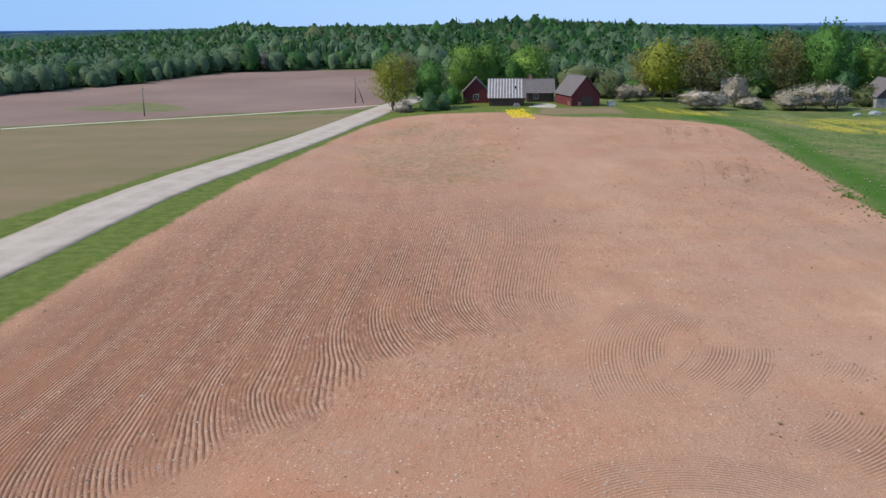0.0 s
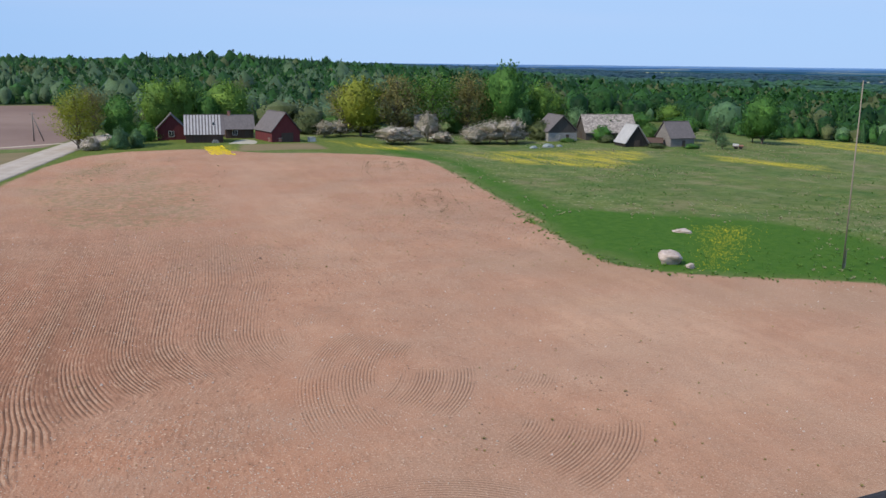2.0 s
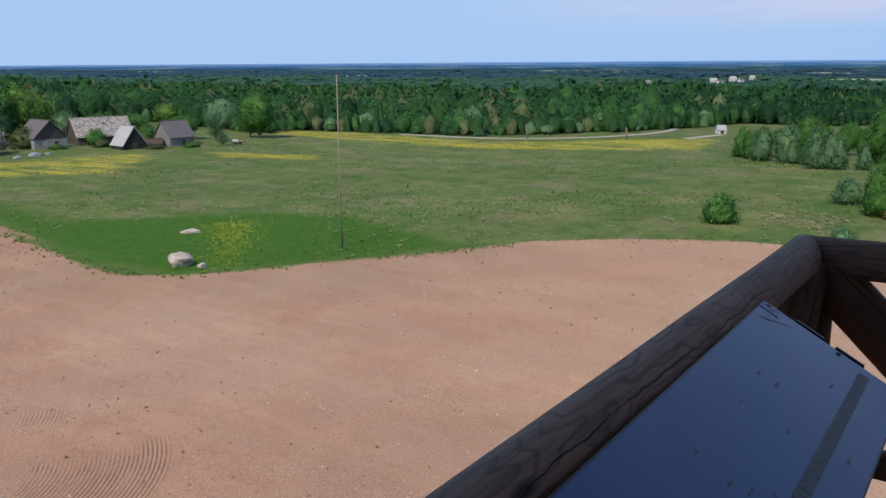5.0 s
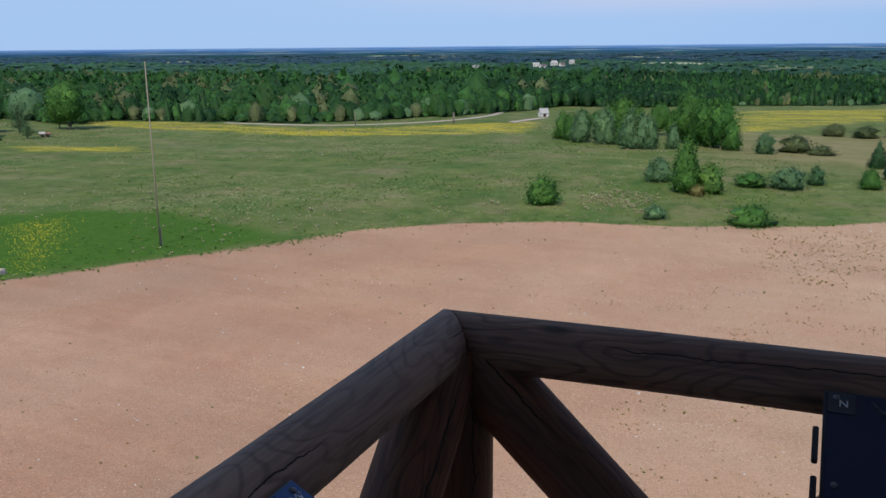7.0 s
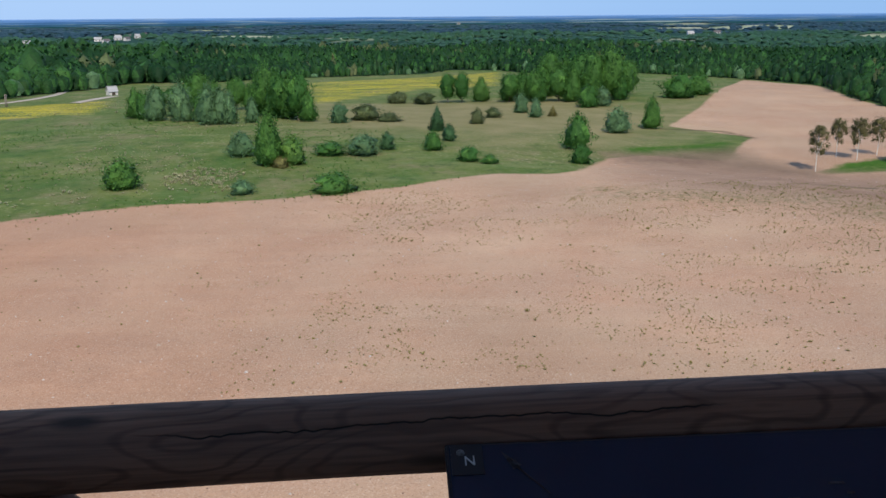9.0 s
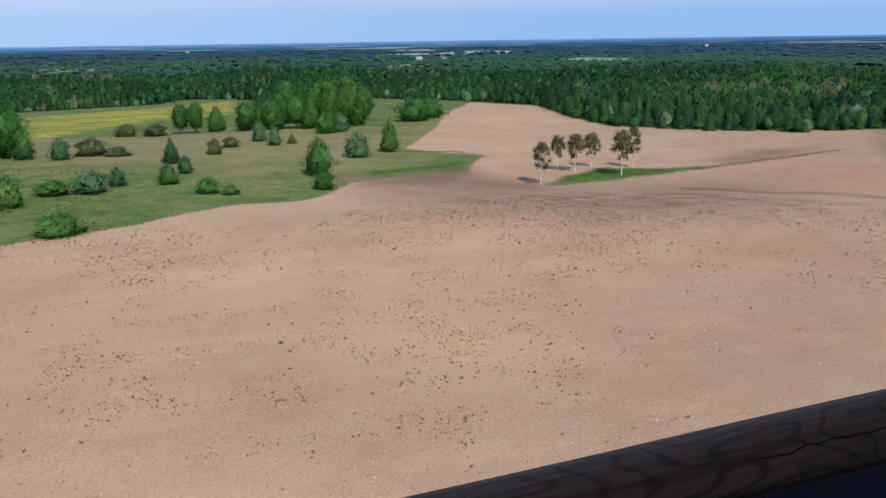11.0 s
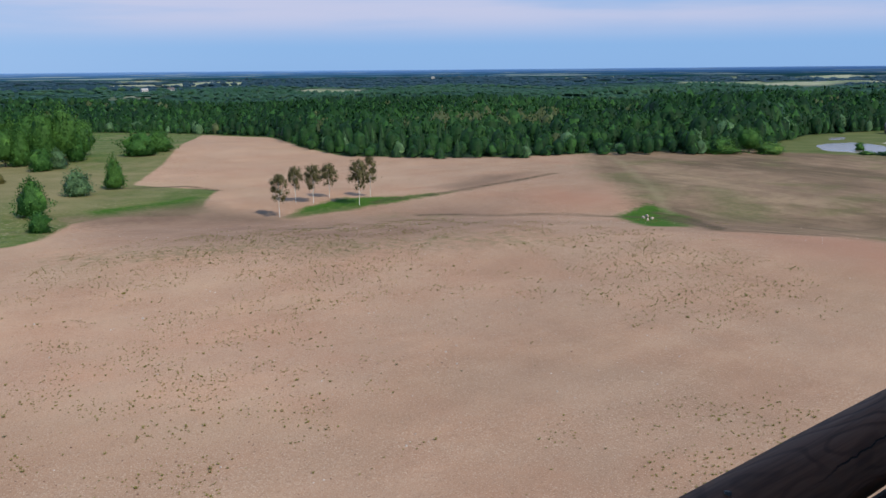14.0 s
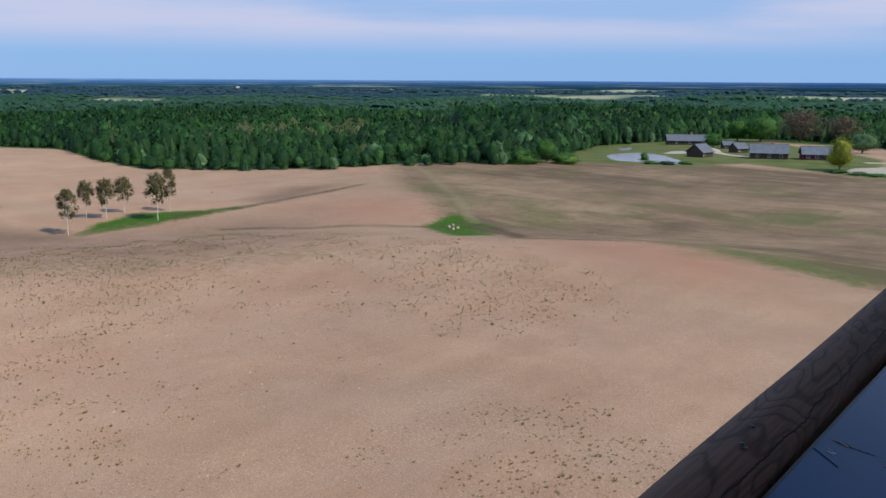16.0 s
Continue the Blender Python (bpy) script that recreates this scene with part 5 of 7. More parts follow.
# trees about the farms
for x, y, h, w, kind, leaf, label in [
        (-2.9, 177.5, 11.0, 8.0, "airy", YELLOW_LEAF, "tall roadside tree just coming into leaf"),
        (4.8, 179.7, 9.5, 7.2, "round", GREEN_LEAF, "dense green tree beside a farmyard"),
        (13.5, 200.1, 12.3, 9.3, "round", FRESH_LEAF, "bright green spreading tree behind a shed"),
        (18.6, 202.7, 12.8, 7.9, "round", FRESH_LEAF, "bright green tree behind a shed"),
        (29.1, 204.8, 12.1, 10.6, "round", FRESH_LEAF, "bright yellow-green spreading tree behind a farmhouse"),
        (24.1, 201.4, 9.1, 6.0, "round", GREEN_LEAF, "green tree behind a shed"),
        (-0.0, 209.8, 10.7, 8.1, "airy", BROWN_LEAF, "half-bare budding tree beside the road"),
        (9.8, 190.0, 4.1, 5.7, "bush", GREEN_LEAF, "green garden shrub beside a shed"),
        (4.4, 173.4, 4.1, 3.8, "bush", GREY_LEAF, "grey-green garden shrub near a shed"),
        (7.4, 175.1, 3.4, 3.2, "bush", GREY_LEAF, "small grey-green garden shrub"),
        (-0.6, 173.0, 2.5, 4.0, "bush", BLOSSOM, "pale flowering shrub by the road"),
        (57.6, 195.5, 13.3, 11.2, "round", YELLOW_LEAF, "yellow-green spreading maple in bloom"),
        (67.7, 199.4, 14.2, 13.0, "airy", BROWN_LEAF, "large half-bare budding tree"),
        (76.8, 199.0, 14.4, 12.5, "airy", FRESH_LEAF, "tall thin-leaved budding tree"),
        (85.9, 198.0, 14.9, 10.4, "airy", BROWN_LEAF, "tall brownish budding tree"),
        (92.3, 199.8, 13.3, 8.1, "column", GREEN_LEAF, "green tree beside a tall birch"),
        (94.6, 194.2, 17.3, 10.2, "round", GREEN_LEAF, "very tall dense green birch"),
        (104.1, 195.3, 12.0, 9.0, "round", FRESH_LEAF, "bright green tree behind a farmhouse"),
        (96.3, 188.9, 7.1, 5.0, "round", SPRUCE_LEAF, "dark tree beside a farmhouse"),
        (57.1, 208.9, 11.3, 8.2, "airy", BROWN_LEAF, "half-bare tree behind a garden"),
        (130.3, 159.7, 6.9, 4.5, "airy", GREY_LEAF, "thin pale tree beside a shed"),
        (142.6, 158.8, 11.2, 8.6, "round", GREEN_LEAF, "dense green tree at a wood edge"),
        (143.3, 162.8, 7.5, 5.6, "round", GREEN_LEAF, "green tree at a wood edge"),
        (109.9, 175.0, 3.4, 5.8, "bush", GREEN_LEAF, "green shrub in front of a barn"),
        (167.4, 226.0, 6.4, 10.9, "round", FRESH_LEAF, "fresh green tree behind a house"),
        (130.7, 236.8, 9.1, 8.6, "round", FRESH_LEAF, "fresh green tree behind a house"),
        (119.1, 169.8, 4.0, 5.4, "bush", MID_LEAF, "green shrub behind a shed"),
        (115.6, 181.5, 6.4, 9.7, "round", GREEN_LEAF, "green tree behind a barn"),
        (110.2, 187.1, 6.6, 6.4, "round", GREY_LEAF, "pale tree between house and barn"),
        (122.5, 179.4, 6.1, 8.4, "round", GREEN_LEAF, "dark green tree behind a shed"),
        (128.3, 169.6, 5.7, 8.3, "round", GREEN_LEAF, "dark green tree behind an old house"),
        (96.9, 181.0, 4.4, 6.0, "bush", OLIVE_LEAF, "brownish shrub beside a house"),
        (100.2, 174.0, 1.0, 3.9, "bush", MID_LEAF, "low weeds beside a house wall"),
        (111.9, 156.4, 1.1, 4.2, "bush", OLIVE_LEAF, "low weeds before a timber shed"),
        (118.6, 153.3, 1.1, 3.8, "bush", GREEN_LEAF, "low weeds before an old house"),
        (124.3, 150.1, 3.0, 2.5, "airy", GREY_LEAF, "thin young tree beside an old house"),
        (107.9, 169.4, 1.8, 3.9, "bush", OLIVE_LEAF, "low brownish shrub before a barn"),
        (59.9, -183.6, 6.4, 5.0, "round", YELLOW_LEAF, "yellow-green tree beside a farmyard"),
        (114.1, -315.1, 11.4, 15.2, "airy", ROSE_LEAF, "broad reddish budding tree behind farmhouses"),
        (100.2, -316.2, 9.6, 11.7, "airy", ROSE_LEAF, "reddish budding tree behind farmhouses"),
        (73.0, -243.9, 5.3, 7.4, "round", GREY_LEAF, "grey-green tree behind a farmyard"),
        (122.2, -299.8, 8.9, 11.0, "round", GREEN_LEAF, "dark green tree behind farmhouses"),
        (130.6, -300.4, 7.5, 8.0, "round", GREEN_LEAF, "green tree behind farmhouses"),
        (112.9, -148.1, 3.2, 8.8, "bush", GREEN_LEAF, "wide green shrub at the wood edge"),
        (110.2, -154.0, 5.0, 4.8, "round", GREEN_LEAF, "rounded tree at the wood edge"),
        (95.0, -170.9, 0.7, 4.1, "bush", GREEN_LEAF, "low reeds and shrubs on the pond bank"),
        (92.0, -172.7, 0.7, 4.4, "bush", SPRUCE_LEAF, "low dark shrub on the pond bank"),
        (89.3, -175.8, 0.6, 3.7, "bush", GREEN_LEAF, "low reeds and shrubs on the pond bank"),
        (59.2, -179.8, 0.7, 4.9, "bush", SPRUCE_LEAF, "low dark hedge beside a gravel yard"),
        (54.6, -178.3, 0.6, 5.0, "bush", SPRUCE_LEAF, "low dark hedge beside a gravel yard"),
        (50.7, -177.3, 0.6, 4.3, "bush", GREEN_LEAF, "low dark hedge beside a gravel yard"),
        (118.0, -253.0, 4.4, 6.2, "round", GREEN_LEAF, "dark green tree behind timber houses"),
        (149.3, -284.0, 4.7, 8.0, "round", GREEN_LEAF, "dark green tree behind a timber house"),
        (106.4, -155.3, 2.4, 6.0, "bush", MID_LEAF, "rounded shrub at the wood edge"),
        (100.0, -177.6, 1.8, 2.0, "bush", GREEN_LEAF, "small shrub on the pond bank"),
]:
    plant("shrub" if kind == "bush" else "tree", x, y, h, w, kind, leaf, label, "shrub" if kind == "bush" else "tree", "farm trees")
for x, y, h, w in [(48.5, 193.6, 3.7, 5.0), (53.1, 196.8, 3.8, 5.4), (59.1, 176.6, 3.9, 6.5), (62.7, 176.9, 3.5, 5.8), (71.4, 178.5, 2.4, 5.9), (69.1, 182.1, 6.6, 4.8),
                   (78.5, 177.1, 3.9, 5.8), (81.5, 175.8, 4.9, 6.3), (85.1, 174.3, 5.4, 6.0), (88.3, 176.1, 5.0, 4.6), (-53.5, 338.2, 6.7, 5.2), (77.6, 175.0, 3.6, 4.8)]:
    plant("apple_tree", x, y, h, w * 1.1, "orchard", BLOSSOM, "apple tree covered in white and pink blossom", "tree", "orchard trees")
for x, y, h, w, leaf, label in [
        (47.0, 203.0, 4.6, 7.5, OLIVE_LEAF, "brownish budding underbrush behind an orchard"), (54.0, 206.5, 4.0, 7.0, MID_LEAF, "green underbrush behind an orchard"),
        (62.3, 206.0, 5.2, 8.0, OLIVE_LEAF, "brownish budding underbrush behind an orchard"), (70.5, 204.5, 4.4, 7.0, BROWN_LEAF, "yellowish budding underbrush behind an orchard"),
        (77.5, 203.5, 5.4, 8.5, OLIVE_LEAF, "brownish budding underbrush behind an orchard"), (84.5, 201.5, 4.8, 7.0, MID_LEAF, "green underbrush behind an orchard"),
        (90.5, 191.5, 4.6, 6.5, OLIVE_LEAF, "brownish budding underbrush behind an orchard"), (99.0, 199.5, 5.0, 8.0, MID_LEAF, "green underbrush beside a farmhouse")]:
    plant("shrub", x, y, h, w, "bush", leaf, label, "shrub", "underbrush behind the orchard")


VILLAGE = [(1231.8, 391.8), (1043.1, 344.8), (1001.4, 343.0), (1047.2, 369.8), (1072.9, 409.6), (843.0, 364.6), (1115.7, -380.5), (1127.1, -351.8), (2293.0, -111.4), (1827.5, -1293.7), (2010.6, -1520.8)]


def wood_shapes():
    """Crowns of woodland trees in unit space, in five grades of detail."""
    shapes = {}
    for grade, (count, size, sides, tiers) in enumerate(((130, 0.036, 6, 3), (38, 0.060, 5, 3), (14, 0.088, 5, 2), (5, 0.115, 4, 2), (4, 0.150, 4, 2))):
        for variant in range(6):
            r = np.random.default_rng(variant * 7 + grade)
            for kind in ("round", "column"):
                v, normals = shell_crown(kind, variant + 9, r, count, size, sides, tiers, loose=0.14 if grade < 2 else 0.05)
                v[:, :2] *= 1 + 0.9 * np.clip(0.38 - v[:, 2:3], 0, 0.4)
                if kind == "column":
                    v[:, :2] *= 1 - 0.45 * np.clip(v[:, 2:3] - 0.35, 0, 0.65)
                normals[:, 2] = np.maximum(normals[:, 2], -0.05) + 0.28
                if grade > 2:
                    v, normals = (v, normals * [0.8, 0.8, 0.5] + [0, 0, 0.35]) if grade == 3 else (v[count * 4:], normals[count * 4:] * [0.5, 0.5, 0.0] + [0, 0, 0.7])
                v[:, 2] = np.clip(v[:, 2], -0.01, None)
                shapes[kind, grade, variant] = v, normals
            # conifers: drooping boughs round a slim cone
            q, h = r.uniform(0, 2 * math.pi, count), np.sqrt(r.uniform(0.0, 0.96, count))
            h = 1 - h
            reach = 0.5 * (1 - h) ** 0.85 * r.uniform(0.75, 1.15, count) + 0.015
            d = np.stack([np.cos(q), np.sin(q)], 1)
            tip = np.stack([d[:, 0] * reach, d[:, 1] * reach, h - 0.03], 1)
            root = np.stack([d[:, 0] * reach * 0.25, d[:, 1] * reach * 0.25, h + 0.05], 1)
            wing = np.stack([-d[:, 1], d[:, 0], np.zeros(count)], 1) * (size * 1.5 * (1.15 - h))[:, None]
            mid = tip * 0.6 + root * 0.4
            v = np.stack([root, mid - wing - [0, 0, 0.02], tip, mid + wing - [0, 0, 0.02]], 1).reshape(-1, 3)
            up = np.stack([d[:, 0] * 0.8, d[:, 1] * 0.8, np.full(count, 0.55)], 1) + r.normal(size=(count, 3)) * 0.15
            normals = np.repeat(up, 4, 0)
            w = np.arange(sides + 1) * 2 * math.pi / sides
            wall, out = [], []
            for (z0, w0), (z1, w1) in zip(((0.0, 0.36), (0.45, 0.22)), ((0.45, 0.22), (0.97, 0.012))):
                for k in range(sides):
                    for a, z, wide in ((w[k], z0, w0), (w[k + 1], z0, w0), (w[k + 1], z1, w1), (w[k], z1, w1)):
                        wall.append((math.cos(a) * wide, math.sin(a) * wide, z))
                        out.append((math.cos(a), math.sin(a), 0.35))
            v, normals = np.concatenate([v, np.array(wall)]), np.concatenate([normals, np.array(out)])
            v[:, 2] = np.clip(v[:, 2], -0.01, None)
            shapes["spruce", grade, variant] = v, normals
    return shapes


def build_woods():
    """The woods to the horizon: closed canopy of many crowns, coarser far off."""
    rng = np.random.default_rng(11)
    shapes = wood_shapes()
    placed = {}
    rows, radius = [], 172.0
    while radius < 2350:
        step = 4.3 if radius < 330 else (7.5 if radius < 520 else radius / 26)
        rows.append((radius, step))
        radius += step
    for radius, step in rows:
        across = 3.3 if radius < 330 else (radius / 115 if radius < 520 else radius / 130)
        turn = math.degrees(across / radius)
        for bearing in np.concatenate([np.arange(-44.0, 75.0, turn), np.arange(75.0, 170.0, turn * (0.66 if radius < 520 else 0.9))]):
            edge = float(np.interp(bearing, EDGE_BEARING, EDGE_RADIUS))
            rr = radius + rng.uniform(-0.5, 0.5) * step
            d = rr - edge
            if d < -3.5:
                continue
            b = radians(bearing + rng.uniform(-0.5, 0.5) * turn)
            x, y = rr * math.sin(b), rr * math.cos(b)
            if rr < 400 and inside(np.array([x]), np.array([y]), YELLOWS[4])[0] > -3:
                continue
            if rr > 900 and noise.noise((x * 0.004, y * 0.004, 1.7)) > (0.45 if bearing < 105 else 0.30):
                continue
            if rr > 700 and any((x - px) ** 2 + (y - py) ** 2 < 30 ** 2 or (x - px * 0.96) ** 2 + (y - py * 0.96) ** 2 < 26 ** 2 for px, py in VILLAGE):
                continue
            crest = rr > 470 and 3 < bearing < 15
            stand = noise.noise((x * 0.014, y * 0.014, 5.0)) + rng.normal() * 0.22
            firs = -0.02 if crest else (0.44 if bearing < 24 else (0.62 if bearing < 75 else 0.46))
            kind = "spruce" if stand > firs else ("column" if rng.random() < 0.15 else "round")
            rim = d < 9
            if rim and kind == "spruce" and rng.random() < 0.3:
                kind = "round"
            grade = 3 if bearing < -29 else 0 if d < 9 and rr < 360 else (1 if rr < 320 and d < 50 else (2 if rr < 470 else (3 if rr < 800 else 4)))
            low, high = (7.5, 11.5) if bearing < -10 else ((6.5, 10.0) if bearing < 0 else ((5.0, 7.5) if bearing < 30 and d < 60 else ((6.5, 9.5) if bearing < 75 else (5.4, 7.8))))
            tall = rng.uniform(low, high) * (1.0 + 0.24 * noise.noise((x * 0.02, y * 0.02, 9.0))) * rng.choice((0.82, 0.9, 0.95, 1.0, 1.0, 1.06, 1.16))
            tall *= 1.15 if -11.5 < bearing < -8.0 and rr > 420 else (0.8 if bearing < -11.5 else 1.0)
            tall *= 0.92 if kind == "spruce" and not crest else 1.0
            if -6 < bearing < 75 and rng.random() < 0.09:
                tall *= 1.28
            if rim:
                tall *= rng.choice((0.5, 0.75, 0.9, 1.0, 1.0))
            tall *= 0.62 if rr > 1000 else (1.0 if bearing < 40 else min(1.0, 0.62 + 0.38 * d / 30) * (1.3 if bearing > 139 else 1.0))
            if rr > 760:
                tall = rng.uniform(3.4, 5.6) * (1 + 1.1 * noise.noise((x * 0.006, y * 0.006, 3.3)))
            elif rr > 500:
                tall *= 1 - 0.25 * (rr - 500) / 260
            wide = tall * ({"spruce": 0.40, "column": 0.60, "round": 0.92} if bearing < 75 else {"spruce": 0.34, "column": 0.48, "round": 0.72})[kind] * rng.uniform(0.85, 1.15)
            wide = max(wide, across * (0.9 if bearing > 75 and rr < 520 else 0.95 if kind == "spruce" else 1.2) * (1.25 if rr > 760 else 1.0))
            # crowns past 760 m take the leaves with haze in the colour
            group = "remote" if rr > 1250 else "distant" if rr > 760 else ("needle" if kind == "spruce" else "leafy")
            chance = rng.random()
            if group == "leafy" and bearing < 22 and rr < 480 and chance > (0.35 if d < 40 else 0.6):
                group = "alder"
            elif group == "leafy" and chance < (0.04 if bearing < 24 else 0.12 if bearing < 60 else 0.01) + 0.9 * max(0, noise.noise((x * 0.014, y * 0.014, 6.0)) - 0.25):
                group = "budding"
            elif group == "leafy" and d < 16 and chance > 0.93:
                group, tall = "willow", tall * 0.8
            scrub = 0 < bearing < 30 and d < 45
            if scrub:
                tall *= 0.75
                group = "budding" if chance < 0.45 else group
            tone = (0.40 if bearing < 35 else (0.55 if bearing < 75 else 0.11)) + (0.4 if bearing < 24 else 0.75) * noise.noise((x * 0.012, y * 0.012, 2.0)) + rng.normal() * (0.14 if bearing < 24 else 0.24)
            # past 500 m the leaf tint is cut by a quarter
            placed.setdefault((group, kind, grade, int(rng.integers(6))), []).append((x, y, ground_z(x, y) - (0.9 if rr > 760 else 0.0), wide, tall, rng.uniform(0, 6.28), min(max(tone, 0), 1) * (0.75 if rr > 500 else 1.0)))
    for group, material, label in (("remote", REMOTE_HAZE_LEAF, "far forest with blue haze painted into its leaf colour"), ("distant", FAR_HAZE_LEAF, "distant dark green mixed forest with haze in its leaf colour"), ("budding", OLIVE_LEAF, "olive-brown budding trees within the woods"), ("alder", MUTED_LEAF, "dull grey-green trees at the wood edge"), ("willow", GREY_LEAF, "pale grey-green willows along the wood edge"), ("leafy", WOOD_LEAF, "mixed broadleaved woods in fresh spring leaf"), ("needle", NEEDLE_LEAF, "dark spruces scattered through the woods")):
        co, bend, tint = [], [], []
        for (g, kind, grade, variant), trees in placed.items():
            if g != group:
                continue
            v, normals = shapes[kind, grade, variant]
            x, y, z, wide, tall, q, tone = (np.array(trees).T[:, :, None])
            c, w = np.cos(q), np.sin(q)
            co.append(np.stack([(v[:, 0] * c - v[:, 1] * w) * wide + x, (v[:, 0] * w + v[:, 1] * c) * wide + y, v[:, 2] * tall + z], 2).reshape(-1, 3))
            k = tall / wide
            bend.append(np.stack([(normals[:, 0] * c - normals[:, 1] * w) * k, (normals[:, 0] * w + normals[:, 1] * c) * k, normals[:, 2] + 0 * c], 2).reshape(-1, 3))
            tint.append(np.repeat(tone, len(v), 1).ravel())
        co = np.concatenate(co).astype(np.float32)
        n = len(co)
        me = bpy.data.meshes.new("woods")
        me.vertices.add(n)
        me.vertices.foreach_set("co", co.ravel())
        me.loops.add(n)
        me.loops.foreach_set("vertex_index", np.arange(n, dtype=np.int32))
        me.polygons.add(n // 4)
        me.polygons.foreach_set("loop_start", np.arange(0, n, 4, dtype=np.int32))
        me.update()
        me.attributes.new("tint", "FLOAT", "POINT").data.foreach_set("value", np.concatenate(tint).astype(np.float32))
        soften(me, np.concatenate(bend))
        me.materials.append(material)
        tagged(new("woods", me), label, "woods", kind="stuff")


build_woods()


def build_distance():
    """Low wooded ridges on the horizon, haze painted into their colours, bluer with distance, with pale fields between
    them.
    """
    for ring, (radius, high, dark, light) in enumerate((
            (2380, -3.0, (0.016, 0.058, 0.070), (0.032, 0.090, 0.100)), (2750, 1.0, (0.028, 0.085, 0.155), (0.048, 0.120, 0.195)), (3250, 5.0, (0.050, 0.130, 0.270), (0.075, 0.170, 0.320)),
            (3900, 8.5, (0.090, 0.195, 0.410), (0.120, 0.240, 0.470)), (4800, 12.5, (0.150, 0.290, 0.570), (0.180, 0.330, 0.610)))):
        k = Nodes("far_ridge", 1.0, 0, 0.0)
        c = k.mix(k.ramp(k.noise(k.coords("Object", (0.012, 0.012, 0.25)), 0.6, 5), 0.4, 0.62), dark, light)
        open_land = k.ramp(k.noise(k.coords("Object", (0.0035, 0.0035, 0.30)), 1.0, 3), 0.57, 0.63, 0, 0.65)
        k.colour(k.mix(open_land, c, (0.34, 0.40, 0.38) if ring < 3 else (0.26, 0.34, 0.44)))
        verts, faces, n = [], [], 420
        for i in range(n):
            b = 2 * math.pi * i / n
            x, y = radius * math.sin(b), radius * math.cos(b)
            lift = high + 2.0 * noise.noise((x * 0.0012 + ring * 9, y * 0.0012, 0.5)) + 1.0 * noise.noise((x * 0.006, y * 0.006, 4.0 + ring))
            verts += [(x, y, -40), (x, y, lift), (x * 1.06, y * 1.06, -40)]
        for i in range(n):
            a, b = 3 * i, 3 * ((i + 1) % n)
            faces += [(a, b, b + 1, a + 1), (a + 1, b + 1, b + 2, a + 2)]
        tagged(link_mesh("backdrop", mesh_from("backdrop", verts, faces, k.mat)), "distant wooded plain, blue haze in its colour", "horizon", kind="structure")


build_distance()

# ---------------------------------------------------------------- buildings


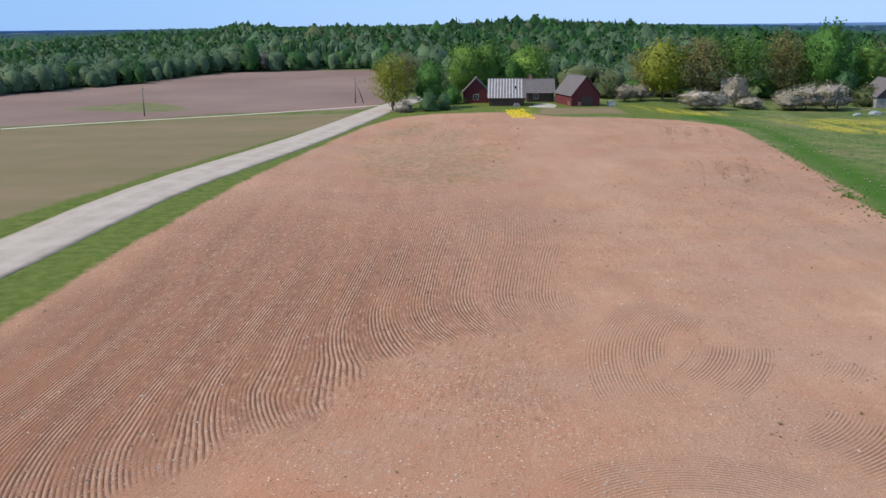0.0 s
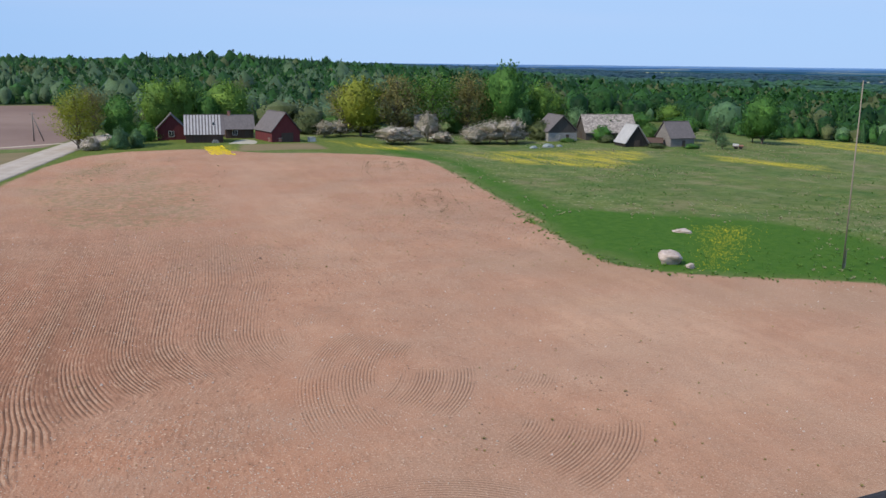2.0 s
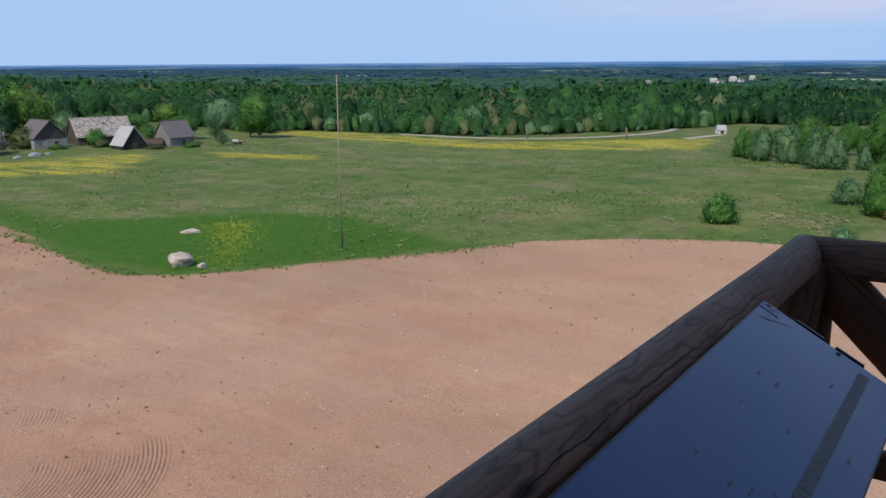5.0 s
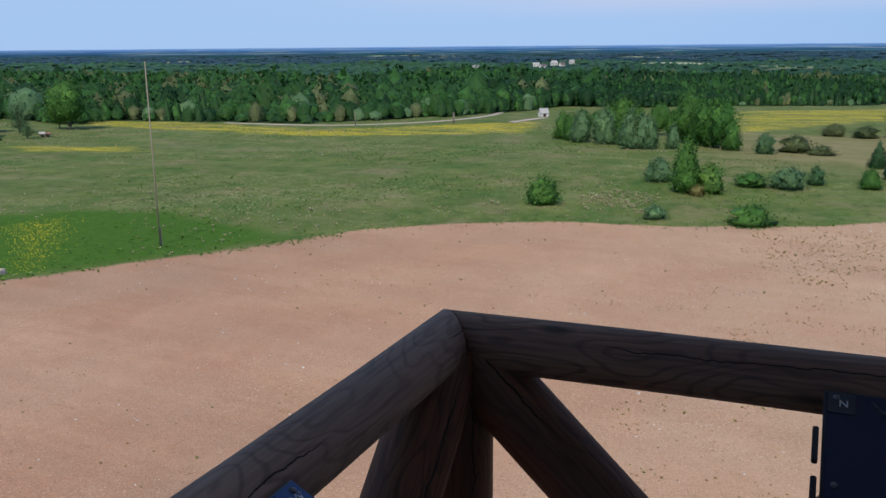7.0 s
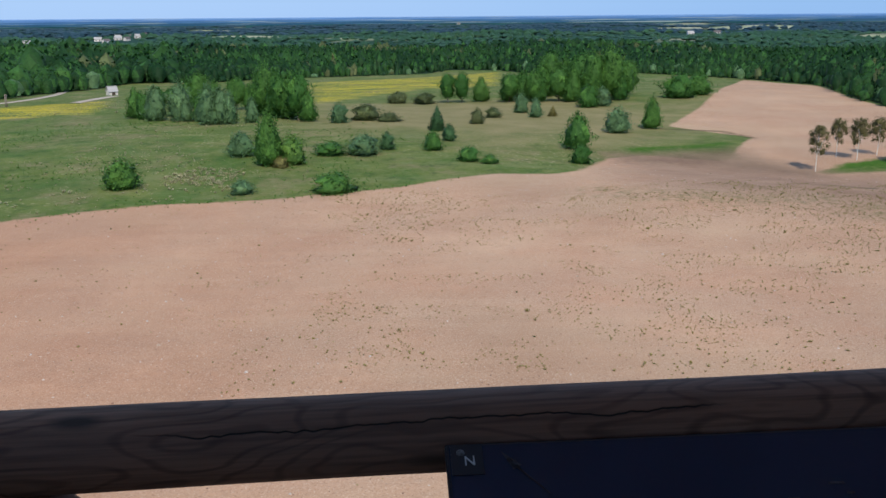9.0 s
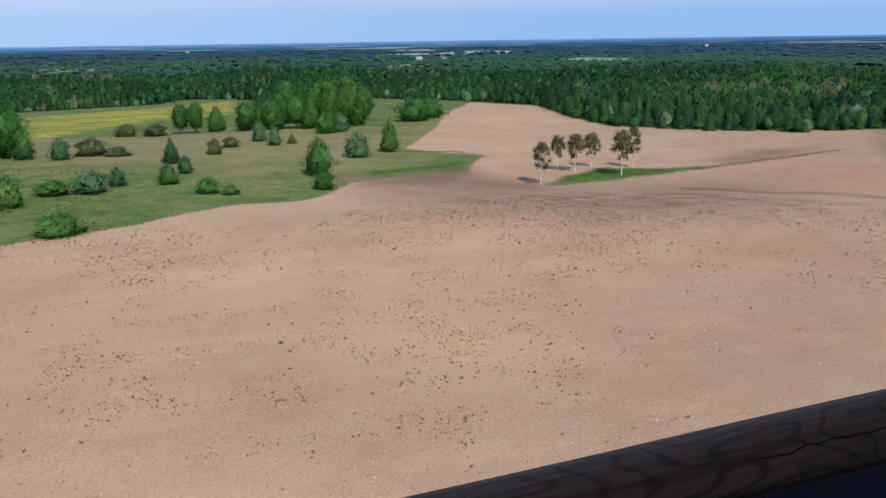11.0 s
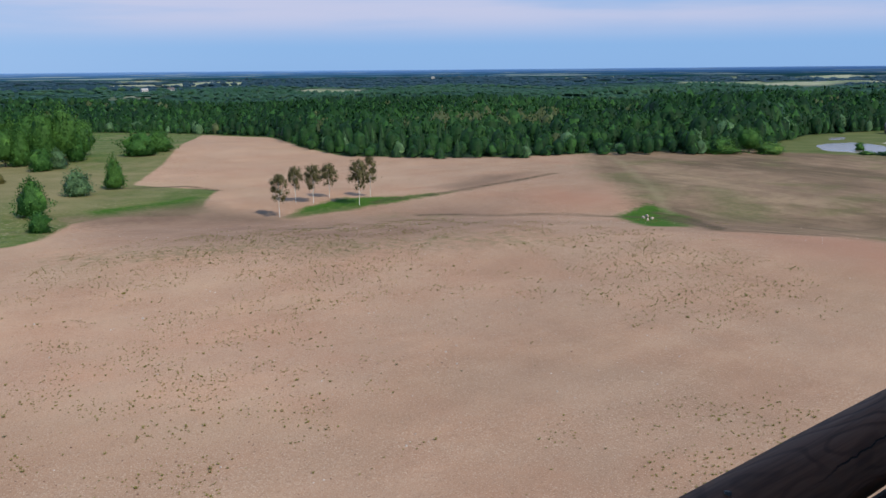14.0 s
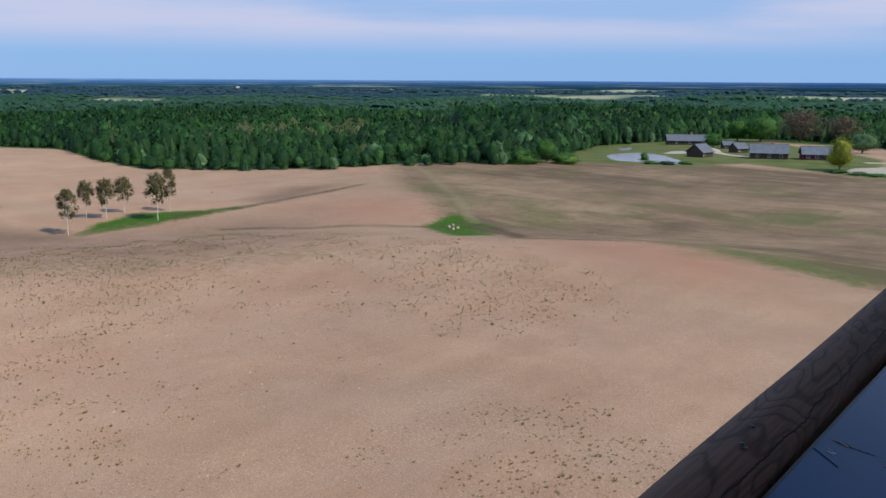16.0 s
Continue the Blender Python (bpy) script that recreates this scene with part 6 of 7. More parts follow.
def gabled(name, x, y, facing, length, depth, eave, ridge, wall, roof, label, category="house", gable_wall=None, stripes=None,
           openings=(), chimney=None, overhang=0.35, skirt=None):
    """A house with its ridge along local x. facing: degrees to which its long front (local -y) turns."""
    t = thing(name, pose(x, y, ground_z(x, y) - 0.1, 0, 0, facing), label, category)
    L, D, w = length / 2, depth / 2, 0.2
    part("wall", new_box(-L, L, -D, -D + w, 0, eave), wall, t)
    part("wall", new_box(-L, L, D - w, D, 0, eave), wall, t)
    for s in (-1, 1):
        bm = bmesh.new()
        a, b = (s * L, s * (L - w))
        ring = [(-D + w, 0), (D - w, 0), (D - w, eave), (0, ridge - 0.1), (-D + w, eave)]
        va = [bm.verts.new((a, q[0], q[1])) for q in ring]
        vb = [bm.verts.new((b, q[0], q[1])) for q in ring]
        bm.faces.new(va)
        bm.faces.new(vb[::-1])
        for i in range(5):
            bm.faces.new((va[i], va[(i + 1) % 5], vb[(i + 1) % 5], vb[i]))
        part("gable", bm, gable_wall or wall, t)
    if skirt:
        for x0, x1, y0, y1 in ((-L - 0.04, L + 0.04, -D - 0.04, -D - 0.003), (-L - 0.04, L + 0.04, D + 0.003, D + 0.04), (-L - 0.04, -L - 0.003, -D, D), (L + 0.003, L + 0.04, -D, D)):
            n = 7
            for i in range(n):
                part("board", new_box(x0, x1, y0, y1, eave * 0.85 * i / n, eave * 0.85 * (i + 0.92) / n), skirt, t, "pale weathered board")
    slope = math.atan2(ridge - eave, D)
    run = D / math.cos(slope) + overhang
    for s in (-1, 1):
        m = Matrix.Translation((0, 0, ridge)) @ Matrix.Rotation(-s * slope, 4, "X")
        m = m if s > 0 else Matrix.Translation((0, 0, ridge)) @ Matrix.Rotation(slope, 4, "X")
        lo, hi = (0, run) if s > 0 else (-run, 0)
        slab = part("roof", new_box(-L - overhang, L + overhang, lo, hi, 0.02, 0.14, m), roof, t)
        if stripes:
            n = int((length + 2 * overhang) / 0.62)
            for i in range(n):
                xx = -L - overhang + (i + 0.1) * 0.62
                part("roof_sheet", new_box(xx, xx + 0.34, lo + 0.03 * (s > 0), hi - 0.03 * (s < 0), 0.142, 0.185, m), stripes, slab)
    bm = new_box(-L - overhang, L + overhang, -0.16, 0.16, ridge + 0.08, ridge + 0.2)
    part("ridge_cap", bm, roof, t)
    for side, u, z, ww, hh, kind in openings:
        m = {"front": pose(u, -D, z), "back": pose(-u, D, z, 0, 0, 180), "left": pose(-L, -u, z, 0, 0, -90), "right": pose(L, u, z, 0, 0, 90)}[side]
        if kind == "door":
            part("door", new_box(-ww / 2, ww / 2, -0.05, 0.05, 0, hh, m), DOOR, t, "dark plank door")
        else:
            fr = part("window", new_box(-ww / 2, ww / 2, -0.03, 0.03, 0, hh, m), GLASS, t)
            bm = bmesh.new()
            for q in ((-ww / 2 - 0.08, -ww / 2, -0.08, hh + 0.08), (ww / 2, ww / 2 + 0.08, -0.08, hh + 0.08), (-ww / 2, ww / 2, -0.08, 0), (-ww / 2, ww / 2, hh, hh + 0.08), (-0.03, 0.03, 0, hh)):
                box(bm, q[0], q[1], -0.06, 0.04, q[2], q[3], m)
            part("window_frame", bm, TRIM, fr, "white window frame")
    if chimney is not None:
        ch = part("chimney", new_box(chimney - 0.3, chimney + 0.3, -0.3, 0.3, ridge - 0.6, ridge + 0.9), BRICK, t)
        part("chimney_cap", new_box(chimney - 0.36, chimney + 0.36, -0.36, 0.36, ridge + 0.9, ridge + 1.0), GREY_ROOF, ch)
    return t


def at(x, y, width, facing):
    return x, y, width, facing


# red farm by the road
x, y, w, a = at(20.7, 181.3, 7.3, -6.5)
gabled("shed", x - 4 * math.sin(radians(a)), y + 4 * math.cos(radians(a)), a, w, 8.0, 1.9, 5.4, BROWN_WALL, METAL_DARK, "low dark shed with a light striped sheet roof", "shed", stripes=METAL_LIGHT,
       openings=[("front", -1.5, 0.1, 1.0, 1.7, "door")])
shed = bpy.data.objects["shed"]
m = Matrix.Translation((0, 0, 5.4)) @ Matrix.Rotation(math.atan2(3.5, 4.0), 4, "X")
win = part("roof_window", new_box(1.5, 2.2, -3.2, -2.2, 0.19, 0.26, m), TRIM, shed, "pale roof window frame")
part("pane", new_box(1.58, 2.12, -3.12, -2.28, 0.262, 0.272, m), GLASS, win)
x, y, w, a = at(15.4, 190.2, 4.9, -4.6)
gabled("farmhouse", x, y + 5, a + 90, 9.0, w * 1.15, 2.5, 5.4, RED_WALL, GREY_ROOF, "dark red farmhouse with a brown roof", openings=[("left", 0, 0.9, 1.0, 1.1, "window"), ("right", 0, 0.9, 1.0, 1.1, "window")])
x, y, w, a = at(35.7, 181.3, 6.8, -11.1)
gabled("barn", x + 0.6, y + 4.5, a + 112, 9.5, w * 0.92, 2.4, 6.1, RED_WALL, GREY_ROOF, "dark red barn with a steep grey roof",
       "barn", openings=[("left", 0.3, 0.1, 2.6, 1.9, "door"), ("right", 0.3, 0.1, 2.6, 1.9, "door")])
bench = thing("bench", pose(34.9, 181.3, ground_z(34.9, 181.3), 0, 0, -18), "low pale plank bench against a red barn", "bench")
part("seat", new_box(-1.5, 1.5, -0.3, 0.3, 0.8, 0.88, bevel=0.01), PALE_BOARD, bench)
part("front_panel", new_box(-1.4, 1.4, -0.26, -0.2, 0.1, 0.795), BRICK, bench, "faded red board front")
for sx in (-1.35, 1.25):
    part("leg", new_box(sx, sx + 0.1, -0.19, 0.25, 0, 0.798), DOOR, bench)
crate = thing("well_box", pose(42.9, 182.3, ground_z(42.9, 182.3), 0, 0, 12), "small whitish well box on a farm lawn", "well")
part("body", new_box(-0.7, 0.7, -0.6, 0.6, 0, 0.9, bevel=0.03), WHITE_WALL, crate)
part("lid", new_box(-0.8, 0.8, -0.7, 0.7, 0.902, 0.98, bevel=0.02), PALE_BOARD, crate, "grey plank lid")
stack = thing("log_pile", pose(22.8, 180.4, ground_z(22.8, 180.4), 0, 0, -6), "small pile of split firewood by a shed", "log pile")
for r in range(3):
    for q in range(6 - r):
        v, f = [], []
        tube(v, f, [(-0.75 + 0.25 * q + 0.125 * r, -0.4, 0.12 + 0.21 * r), (-0.75 + 0.25 * q + 0.125 * r, 0.4, 0.12 + 0.21 * r)], [0.12, 0.115], 8)
        link_mesh("log", mesh_from("log", v, f, PALE_BOARD), stack)
x, y, w, a = at(30.2, 188.1, 5.9, -9.1)
gabled("farmhouse", x - 0.6, y + 7, a + 4, w * 1.0, 6.5, 2.2, 4.9, BROWN_WALL, GREY_ROOF, "long dark farmhouse with a weathered grey roof", openings=[("front", -1.0, 0.9, 0.9, 1.0, "window"), ("front", 1.6, 0.0, 1.0, 2.0, "door")], chimney=-2.0)
x, y, w, a = at(27.7, 196.9, 3.2, -8.0)
gabled("shed", x, y + 3, a, w * 1.1, 4.0, 1.9, 3.2, BROWN_WALL, GREY_ROOF, "small dark lean shed in the farmyard", "shed", openings=[("front", 0, 0.0, 1.0, 1.7, "door")])

# grey farm beyond the meadow
gabled("shed", 74.0, 196.5, -18, 4.8, 5.0, 2.2, 4.9, SMOKE_WALL, PALE_ROOF, "small grey shed with a mossy roof behind apple trees", "shed", openings=[("front", 0, 0.0, 1.0, 1.7, "door")])
x, y, w, a = at(100.5, 177.3, 8.8, -29.4)
gabled("farmhouse", x, y + 3, a + 114, w * 0.95, w * 0.80, w * 0.27, w * 0.66, GREY_WALL, GREY_ROOF, "grey board house with a weathered grey roof", gable_wall=SMOKE_WALL, skirt=PALE_BOARD,
       openings=[("left", -1.2, 0.7, 0.7, 0.8, "window"), ("left", 1.2, 0.0, 0.8, 1.6, "door")])
x, y, w, a = at(111.1, 173.9, 12.6, -32.5)
gabled("barn", x + 2, y + 4.5, a + 17, w * 0.95, w * 0.66, w * 0.15, w * 0.45, SMOKE_WALL, PALE_ROOF, "long old barn with a pale mossy shingle roof", "barn", openings=[("front", 0, 0.0, 2.2, 1.7, "door"), ("left", 0, 0.0, 1.2, 1.7, "door")], gable_wall=SMOKE_WALL)
x, y, w, a = at(109.4, 160.6, 6.5, -34.1)
gabled("shed", x, y + 1.5, a + 118, w * 0.8, w * 0.84, w * 0.14, w * 0.72, BLACK_WALL, METAL_LIGHT, "leaning dark shed with a light weathered roof", "shed", openings=[("left", 0, 0.0, 1.2, 1.5, "door")], overhang=0.2)
x, y, w, a = at(119.4, 157.7, 8.2, -37.0)
gabled("farmhouse", x, y + 2.5, a + 33, w * 0.72, w * 0.75, w * 0.24, w * 0.64, GREY_WALL, GREY_ROOF, "small old house with a steep dark grey roof", gable_wall=GREY_WALL, openings=[("left", 0, 0.6, 0.6, 0.8, "window"), ("front", 0.3, 0, 0.8, 1.4, "door")], overhang=0.25)
x, y, w, a = at(114.3, 159.3, 3.4, -35.6)
gabled("shed", x, y + 1.5, a, w, 2.6, 0.9, 1.7, BROWN_WALL, BROWN_WALL, "low dark timber lean shed", "shed")

# white hut at the end of the lane, trailer parked by the meadow
x, y, w, a = at(219.5, 72.8, 2.2, -71.4)
gabled("hut", x, y + 1.5, a + 25, w, w * 0.8, w * 0.45, w * 0.95, WHITE_WALL, METAL_LIGHT, "small white hut with a pale roof beside a lane", "hut", openings=[("front", 0, 0.0, 0.8, 1.0, "door")], overhang=0.15)
x, y, h, w = 128.5, 149.8, 1.0, 2.8
trailer = thing("farm_trailer", pose(x, y, ground_z(x, y), 0, 0, -35), "small white farm trailer with reddish sides parked on grass", "trailer")
part("bed", new_box(-w * 0.5, w * 0.3, -0.7, 0.7, 0.45, 0.62, bevel=0.02), DOOR, trailer)
part("cargo", new_box(-w * 0.48, -w * 0.05, -0.62, 0.62, 0.622, h * 1.05, bevel=0.04), WHITE_WALL, trailer, "pale covered load")
part("side_board", new_box(-w * 0.02, w * 0.28, -0.66, 0.66, 0.622, h * 0.85, bevel=0.02), BRICK, trailer, "faded red box")
part("drawbar", new_box(w * 0.3, w * 0.55, -0.05, 0.05, 0.45, 0.55), DOOR, trailer)
for wx, wy in ((-w * 0.25, -0.78), (-w * 0.25, 0.78), (w * 0.1, -0.78), (w * 0.1, 0.78)):
    bm = bmesh.new()
    bmesh.ops.create_cone(bm, cap_ends=True, segments=16, radius1=0.30, radius2=0.30, depth=0.16, matrix=Matrix.Translation((wx, wy, 0.30)) @ Matrix.Rotation(math.pi / 2, 4, "X"))
    part("wheel", bm, BLACK_WALL, trailer, "dark rubber wheel")

# holiday farm beside the pond
for (x, y, w, a), turn, length, depth, eave, ridge, wall, label, doors in [
        ((131.9, -265.0, 13.9, -154.2), 8, 1.0, 6.5, 1.9, 4.4, BROWN_WALL, "long dark timber house with a blue-grey roof", 3),
        ((95.1, -195.2, 5.4, -154.9), 58, 0.8, 4.4, 1.7, 4.1, BROWN_WALL, "small dark timber house with a steep blue-grey roof", 1),
        ((111.1, -247.5, 3.0, -156.6), 20, 1.0, 3.2, 1.6, 3.0, BROWN_WALL, "small dark outbuilding with a grey roof", 1),
        ((96.2, -219.9, 3.5, -157.2), 40, 0.9, 3.6, 1.6, 3.4, BROWN_WALL, "small dark timber outbuilding with a blue-grey roof", 1),
        ((81.0, -201.0, 8.5, -159.0), 4, 0.95, 5.6, 1.9, 4.5, BROWN_WALL, "dark timber farmhouse with a wide blue-grey roof", 3),
        ((71.9, -205.0, 6.3, -161.6), 10, 0.95, 5.0, 1.8, 4.0, RED_WALL, "red-brown timber farmhouse with a grey roof", 2)]:
    gabled("farmhouse", x + 2.5 * math.sin(radians(-a)), y + 2.5 * math.cos(radians(a)), a + turn, w * length, depth, eave * 0.8, ridge * 0.74, wall, BLUE_ROOF, label,
           openings=[("front", -w * 0.3 + i * w * 0.3, 0.55, 0.6, 0.7, "window") for i in range(doors)] + [("front", 0.9, 0.0, 0.8, 1.35, "door")], chimney=0.8 if doors == 3 else None)

# pale houses of a far village among the woods
for i, (x, y) in enumerate(VILLAGE):
    for k in range(2 if i < 4 else 1):
        gabled("village_house", x + 22 * k + 5 * i % 9, y - 16 * k, math.degrees(math.atan2(-x, y)) + 20 * (i % 3), 8 - 2 * k, 5, 2.4 + 0.5 * (i % 2), 4.4 + 0.5 * (i % 2), WHITE_WALL, METAL_LIGHT if i % 2 else GREY_ROOF,
               "small far white house among trees", openings=[("front", -2, 0.8, 1.0, 1.2, "window"), ("front", 2, 0.8, 1.0, 1.2, "window")])

# ---------------------------------------------------------------- poles, mast, boulders


def pole(x, y, tall, radius, material, label, category, strut=0.0):
    t = thing({"pole": "utility_pole", "mast": "mast", "post": "post"}[category], pose(x, y, ground_z(x, y) - 0.1), label, category)
    v, f = [], []
    tube(v, f, [(0, 0, 0), (0, 0, tall * 0.5), (0, 0, tall)], [radius * 1.15, radius, radius * 0.75], 10)
    link_mesh("shaft", mesh_from("shaft", v, f, material, True), t)
    if category == "pole":
        part("crossarm", new_box(-0.55, 0.55, -0.05, 0.05, tall - 0.5, tall - 0.4), material, t)
        for s in (-0.45, 0.0, 0.45):
            v, f = [], []
            tube(v, f, [(s, 0, tall - 0.4), (s, 0, tall - 0.3), (s, 0, tall - 0.25)], [0.03, 0.045, 0.02], 8)
            link_mesh("insulator", mesh_from("insulator", v, f, TRIM), t)
    elif category == "mast":
        v, f = [], []
        tube(v, f, [(0.2, 0, 0), (0.2, 0, 1.7)], [radius * 1.1, radius], 8)
        link_mesh("stake", mesh_from("stake", v, f, POLE), t, "dark stake braced against the foot")
    if strut:
        v, f = [], []
        tube(v, f, [(strut, 0, 0), (0.1, 0, tall * 0.85)], [radius, radius * 0.8], 8)
        link_mesh("strut", mesh_from("strut", v, f, material, True), t)
    return t


x, y, h, _ = -54.2, 182.6, 6.1, 0.6
pole(x, y, h, 0.13, POLE, "grey wooden utility pole at a farm track", "pole")
x, y, h, _ = -11.8, 201.4, 6.2, 0.6
pole(x, y, h, 0.14, POLE, "grey wooden utility pole with a slanting strut", "pole", strut=1.9)
x, y, h, _ = 59.6, 55.1, 16.1, 0.3
pole(x, y, h, 0.06, MAST, "tall thin weathered wooden mast in grass", "mast")
for x, y, h, _ in [(171.5, 102.3, 3.1, 0.4), (181.2, 82.5, 2.7, 0.4), (183.1, 83.1, 2.5, 0.4)]:
    pole(x, y, h, 0.09, POLE, "thin grey wooden post beside a lane", "post")


def boulder(x, y, wide, tall, seed, label, sink=0.2):
    rng = np.random.default_rng(seed)
    bm = bmesh.new()
    bmesh.ops.create_icosphere(bm, subdivisions=4, radius=0.5)
    cuts = rng.normal(size=(11, 3))
    cuts /= np.linalg.norm(cuts, axis=1, keepdims=True)
    offs = rng.uniform(0.24, 0.42, 11)
    for vtx in bm.verts:
        p = np.array(vtx.co)
        for c, o in zip(cuts, offs):
            over = p @ c - o
            if over > 0:
                p = p - c * over * 0.9
        n1 = noise.noise((p[0] * 5 + seed, p[1] * 5, p[2] * 5)) * 0.07 + noise.noise((p[0] * 16, p[1] * 16 + seed, p[2] * 16)) * 0.012
        p = p * (1 + n1 * 2)
        vtx.co = (p[0] * wide, p[1] * wide * 0.8, p[2] * tall * 1.3 + tall * (0.5 - sink))
    ob = part("boulder", bm, STONE, None, label, True)
    ob.matrix_world = pose(x, y, ground_z(x, y) - 0.03, 0, 0, seed * 40)
    return tagged(ob, label, "boulder", "boulders in the meadow")


x, y, h, w = 47.0, 62.2, 1.4, 2.4
boulder(x, y, w * 1.15, h * 1.0, 3, "large pale pink granite boulder in grass")
x, y, h, w = 47.4, 60.0, 0.5, 0.9
boulder(x, y, w * 1.15, h, 5, "small pale boulder beside a large one")
x, y, h, w = 56.5, 73.6, 0.5, 2.2
boulder(x, y, w * 1.1, h, 8, "flat pale boulder sunk in grass", 0.3)
for k, (px, py) in enumerate([(74.1, -81.2), (71.6, -79.1), (73.0, -81.5), (74.9, -82.8)]):
    boulder(px, py, 0.55, 0.4, 20 + k, "pale fieldstone heaped on a green strip")
for k, (x, y, h, w) in enumerate([(86.4, 164.1, 0.9, 2.4), (90.4, 165.1, 1.3, 3.6), (93.4, 165.5, 0.8, 1.9)]):
    bm = bmesh.new()
    bmesh.ops.create_icosphere(bm, subdivisions=3, radius=0.5)
    for vtx in bm.verts:
        p = vtx.co
        k2 = 1 + 0.22 * noise.noise((p.x * 4 + k * 7, p.y * 4, p.z * 4))
        vtx.co = (p.x * w * k2 * 0.75, p.y * w * 0.45 * k2, max(0, p.z * 1.4 * h * k2 * 0.9))
    ob = part("covered_heap", bm, SHEET, None, "", True)
    ob.matrix_world = pose(x, y, ground_z(x, y) - 0.02)
    tagged(ob, "heap under a white plastic sheet beside a house", "covered heap", "covered heaps")

# ---------------------------------------------------------------- weeds and stones of the field


def scatter(name, spots, size, material, label, shape, seed):
    """Small tufts or stones, joined into one mesh."""
    rng = np.random.default_rng(seed)
    if shape == "tuft":
        proto = []
        for i in range(7):
            q = i * 0.9 + 0.3
            c, s = math.cos(q), math.sin(q)
            lean = 0.45 + 0.15 * (i % 3)
            proto.append([(0.10 * -s, 0.10 * c, 0), (0.10 * s, -0.10 * c, 0), (c * lean + 0.12 * s, s * lean - 0.12 * c, 0.55 + 0.1 * (i % 2)), (c * lean - 0.12 * s, s * lean + 0.12 * c, 0.62)])
        proto = np.array(proto).reshape(-1, 3)
        quads = np.arange(len(proto)).reshape(-1, 4)
    else:
        proto = np.array([(-.5, 0, 0), (0, -.42, .05), (.5, .05, 0), (.05, .45, 0), (-.22, -.2, .34), (.2, -.15, .38), (.22, .2, .3), (-.15, .22, .33)])
        quads = np.array([(4, 5, 6, 7), (0, 1, 5, 4), (1, 2, 6, 5), (2, 3, 7, 6), (3, 0, 4, 7)])
    n = len(spots)
    q, s = rng.uniform(0, 6.28, n), size * rng.lognormal(0, 0.35, n)
    zz = height(spots[:, 0], spots[:, 1])
    co = np.empty((n, len(proto), 3))
    co[:, :, 0] = (proto[:, 0] * np.cos(q)[:, None] - proto[:, 1] * np.sin(q)[:, None]) * s[:, None] + spots[:, :1]
    co[:, :, 1] = (proto[:, 0] * np.sin(q)[:, None] + proto[:, 1] * np.cos(q)[:, None]) * s[:, None] + spots[:, 1:2]
    co[:, :, 2] = proto[:, 2] * s[:, None] + zz[:, None] - 0.01
    faces = (quads[None] + (np.arange(n) * len(proto))[:, None, None]).reshape(-1, 4)
    me = mesh_from(name, co.reshape(-1, 3), faces, material)
    me.attributes.new("tint", "FLOAT", "POINT").data.foreach_set("value", np.repeat(rng.uniform(0, 0.8, n), len(proto)).astype(np.float32))
    return tagged(link_mesh(name, me), label, name.replace("_", " "), kind="stuff")


def spots_in(count, low, high, near, far, seed, cluster, outline=None, outside=False):
    """Random places between two bearings and distances, thick where the noise is high, within the outline."""
    rng = np.random.default_rng(seed)
    b = np.radians(rng.uniform(low, high, count * 8))
    r = np.sqrt(rng.uniform(near ** 2, far ** 2, count * 8))
    p = np.stack([r * np.sin(b), r * np.cos(b)], 1)
    dense = np.array([noise.noise((q[0] * 0.045, q[1] * 0.045, seed)) + 0.6 * noise.noise((q[0] * 0.3, q[1] * 0.3, seed + 3)) for q in p])
    middle, reach = (low + high) / 2, (high - low) / 2
    rim = np.clip((np.abs(np.degrees(b) - middle) / reach - 0.7) / 0.3, 0, 1)
    keep = dense + rng.normal(size=len(p)) * 0.1 - 0.5 * rim > cluster
    if outline:
        edge = inside(p[:, 0], p[:, 1], outline)
        keep &= edge < -0.8 if outside else edge > 0.6
    return p[keep][:count]


CLOD = plain_material("dry_clod", (0.34, 0.245, 0.18), (0.50, 0.39, 0.31), 2.0, 0.95)
CLOD_DARK = plain_material("moist_clod", (0.17, 0.10, 0.07), (0.26, 0.165, 0.12), 2.0, 0.95)
scatter("field_weeds", spots_in(15000, 74, 152, 26, 108, 3, 0.14, FIELD), 0.076, WEED, "small yellowish weeds scattered over tilled soil", "tuft", 1)
scatter("field_weeds", spots_in(220, 66, 140, 40, 110, 13, 0.20, FIELD), 0.085, WEED_DARK, "dark green weed tufts scattered over tilled soil", "tuft", 5)
scatter("field_weeds", spots_in(2600, -20, 140, 26, 170, 8, 0.05, FIELD), 0.08, WEED, "sparse weed tufts on bare tilled soil", "tuft", 2)
corner = spots_in(2400, 8, 30, 90, 175, 51, -0.05, [(41.5, 146.4), (52.3, 146.1), (47.4, 116.2), (41.4, 93.7), (35.6, 94.6), (35.6, 113.2)])
scatter("field_weeds", corner[np.sin((corner[:, 0] - 0.28 * corner[:, 1]) * 2.2) > -0.2], 0.085, WEED_DARK, "thin green weed patches at the field corner", "tuft", 31)
scatter("field_weeds", spots_in(900, 12, 30, 90, 175, 57, -0.1, FIELD), 0.085, WEED, "yellowish weeds spread along the field corner", "tuft", 33)
scatter("field_weeds", spots_in(700, -15, 12, 90, 190, 53, 0.0, [(-7.0, 131.5), (4.0, 158.1), (18.1, 155.8), (20.3, 130.1), (11.1, 107.0), (-1.6, 106.9)]), 0.10, WEED_DARK, "thin green film of sprouting weeds on soil", "tuft", 32)
scatter("soil_clods", spots_in(6000, -22, 34, 45, 100, 35, 0.08, FIELD), 0.075, CLOD_DARK, "dark crumbs in drifts on tilled soil", "stone", 16)
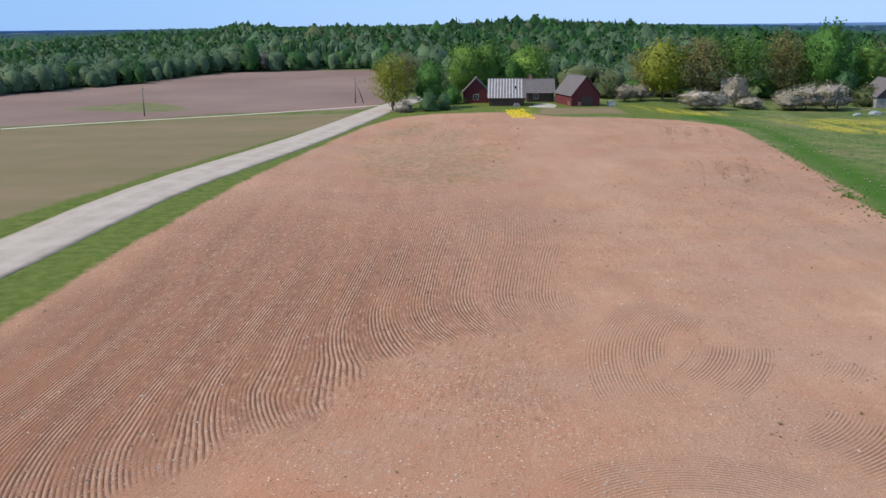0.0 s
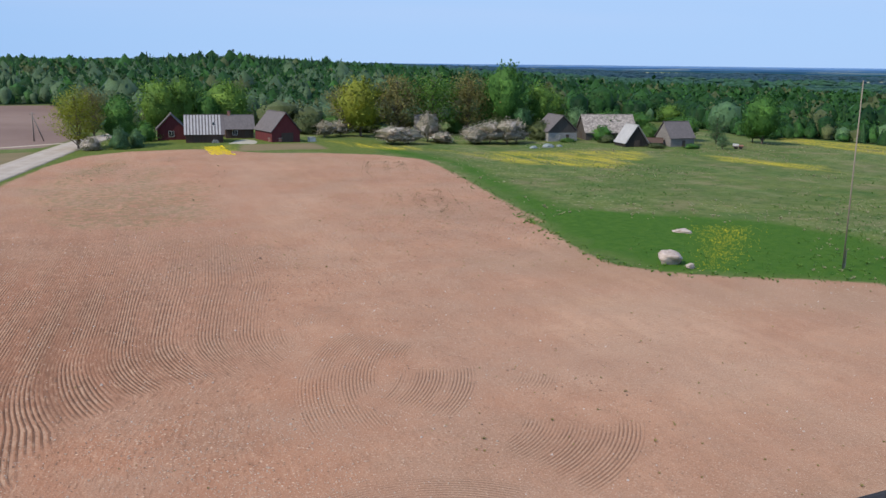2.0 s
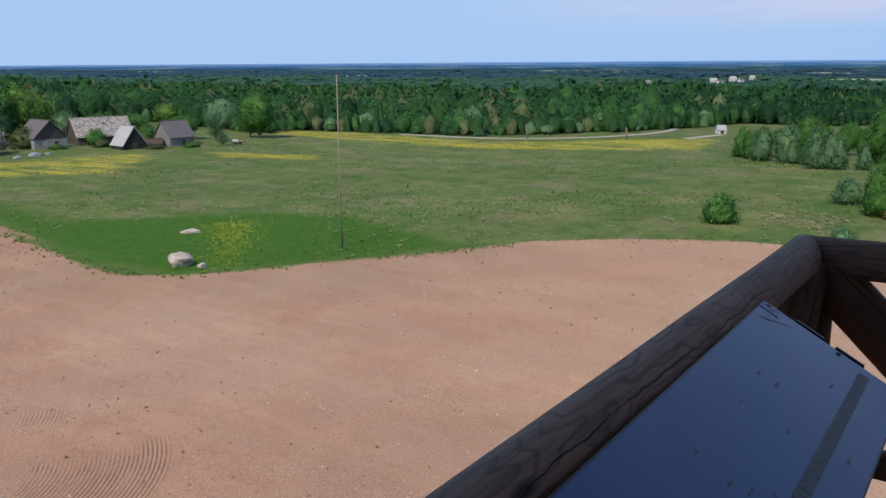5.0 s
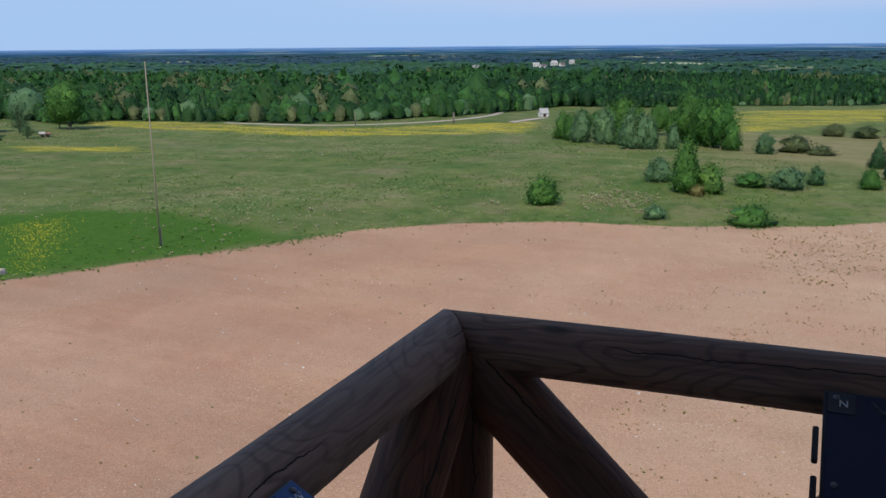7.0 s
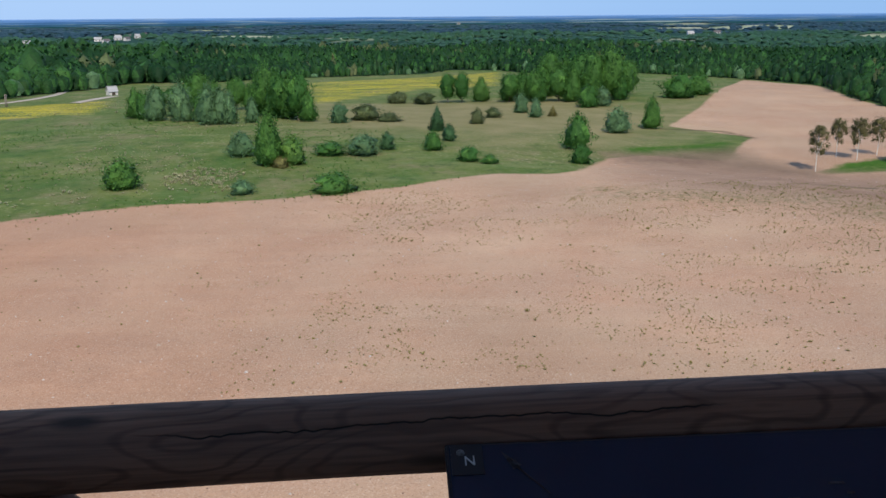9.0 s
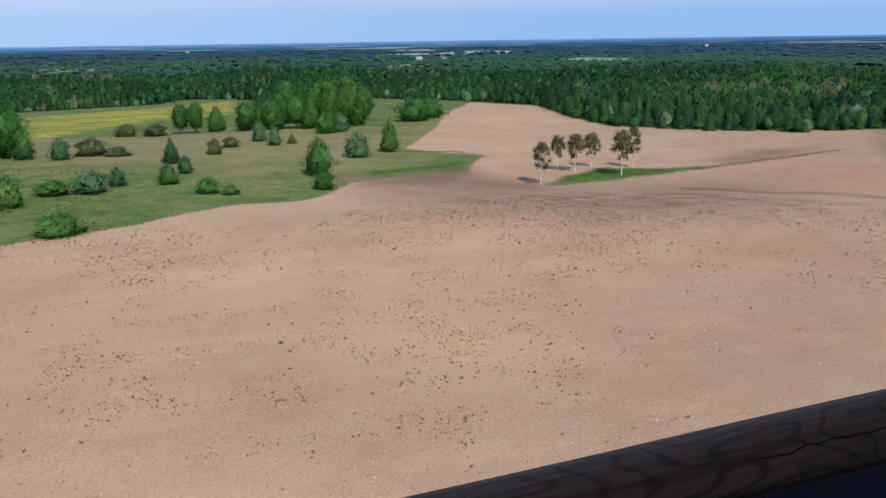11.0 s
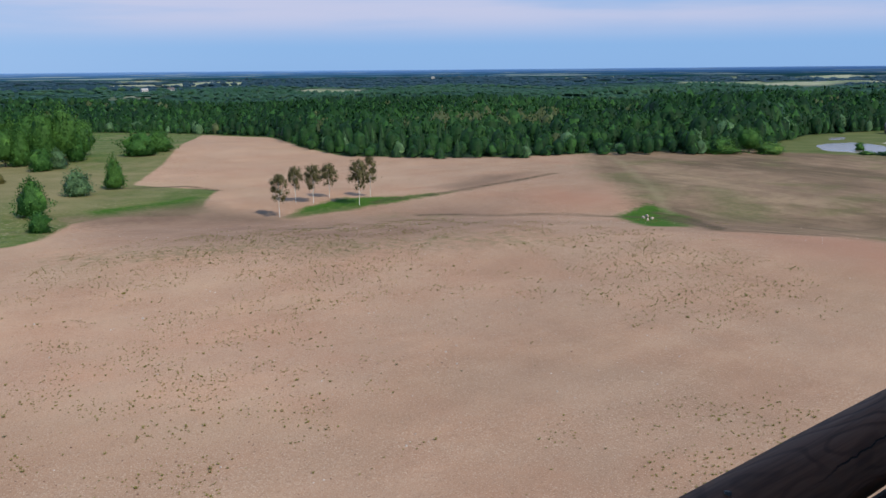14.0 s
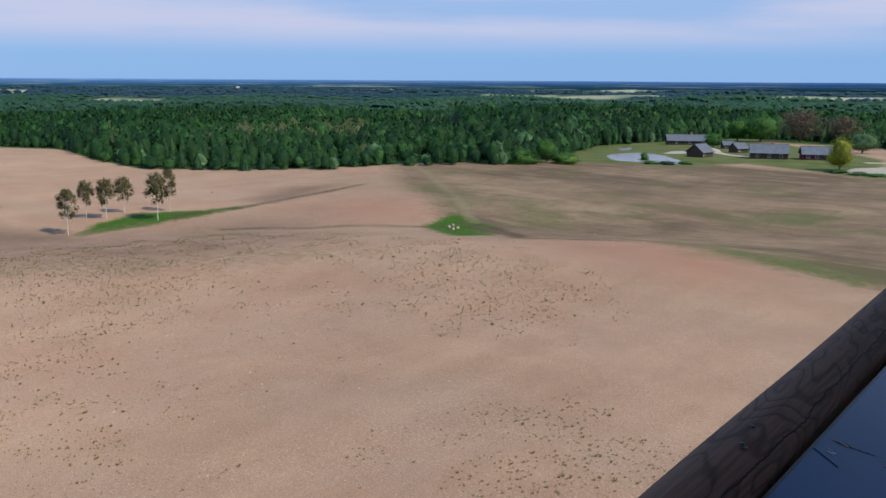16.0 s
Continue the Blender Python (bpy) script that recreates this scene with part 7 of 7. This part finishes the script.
scatter("soil_clods", spots_in(4000, -22, 34, 45, 100, 37, 0.08, FIELD), 0.075, CLOD, "pale crumbs in drifts on tilled soil", "stone", 17)
scatter("field_stones", spots_in(2600, -40, 150, 26, 110, 5, -0.1, FIELD), 0.09, PEBBLE, "small pale stones lying on tilled soil", "stone", 3)
scatter("soil_clods", spots_in(3600, -30, 22, 24, 42, 31, 0.0, FIELD), 0.062, CLOD, "pale dry clods on the turning strip", "stone", 14)
scatter("soil_clods", spots_in(5200, -45, 40, 24, 62, 15, 0.02, FIELD), 0.060, CLOD, "pale dry clods on tilled soil", "stone", 11)
scatter("soil_clods", spots_in(4200, -45, 40, 24, 62, 21, -0.1, FIELD), 0.070, CLOD_DARK, "dark clods on tilled soil", "stone", 12)
scatter("soil_clods", spots_in(3600, 32, 92, 26, 70, 27, 0.10, FIELD), 0.055, CLOD, "small pale clods in drifts on tilled soil", "stone", 15)
scatter("soil_clods", spots_in(2600, 40, 145, 26, 80, 25, -0.1, FIELD), 0.07, CLOD_DARK, "small dark clods on tilled soil", "stone", 13)
rng = np.random.default_rng(9)
edge_spots = []
for (ax, ay), (bx, by) in zip(FIELD[13:33], FIELD[14:34]):
    n = int(math.hypot(bx - ax, by - ay) * 5)
    u = rng.uniform(0, 1, n)[:, None]
    edge_spots.append(np.array([[ax, ay]]) * (1 - u) + np.array([[bx, by]]) * u + rng.normal(size=(n, 2)) * 0.7)
scatter("verge_plants", np.concatenate(edge_spots), 0.12, MID_LEAF, "leafy green plants along the field margin", "tuft", 4)
scatter("verge_plants", np.concatenate(edge_spots[3:9])[::2], 0.22, FRESH_LEAF, "broad-leaved bright green plants along the field margin", "tuft", 24)
STRAW = foliage_material("dry_grass", (0.30, 0.27, 0.14), (0.44, 0.40, 0.24), (0.18, 0.16, 0.085), 0.2)
scatter("dry_grass", spots_in(1100, 66, 80, 60, 110, 41, -0.05, HEADS), 0.18, STRAW, "pale dry reed tufts in the pasture", "tuft", 21)
scatter("dry_grass", spots_in(520, 70, 86, 85, 110, 45, -0.2, [(101.5, 19.5), (103.5, 16.1), (100.6, 11.5), (96.0, 12.0), (94.8, 16.0), (97.5, 19.0)]), 0.15, STRAW, "thin pale reed heads in the pasture", "tuft", 25)
scatter("dry_grass", spots_in(3600, 20, 84, 70, 215, 43, 0.20, FIELD, True), 0.17, STRAW, "pale dry grass tufts in the meadow", "tuft", 22)
scatter("meadow_tufts", spots_in(5200, 20, 95, 62, 160, 47, 0.12, FIELD, True), 0.14, MID_LEAF, "dark green grass tufts in the meadow", "tuft", 23)
lawn = np.array(YELLOWS[0])
p = rng.uniform(lawn.min(0), lawn.max(0), (9500, 2))
p = p[inside(p[:, 0], p[:, 1], YELLOWS[0]) > 0.1]
dandelions = p + rng.normal(size=p.shape) * 1.1
bed = np.array(YELLOWS[7])
p = rng.uniform(bed.min(0), bed.max(0), (1400, 2))
p = p[(inside(p[:, 0], p[:, 1], YELLOWS[7]) > 0.1) & (np.sin(p[:, 0] * 7.6 + p[:, 1] * 0.9) > -0.25)][:700]
FLOWER = plain_material("dandelion_flower", (0.70, 0.52, 0.02), (0.80, 0.62, 0.03), 5.0)
scatter("garden_flowers", p, 0.24, FLOWER, "dense bed of yellow flowers beside a shed", "stone", 7)
scatter("dandelions", dandelions, 0.060, FLOWER, "yellow dandelions in short grass", "stone", 6)

# ---------------------------------------------------------------- the lookout tower
CORNER = Vector((4.636, 1.092, 16.297))
ALONG_A = Vector((-0.99940, -0.03453, 0))
ALONG_B = Vector((0.06534, -0.99786, 0))
SIDE, LOG_R = 7.4, 0.0706
DECK = 15.28


def log_object(name, a, b, radius, material, parent=None, label="", bulge=0.004, seed=0, mitre=None):
    """A round log from a to b, a little uneven; mitre: planes (point, normal) that cut its ends."""
    a, b = Vector(a), Vector(b)
    d = (b - a).normalized()
    m = Matrix.Translation(a) @ d.to_track_quat("X", "Z").to_matrix().to_4x4()
    n, sides = max(3, int((b - a).length / 0.12)), 24
    bm = bmesh.new()
    rings = []
    for i in range(n + 1):
        s = (b - a).length * i / n
        ring = []
        for k in range(sides):
            q = 2 * math.pi * k / sides
            r = radius + bulge * noise.noise((s * 1.6 + seed * 5, math.cos(q) * 1.2, math.sin(q) * 1.2 + seed))
            ring.append(bm.verts.new((s, r * math.cos(q), r * math.sin(q))))
        rings.append(ring)
    for i in range(n):
        for k in range(sides):
            bm.faces.new((rings[i][k], rings[i][(k + 1) % sides], rings[i + 1][(k + 1) % sides], rings[i + 1][k]))
    bm.faces.new(rings[0][::-1])
    bm.faces.new(rings[-1])
    for p, nrm in mitre or ():
        inv = m.inverted()
        bmesh.ops.bisect_plane(bm, geom=bm.verts[:] + bm.edges[:] + bm.faces[:], plane_co=inv @ Vector(p), plane_no=(inv.to_3x3() @ Vector(nrm)), clear_outer=True)
        bmesh.ops.holes_fill(bm, edges=[e for e in bm.edges if e.is_boundary], sides=0)
    ob = part(name, bm, material, None, label)
    for poly in ob.data.polygons:
        poly.use_smooth = len(poly.vertices) == 4
    ob.matrix_world = m
    if parent:
        ob.parent = parent
        ob.matrix_parent_inverse = parent.matrix_world.inverted()
    return ob


CORNERS = [CORNER, CORNER + ALONG_B * SIDE, CORNER + ALONG_B * SIDE + ALONG_A * SIDE, CORNER + ALONG_A * SIDE]
MIDDLE = (CORNERS[0] + CORNERS[2]) / 2
for i in range(4):
    a, b = CORNERS[i], CORNERS[(i + 1) % 4]
    d = (b - a).normalized()
    side = thing("railing", Matrix.Translation((a + b) / 2 - Vector((0, 0, CORNER.z - DECK))), "round log railing with zigzag braces on a tower deck", "railing", "deck railings")
    gap = 0.0012
    cut = []
    for p, other in ((a, CORNERS[i - 1]), (b, CORNERS[(i + 2) % 4])):
        inward = d if p is a else -d
        to_other = (other - p).normalized()
        nrm = (to_other - inward).normalized()
        cut.append((p - nrm * gap, nrm))
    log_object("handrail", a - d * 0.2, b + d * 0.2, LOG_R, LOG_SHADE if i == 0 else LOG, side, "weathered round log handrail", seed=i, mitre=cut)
    low = Vector((0, 0, -0.74))
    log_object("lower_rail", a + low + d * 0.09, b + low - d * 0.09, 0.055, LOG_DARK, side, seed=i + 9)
    pitch = 0.615
    start, way = (b, -d) if i == 3 else (a, d)
    for k in range(int((SIDE - 0.1) / pitch)):
        za, zb = (-0.04, -0.62) if k % 2 == 0 else (-0.62, -0.04)
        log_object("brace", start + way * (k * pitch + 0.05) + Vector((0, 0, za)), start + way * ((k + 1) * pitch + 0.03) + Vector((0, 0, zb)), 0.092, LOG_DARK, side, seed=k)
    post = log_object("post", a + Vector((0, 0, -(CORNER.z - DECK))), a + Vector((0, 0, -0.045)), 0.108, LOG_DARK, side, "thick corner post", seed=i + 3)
    if i in (0, 3):
        inner = (MIDDLE - (a + b) / 2)
        inner.z = 0
        inner.normalize()
        places = (2.43, 3.66, 3.75) if i == 0 else (SIDE - 3.01, SIDE - 3.11, SIDE - 5.1)
        for k, s in enumerate(places):
            bolt_at = a + d * s + inner * (0.012 if k != 1 else 0.024) + Vector((0, 0, LOG_R - 0.006))
            bm = bmesh.new()
            bmesh.ops.create_cone(bm, cap_ends=True, segments=18, radius1=0.0105, radius2=0.010, depth=0.003)
            bmesh.ops.create_cone(bm, cap_ends=True, segments=6, radius1=0.006, radius2=0.0055, depth=0.009, matrix=Matrix.Translation((0, 0, 0.004)))
            ob = part("bolt", bm, STEEL, None, "galvanised bolt and washer")
            ob.matrix_world = Matrix.Translation(bolt_at) @ pose(0, 0, 0, 12, 8, 0)
            ob.parent = side
            ob.matrix_parent_inverse = side.matrix_world.inverted()


def letters(body, size, parent, m, material):
    cu = bpy.data.curves.new("letter", "FONT")
    cu.body, cu.size, cu.align_x, cu.align_y, cu.extrude = body, size, "CENTER", "CENTER", 0.0006
    tmp = new("letter_curve", cu)
    me = bpy.data.meshes.new_from_object(tmp.evaluated_get(bpy.context.evaluated_depsgraph_get()))
    bpy.data.objects.remove(tmp)
    me.materials.clear()
    me.materials.append(material)
    ob = link_mesh("letter", me, parent)
    ob.matrix_local = m
    return ob


def info_board(start, d, inner, length, letter, label, letter_at=0.034, lift=0.012, sheet=None):
    """A tilted orientation board hung inside the rail; local x along the rail, y up the slope."""
    base = start + inner * (math.sqrt(LOG_R ** 2 - lift ** 2) + 0.005) + Vector((0, 0, lift))
    down = (inner * math.cos(radians(29)) - Vector((0, 0, 1)) * math.sin(radians(29))).normalized()
    x_axis = Vector(d)
    z_axis = x_axis.cross(-down)
    flip = z_axis.z < 0
    if flip:
        x_axis = -x_axis
        z_axis = -z_axis
    m = Matrix((( x_axis.x, -down.x, z_axis.x, base.x), (x_axis.y, -down.y, z_axis.y, base.y), (x_axis.z, -down.z, z_axis.z, base.z), (0, 0, 0, 1)))
    s = -1 if flip else 1
    lo, hi = (0, length) if s > 0 else (-length, 0)
    t = thing("information_board", m, label, "sign board", "orientation boards")
    part("backing", new_box(lo, hi, -0.42, 0.0, -0.012, 0.0, bevel=0.002), BOARD_DARK, t)
    part("print", new_box(lo + 0.006, hi - 0.006, -0.414, -0.006, 0.0005, 0.0022), sheet or BOARD_BLUE, t, "glossy printed panorama sheet")
    lx = s * letter_at
    tab = part("label_tab", new_box(lx - 0.026, lx + 0.026, -0.060, -0.006, 0.0024, 0.004), BOARD_DEEP if sheet else BOARD_DARK, t, "dark square with a white compass letter")
    letters(letter, 0.025, tab, pose(lx + 0.004, -0.036, 0.0044), INK_WHITE)
    for q in (0.02, 0.235):
        bm = bmesh.new()
        bmesh.ops.create_uvsphere(bm, u_segments=12, v_segments=6, radius=0.007)
        bmesh.ops.transform(bm, matrix=Matrix.Translation((s * 0.024, -q, 0.004)) @ Matrix.Diagonal((1, 1, 0.5, 1)), verts=bm.verts)
        part("screw", bm, STEEL, t)
    bm = bmesh.new()
    ax = lx + s * 0.075
    vs = [bm.verts.new(p) for p in ((ax - 0.020, -0.018, 0.0035), (ax + 0.012, -0.046, 0.0035), (ax - 0.002, -0.054, 0.0035))]
    bm.faces.new(vs)
    vs = [bm.verts.new(p) for p in ((ax + 0.006, -0.048, 0.0034), (ax + 0.050, -0.098, 0.0034), (ax + 0.048, -0.0995, 0.0034), (ax + 0.003, -0.051, 0.0034))]
    bm.faces.new(vs)
    part("arrow", bm, INK, t, "thin dark printed pointer arrow")
    rng = np.random.default_rng(int(length * 100) + len(letter))
    for k in range(26):
        u, v = rng.uniform(0.2, length - 0.15), rng.uniform(-0.38, -0.10)
        w = rng.uniform(0.008, 0.03)
        part("caption", new_box(s * u - w / 2, s * u + w / 2, v, v + 0.004, 0.0024, 0.0032), INK, t)
    for q in (-0.10, -0.22):
        part("bracket", new_box(s * -0.012 - 0.006, s * -0.012 + 0.006, q - 0.085, q, -0.010, 0.004, bevel=0.002), BOARD_DARK, t)
    part("skyline", new_box(lo + 0.05, hi - 0.05, -0.33, -0.30, 0.0024, 0.003), INK, t, "dark printed skyline band")
    return t


INNER_A = (MIDDLE - (CORNERS[0] + CORNERS[3]) / 2); INNER_A.z = 0; INNER_A.normalize()
INNER_B = (MIDDLE - (CORNERS[0] + CORNERS[1]) / 2); INNER_B.z = 0; INNER_B.normalize()
info_board(CORNER + ALONG_A * 0.84, ALONG_A, INNER_A, 2.1, "W", "tilted orientation board fixed to a log railing, blue sky reflection in its colour", lift=0.034, sheet=BOARD_SKY)
info_board(CORNER + ALONG_B * 0.87, ALONG_B, INNER_B, 2.05, "N", "tilted dark orientation board fixed to a log railing")
info_board(CORNER + ALONG_B * 3.1, ALONG_B, INNER_B, 2.1, "N", "tilted glossy orientation board, sky reflection in its colour", letter_at=0.80, sheet=BOARD_DEEP)

# deck and frame that carry the railing; unseen roof, added to shade it
deck = thing("deck", Matrix.Translation((MIDDLE.x, MIDDLE.y, DECK)) @ pose(0, 0, 0, 0, 0, math.degrees(math.atan2(-ALONG_A.y, -ALONG_A.x))), "plank deck of a wooden lookout tower", "deck")
half = SIDE / 2 + 0.12
plank = new_box(-half, half, -0.068, 0.068, -0.05, 0.0, bevel=0.004)
first = part("plank", plank, PLANK, deck)
first.location = (0, -half + 0.07, 0)
for i in range(1, int(2 * half / 0.145)):
    link_mesh("plank", first.data, deck).location = (0, -half + 0.07 + i * 0.145, 0)
tower = thing("lookout_tower", Matrix.Translation((MIDDLE.x, MIDDLE.y, 0)) @ pose(0, 0, 0, 0, 0, 3), "tall log-built lookout tower with a broad roof", "tower")
for sx in (-1, 1):
    for sy in (-1, 1):
        v, f = [], []
        tube(v, f, [(sx * 3.0, sy * 3.0, -0.4), (sx * 2.7, sy * 2.7, DECK - 0.06)], [0.17, 0.15], 14)
        link_mesh("leg", mesh_from("leg", v, f, LOG_DARK, True), tower)
        v, f = [], []
        tube(v, f, [(sx * 1.15, sy * 1.15, DECK), (sx * 1.15, sy * 1.15, DECK + 3.4)], [0.11, 0.1], 14)
        link_mesh("roof_post", mesh_from("roof_post", v, f, LOG_DARK, True), tower)
bm = bmesh.new()
ring = [bm.verts.new((sx * 4.2, sy * 4.2, DECK + 3.2)) for sx, sy in ((-1, -1), (1, -1), (1, 1), (-1, 1))]
top = bm.verts.new((0, 0, DECK + 5.4))
bm.faces.new(ring[::-1])
for i in range(4):
    bm.faces.new((ring[i], ring[(i + 1) % 4], top))
part("roof", bm, PLANK, tower, "broad plank roof")
bm = bmesh.new()
for s in (-2.4, 0.0, 2.4):
    box(bm, -3.3, 3.3, s - 0.08, s + 0.08, DECK - 0.28, DECK - 0.06)
part("joist", bm, LOG_DARK, tower)
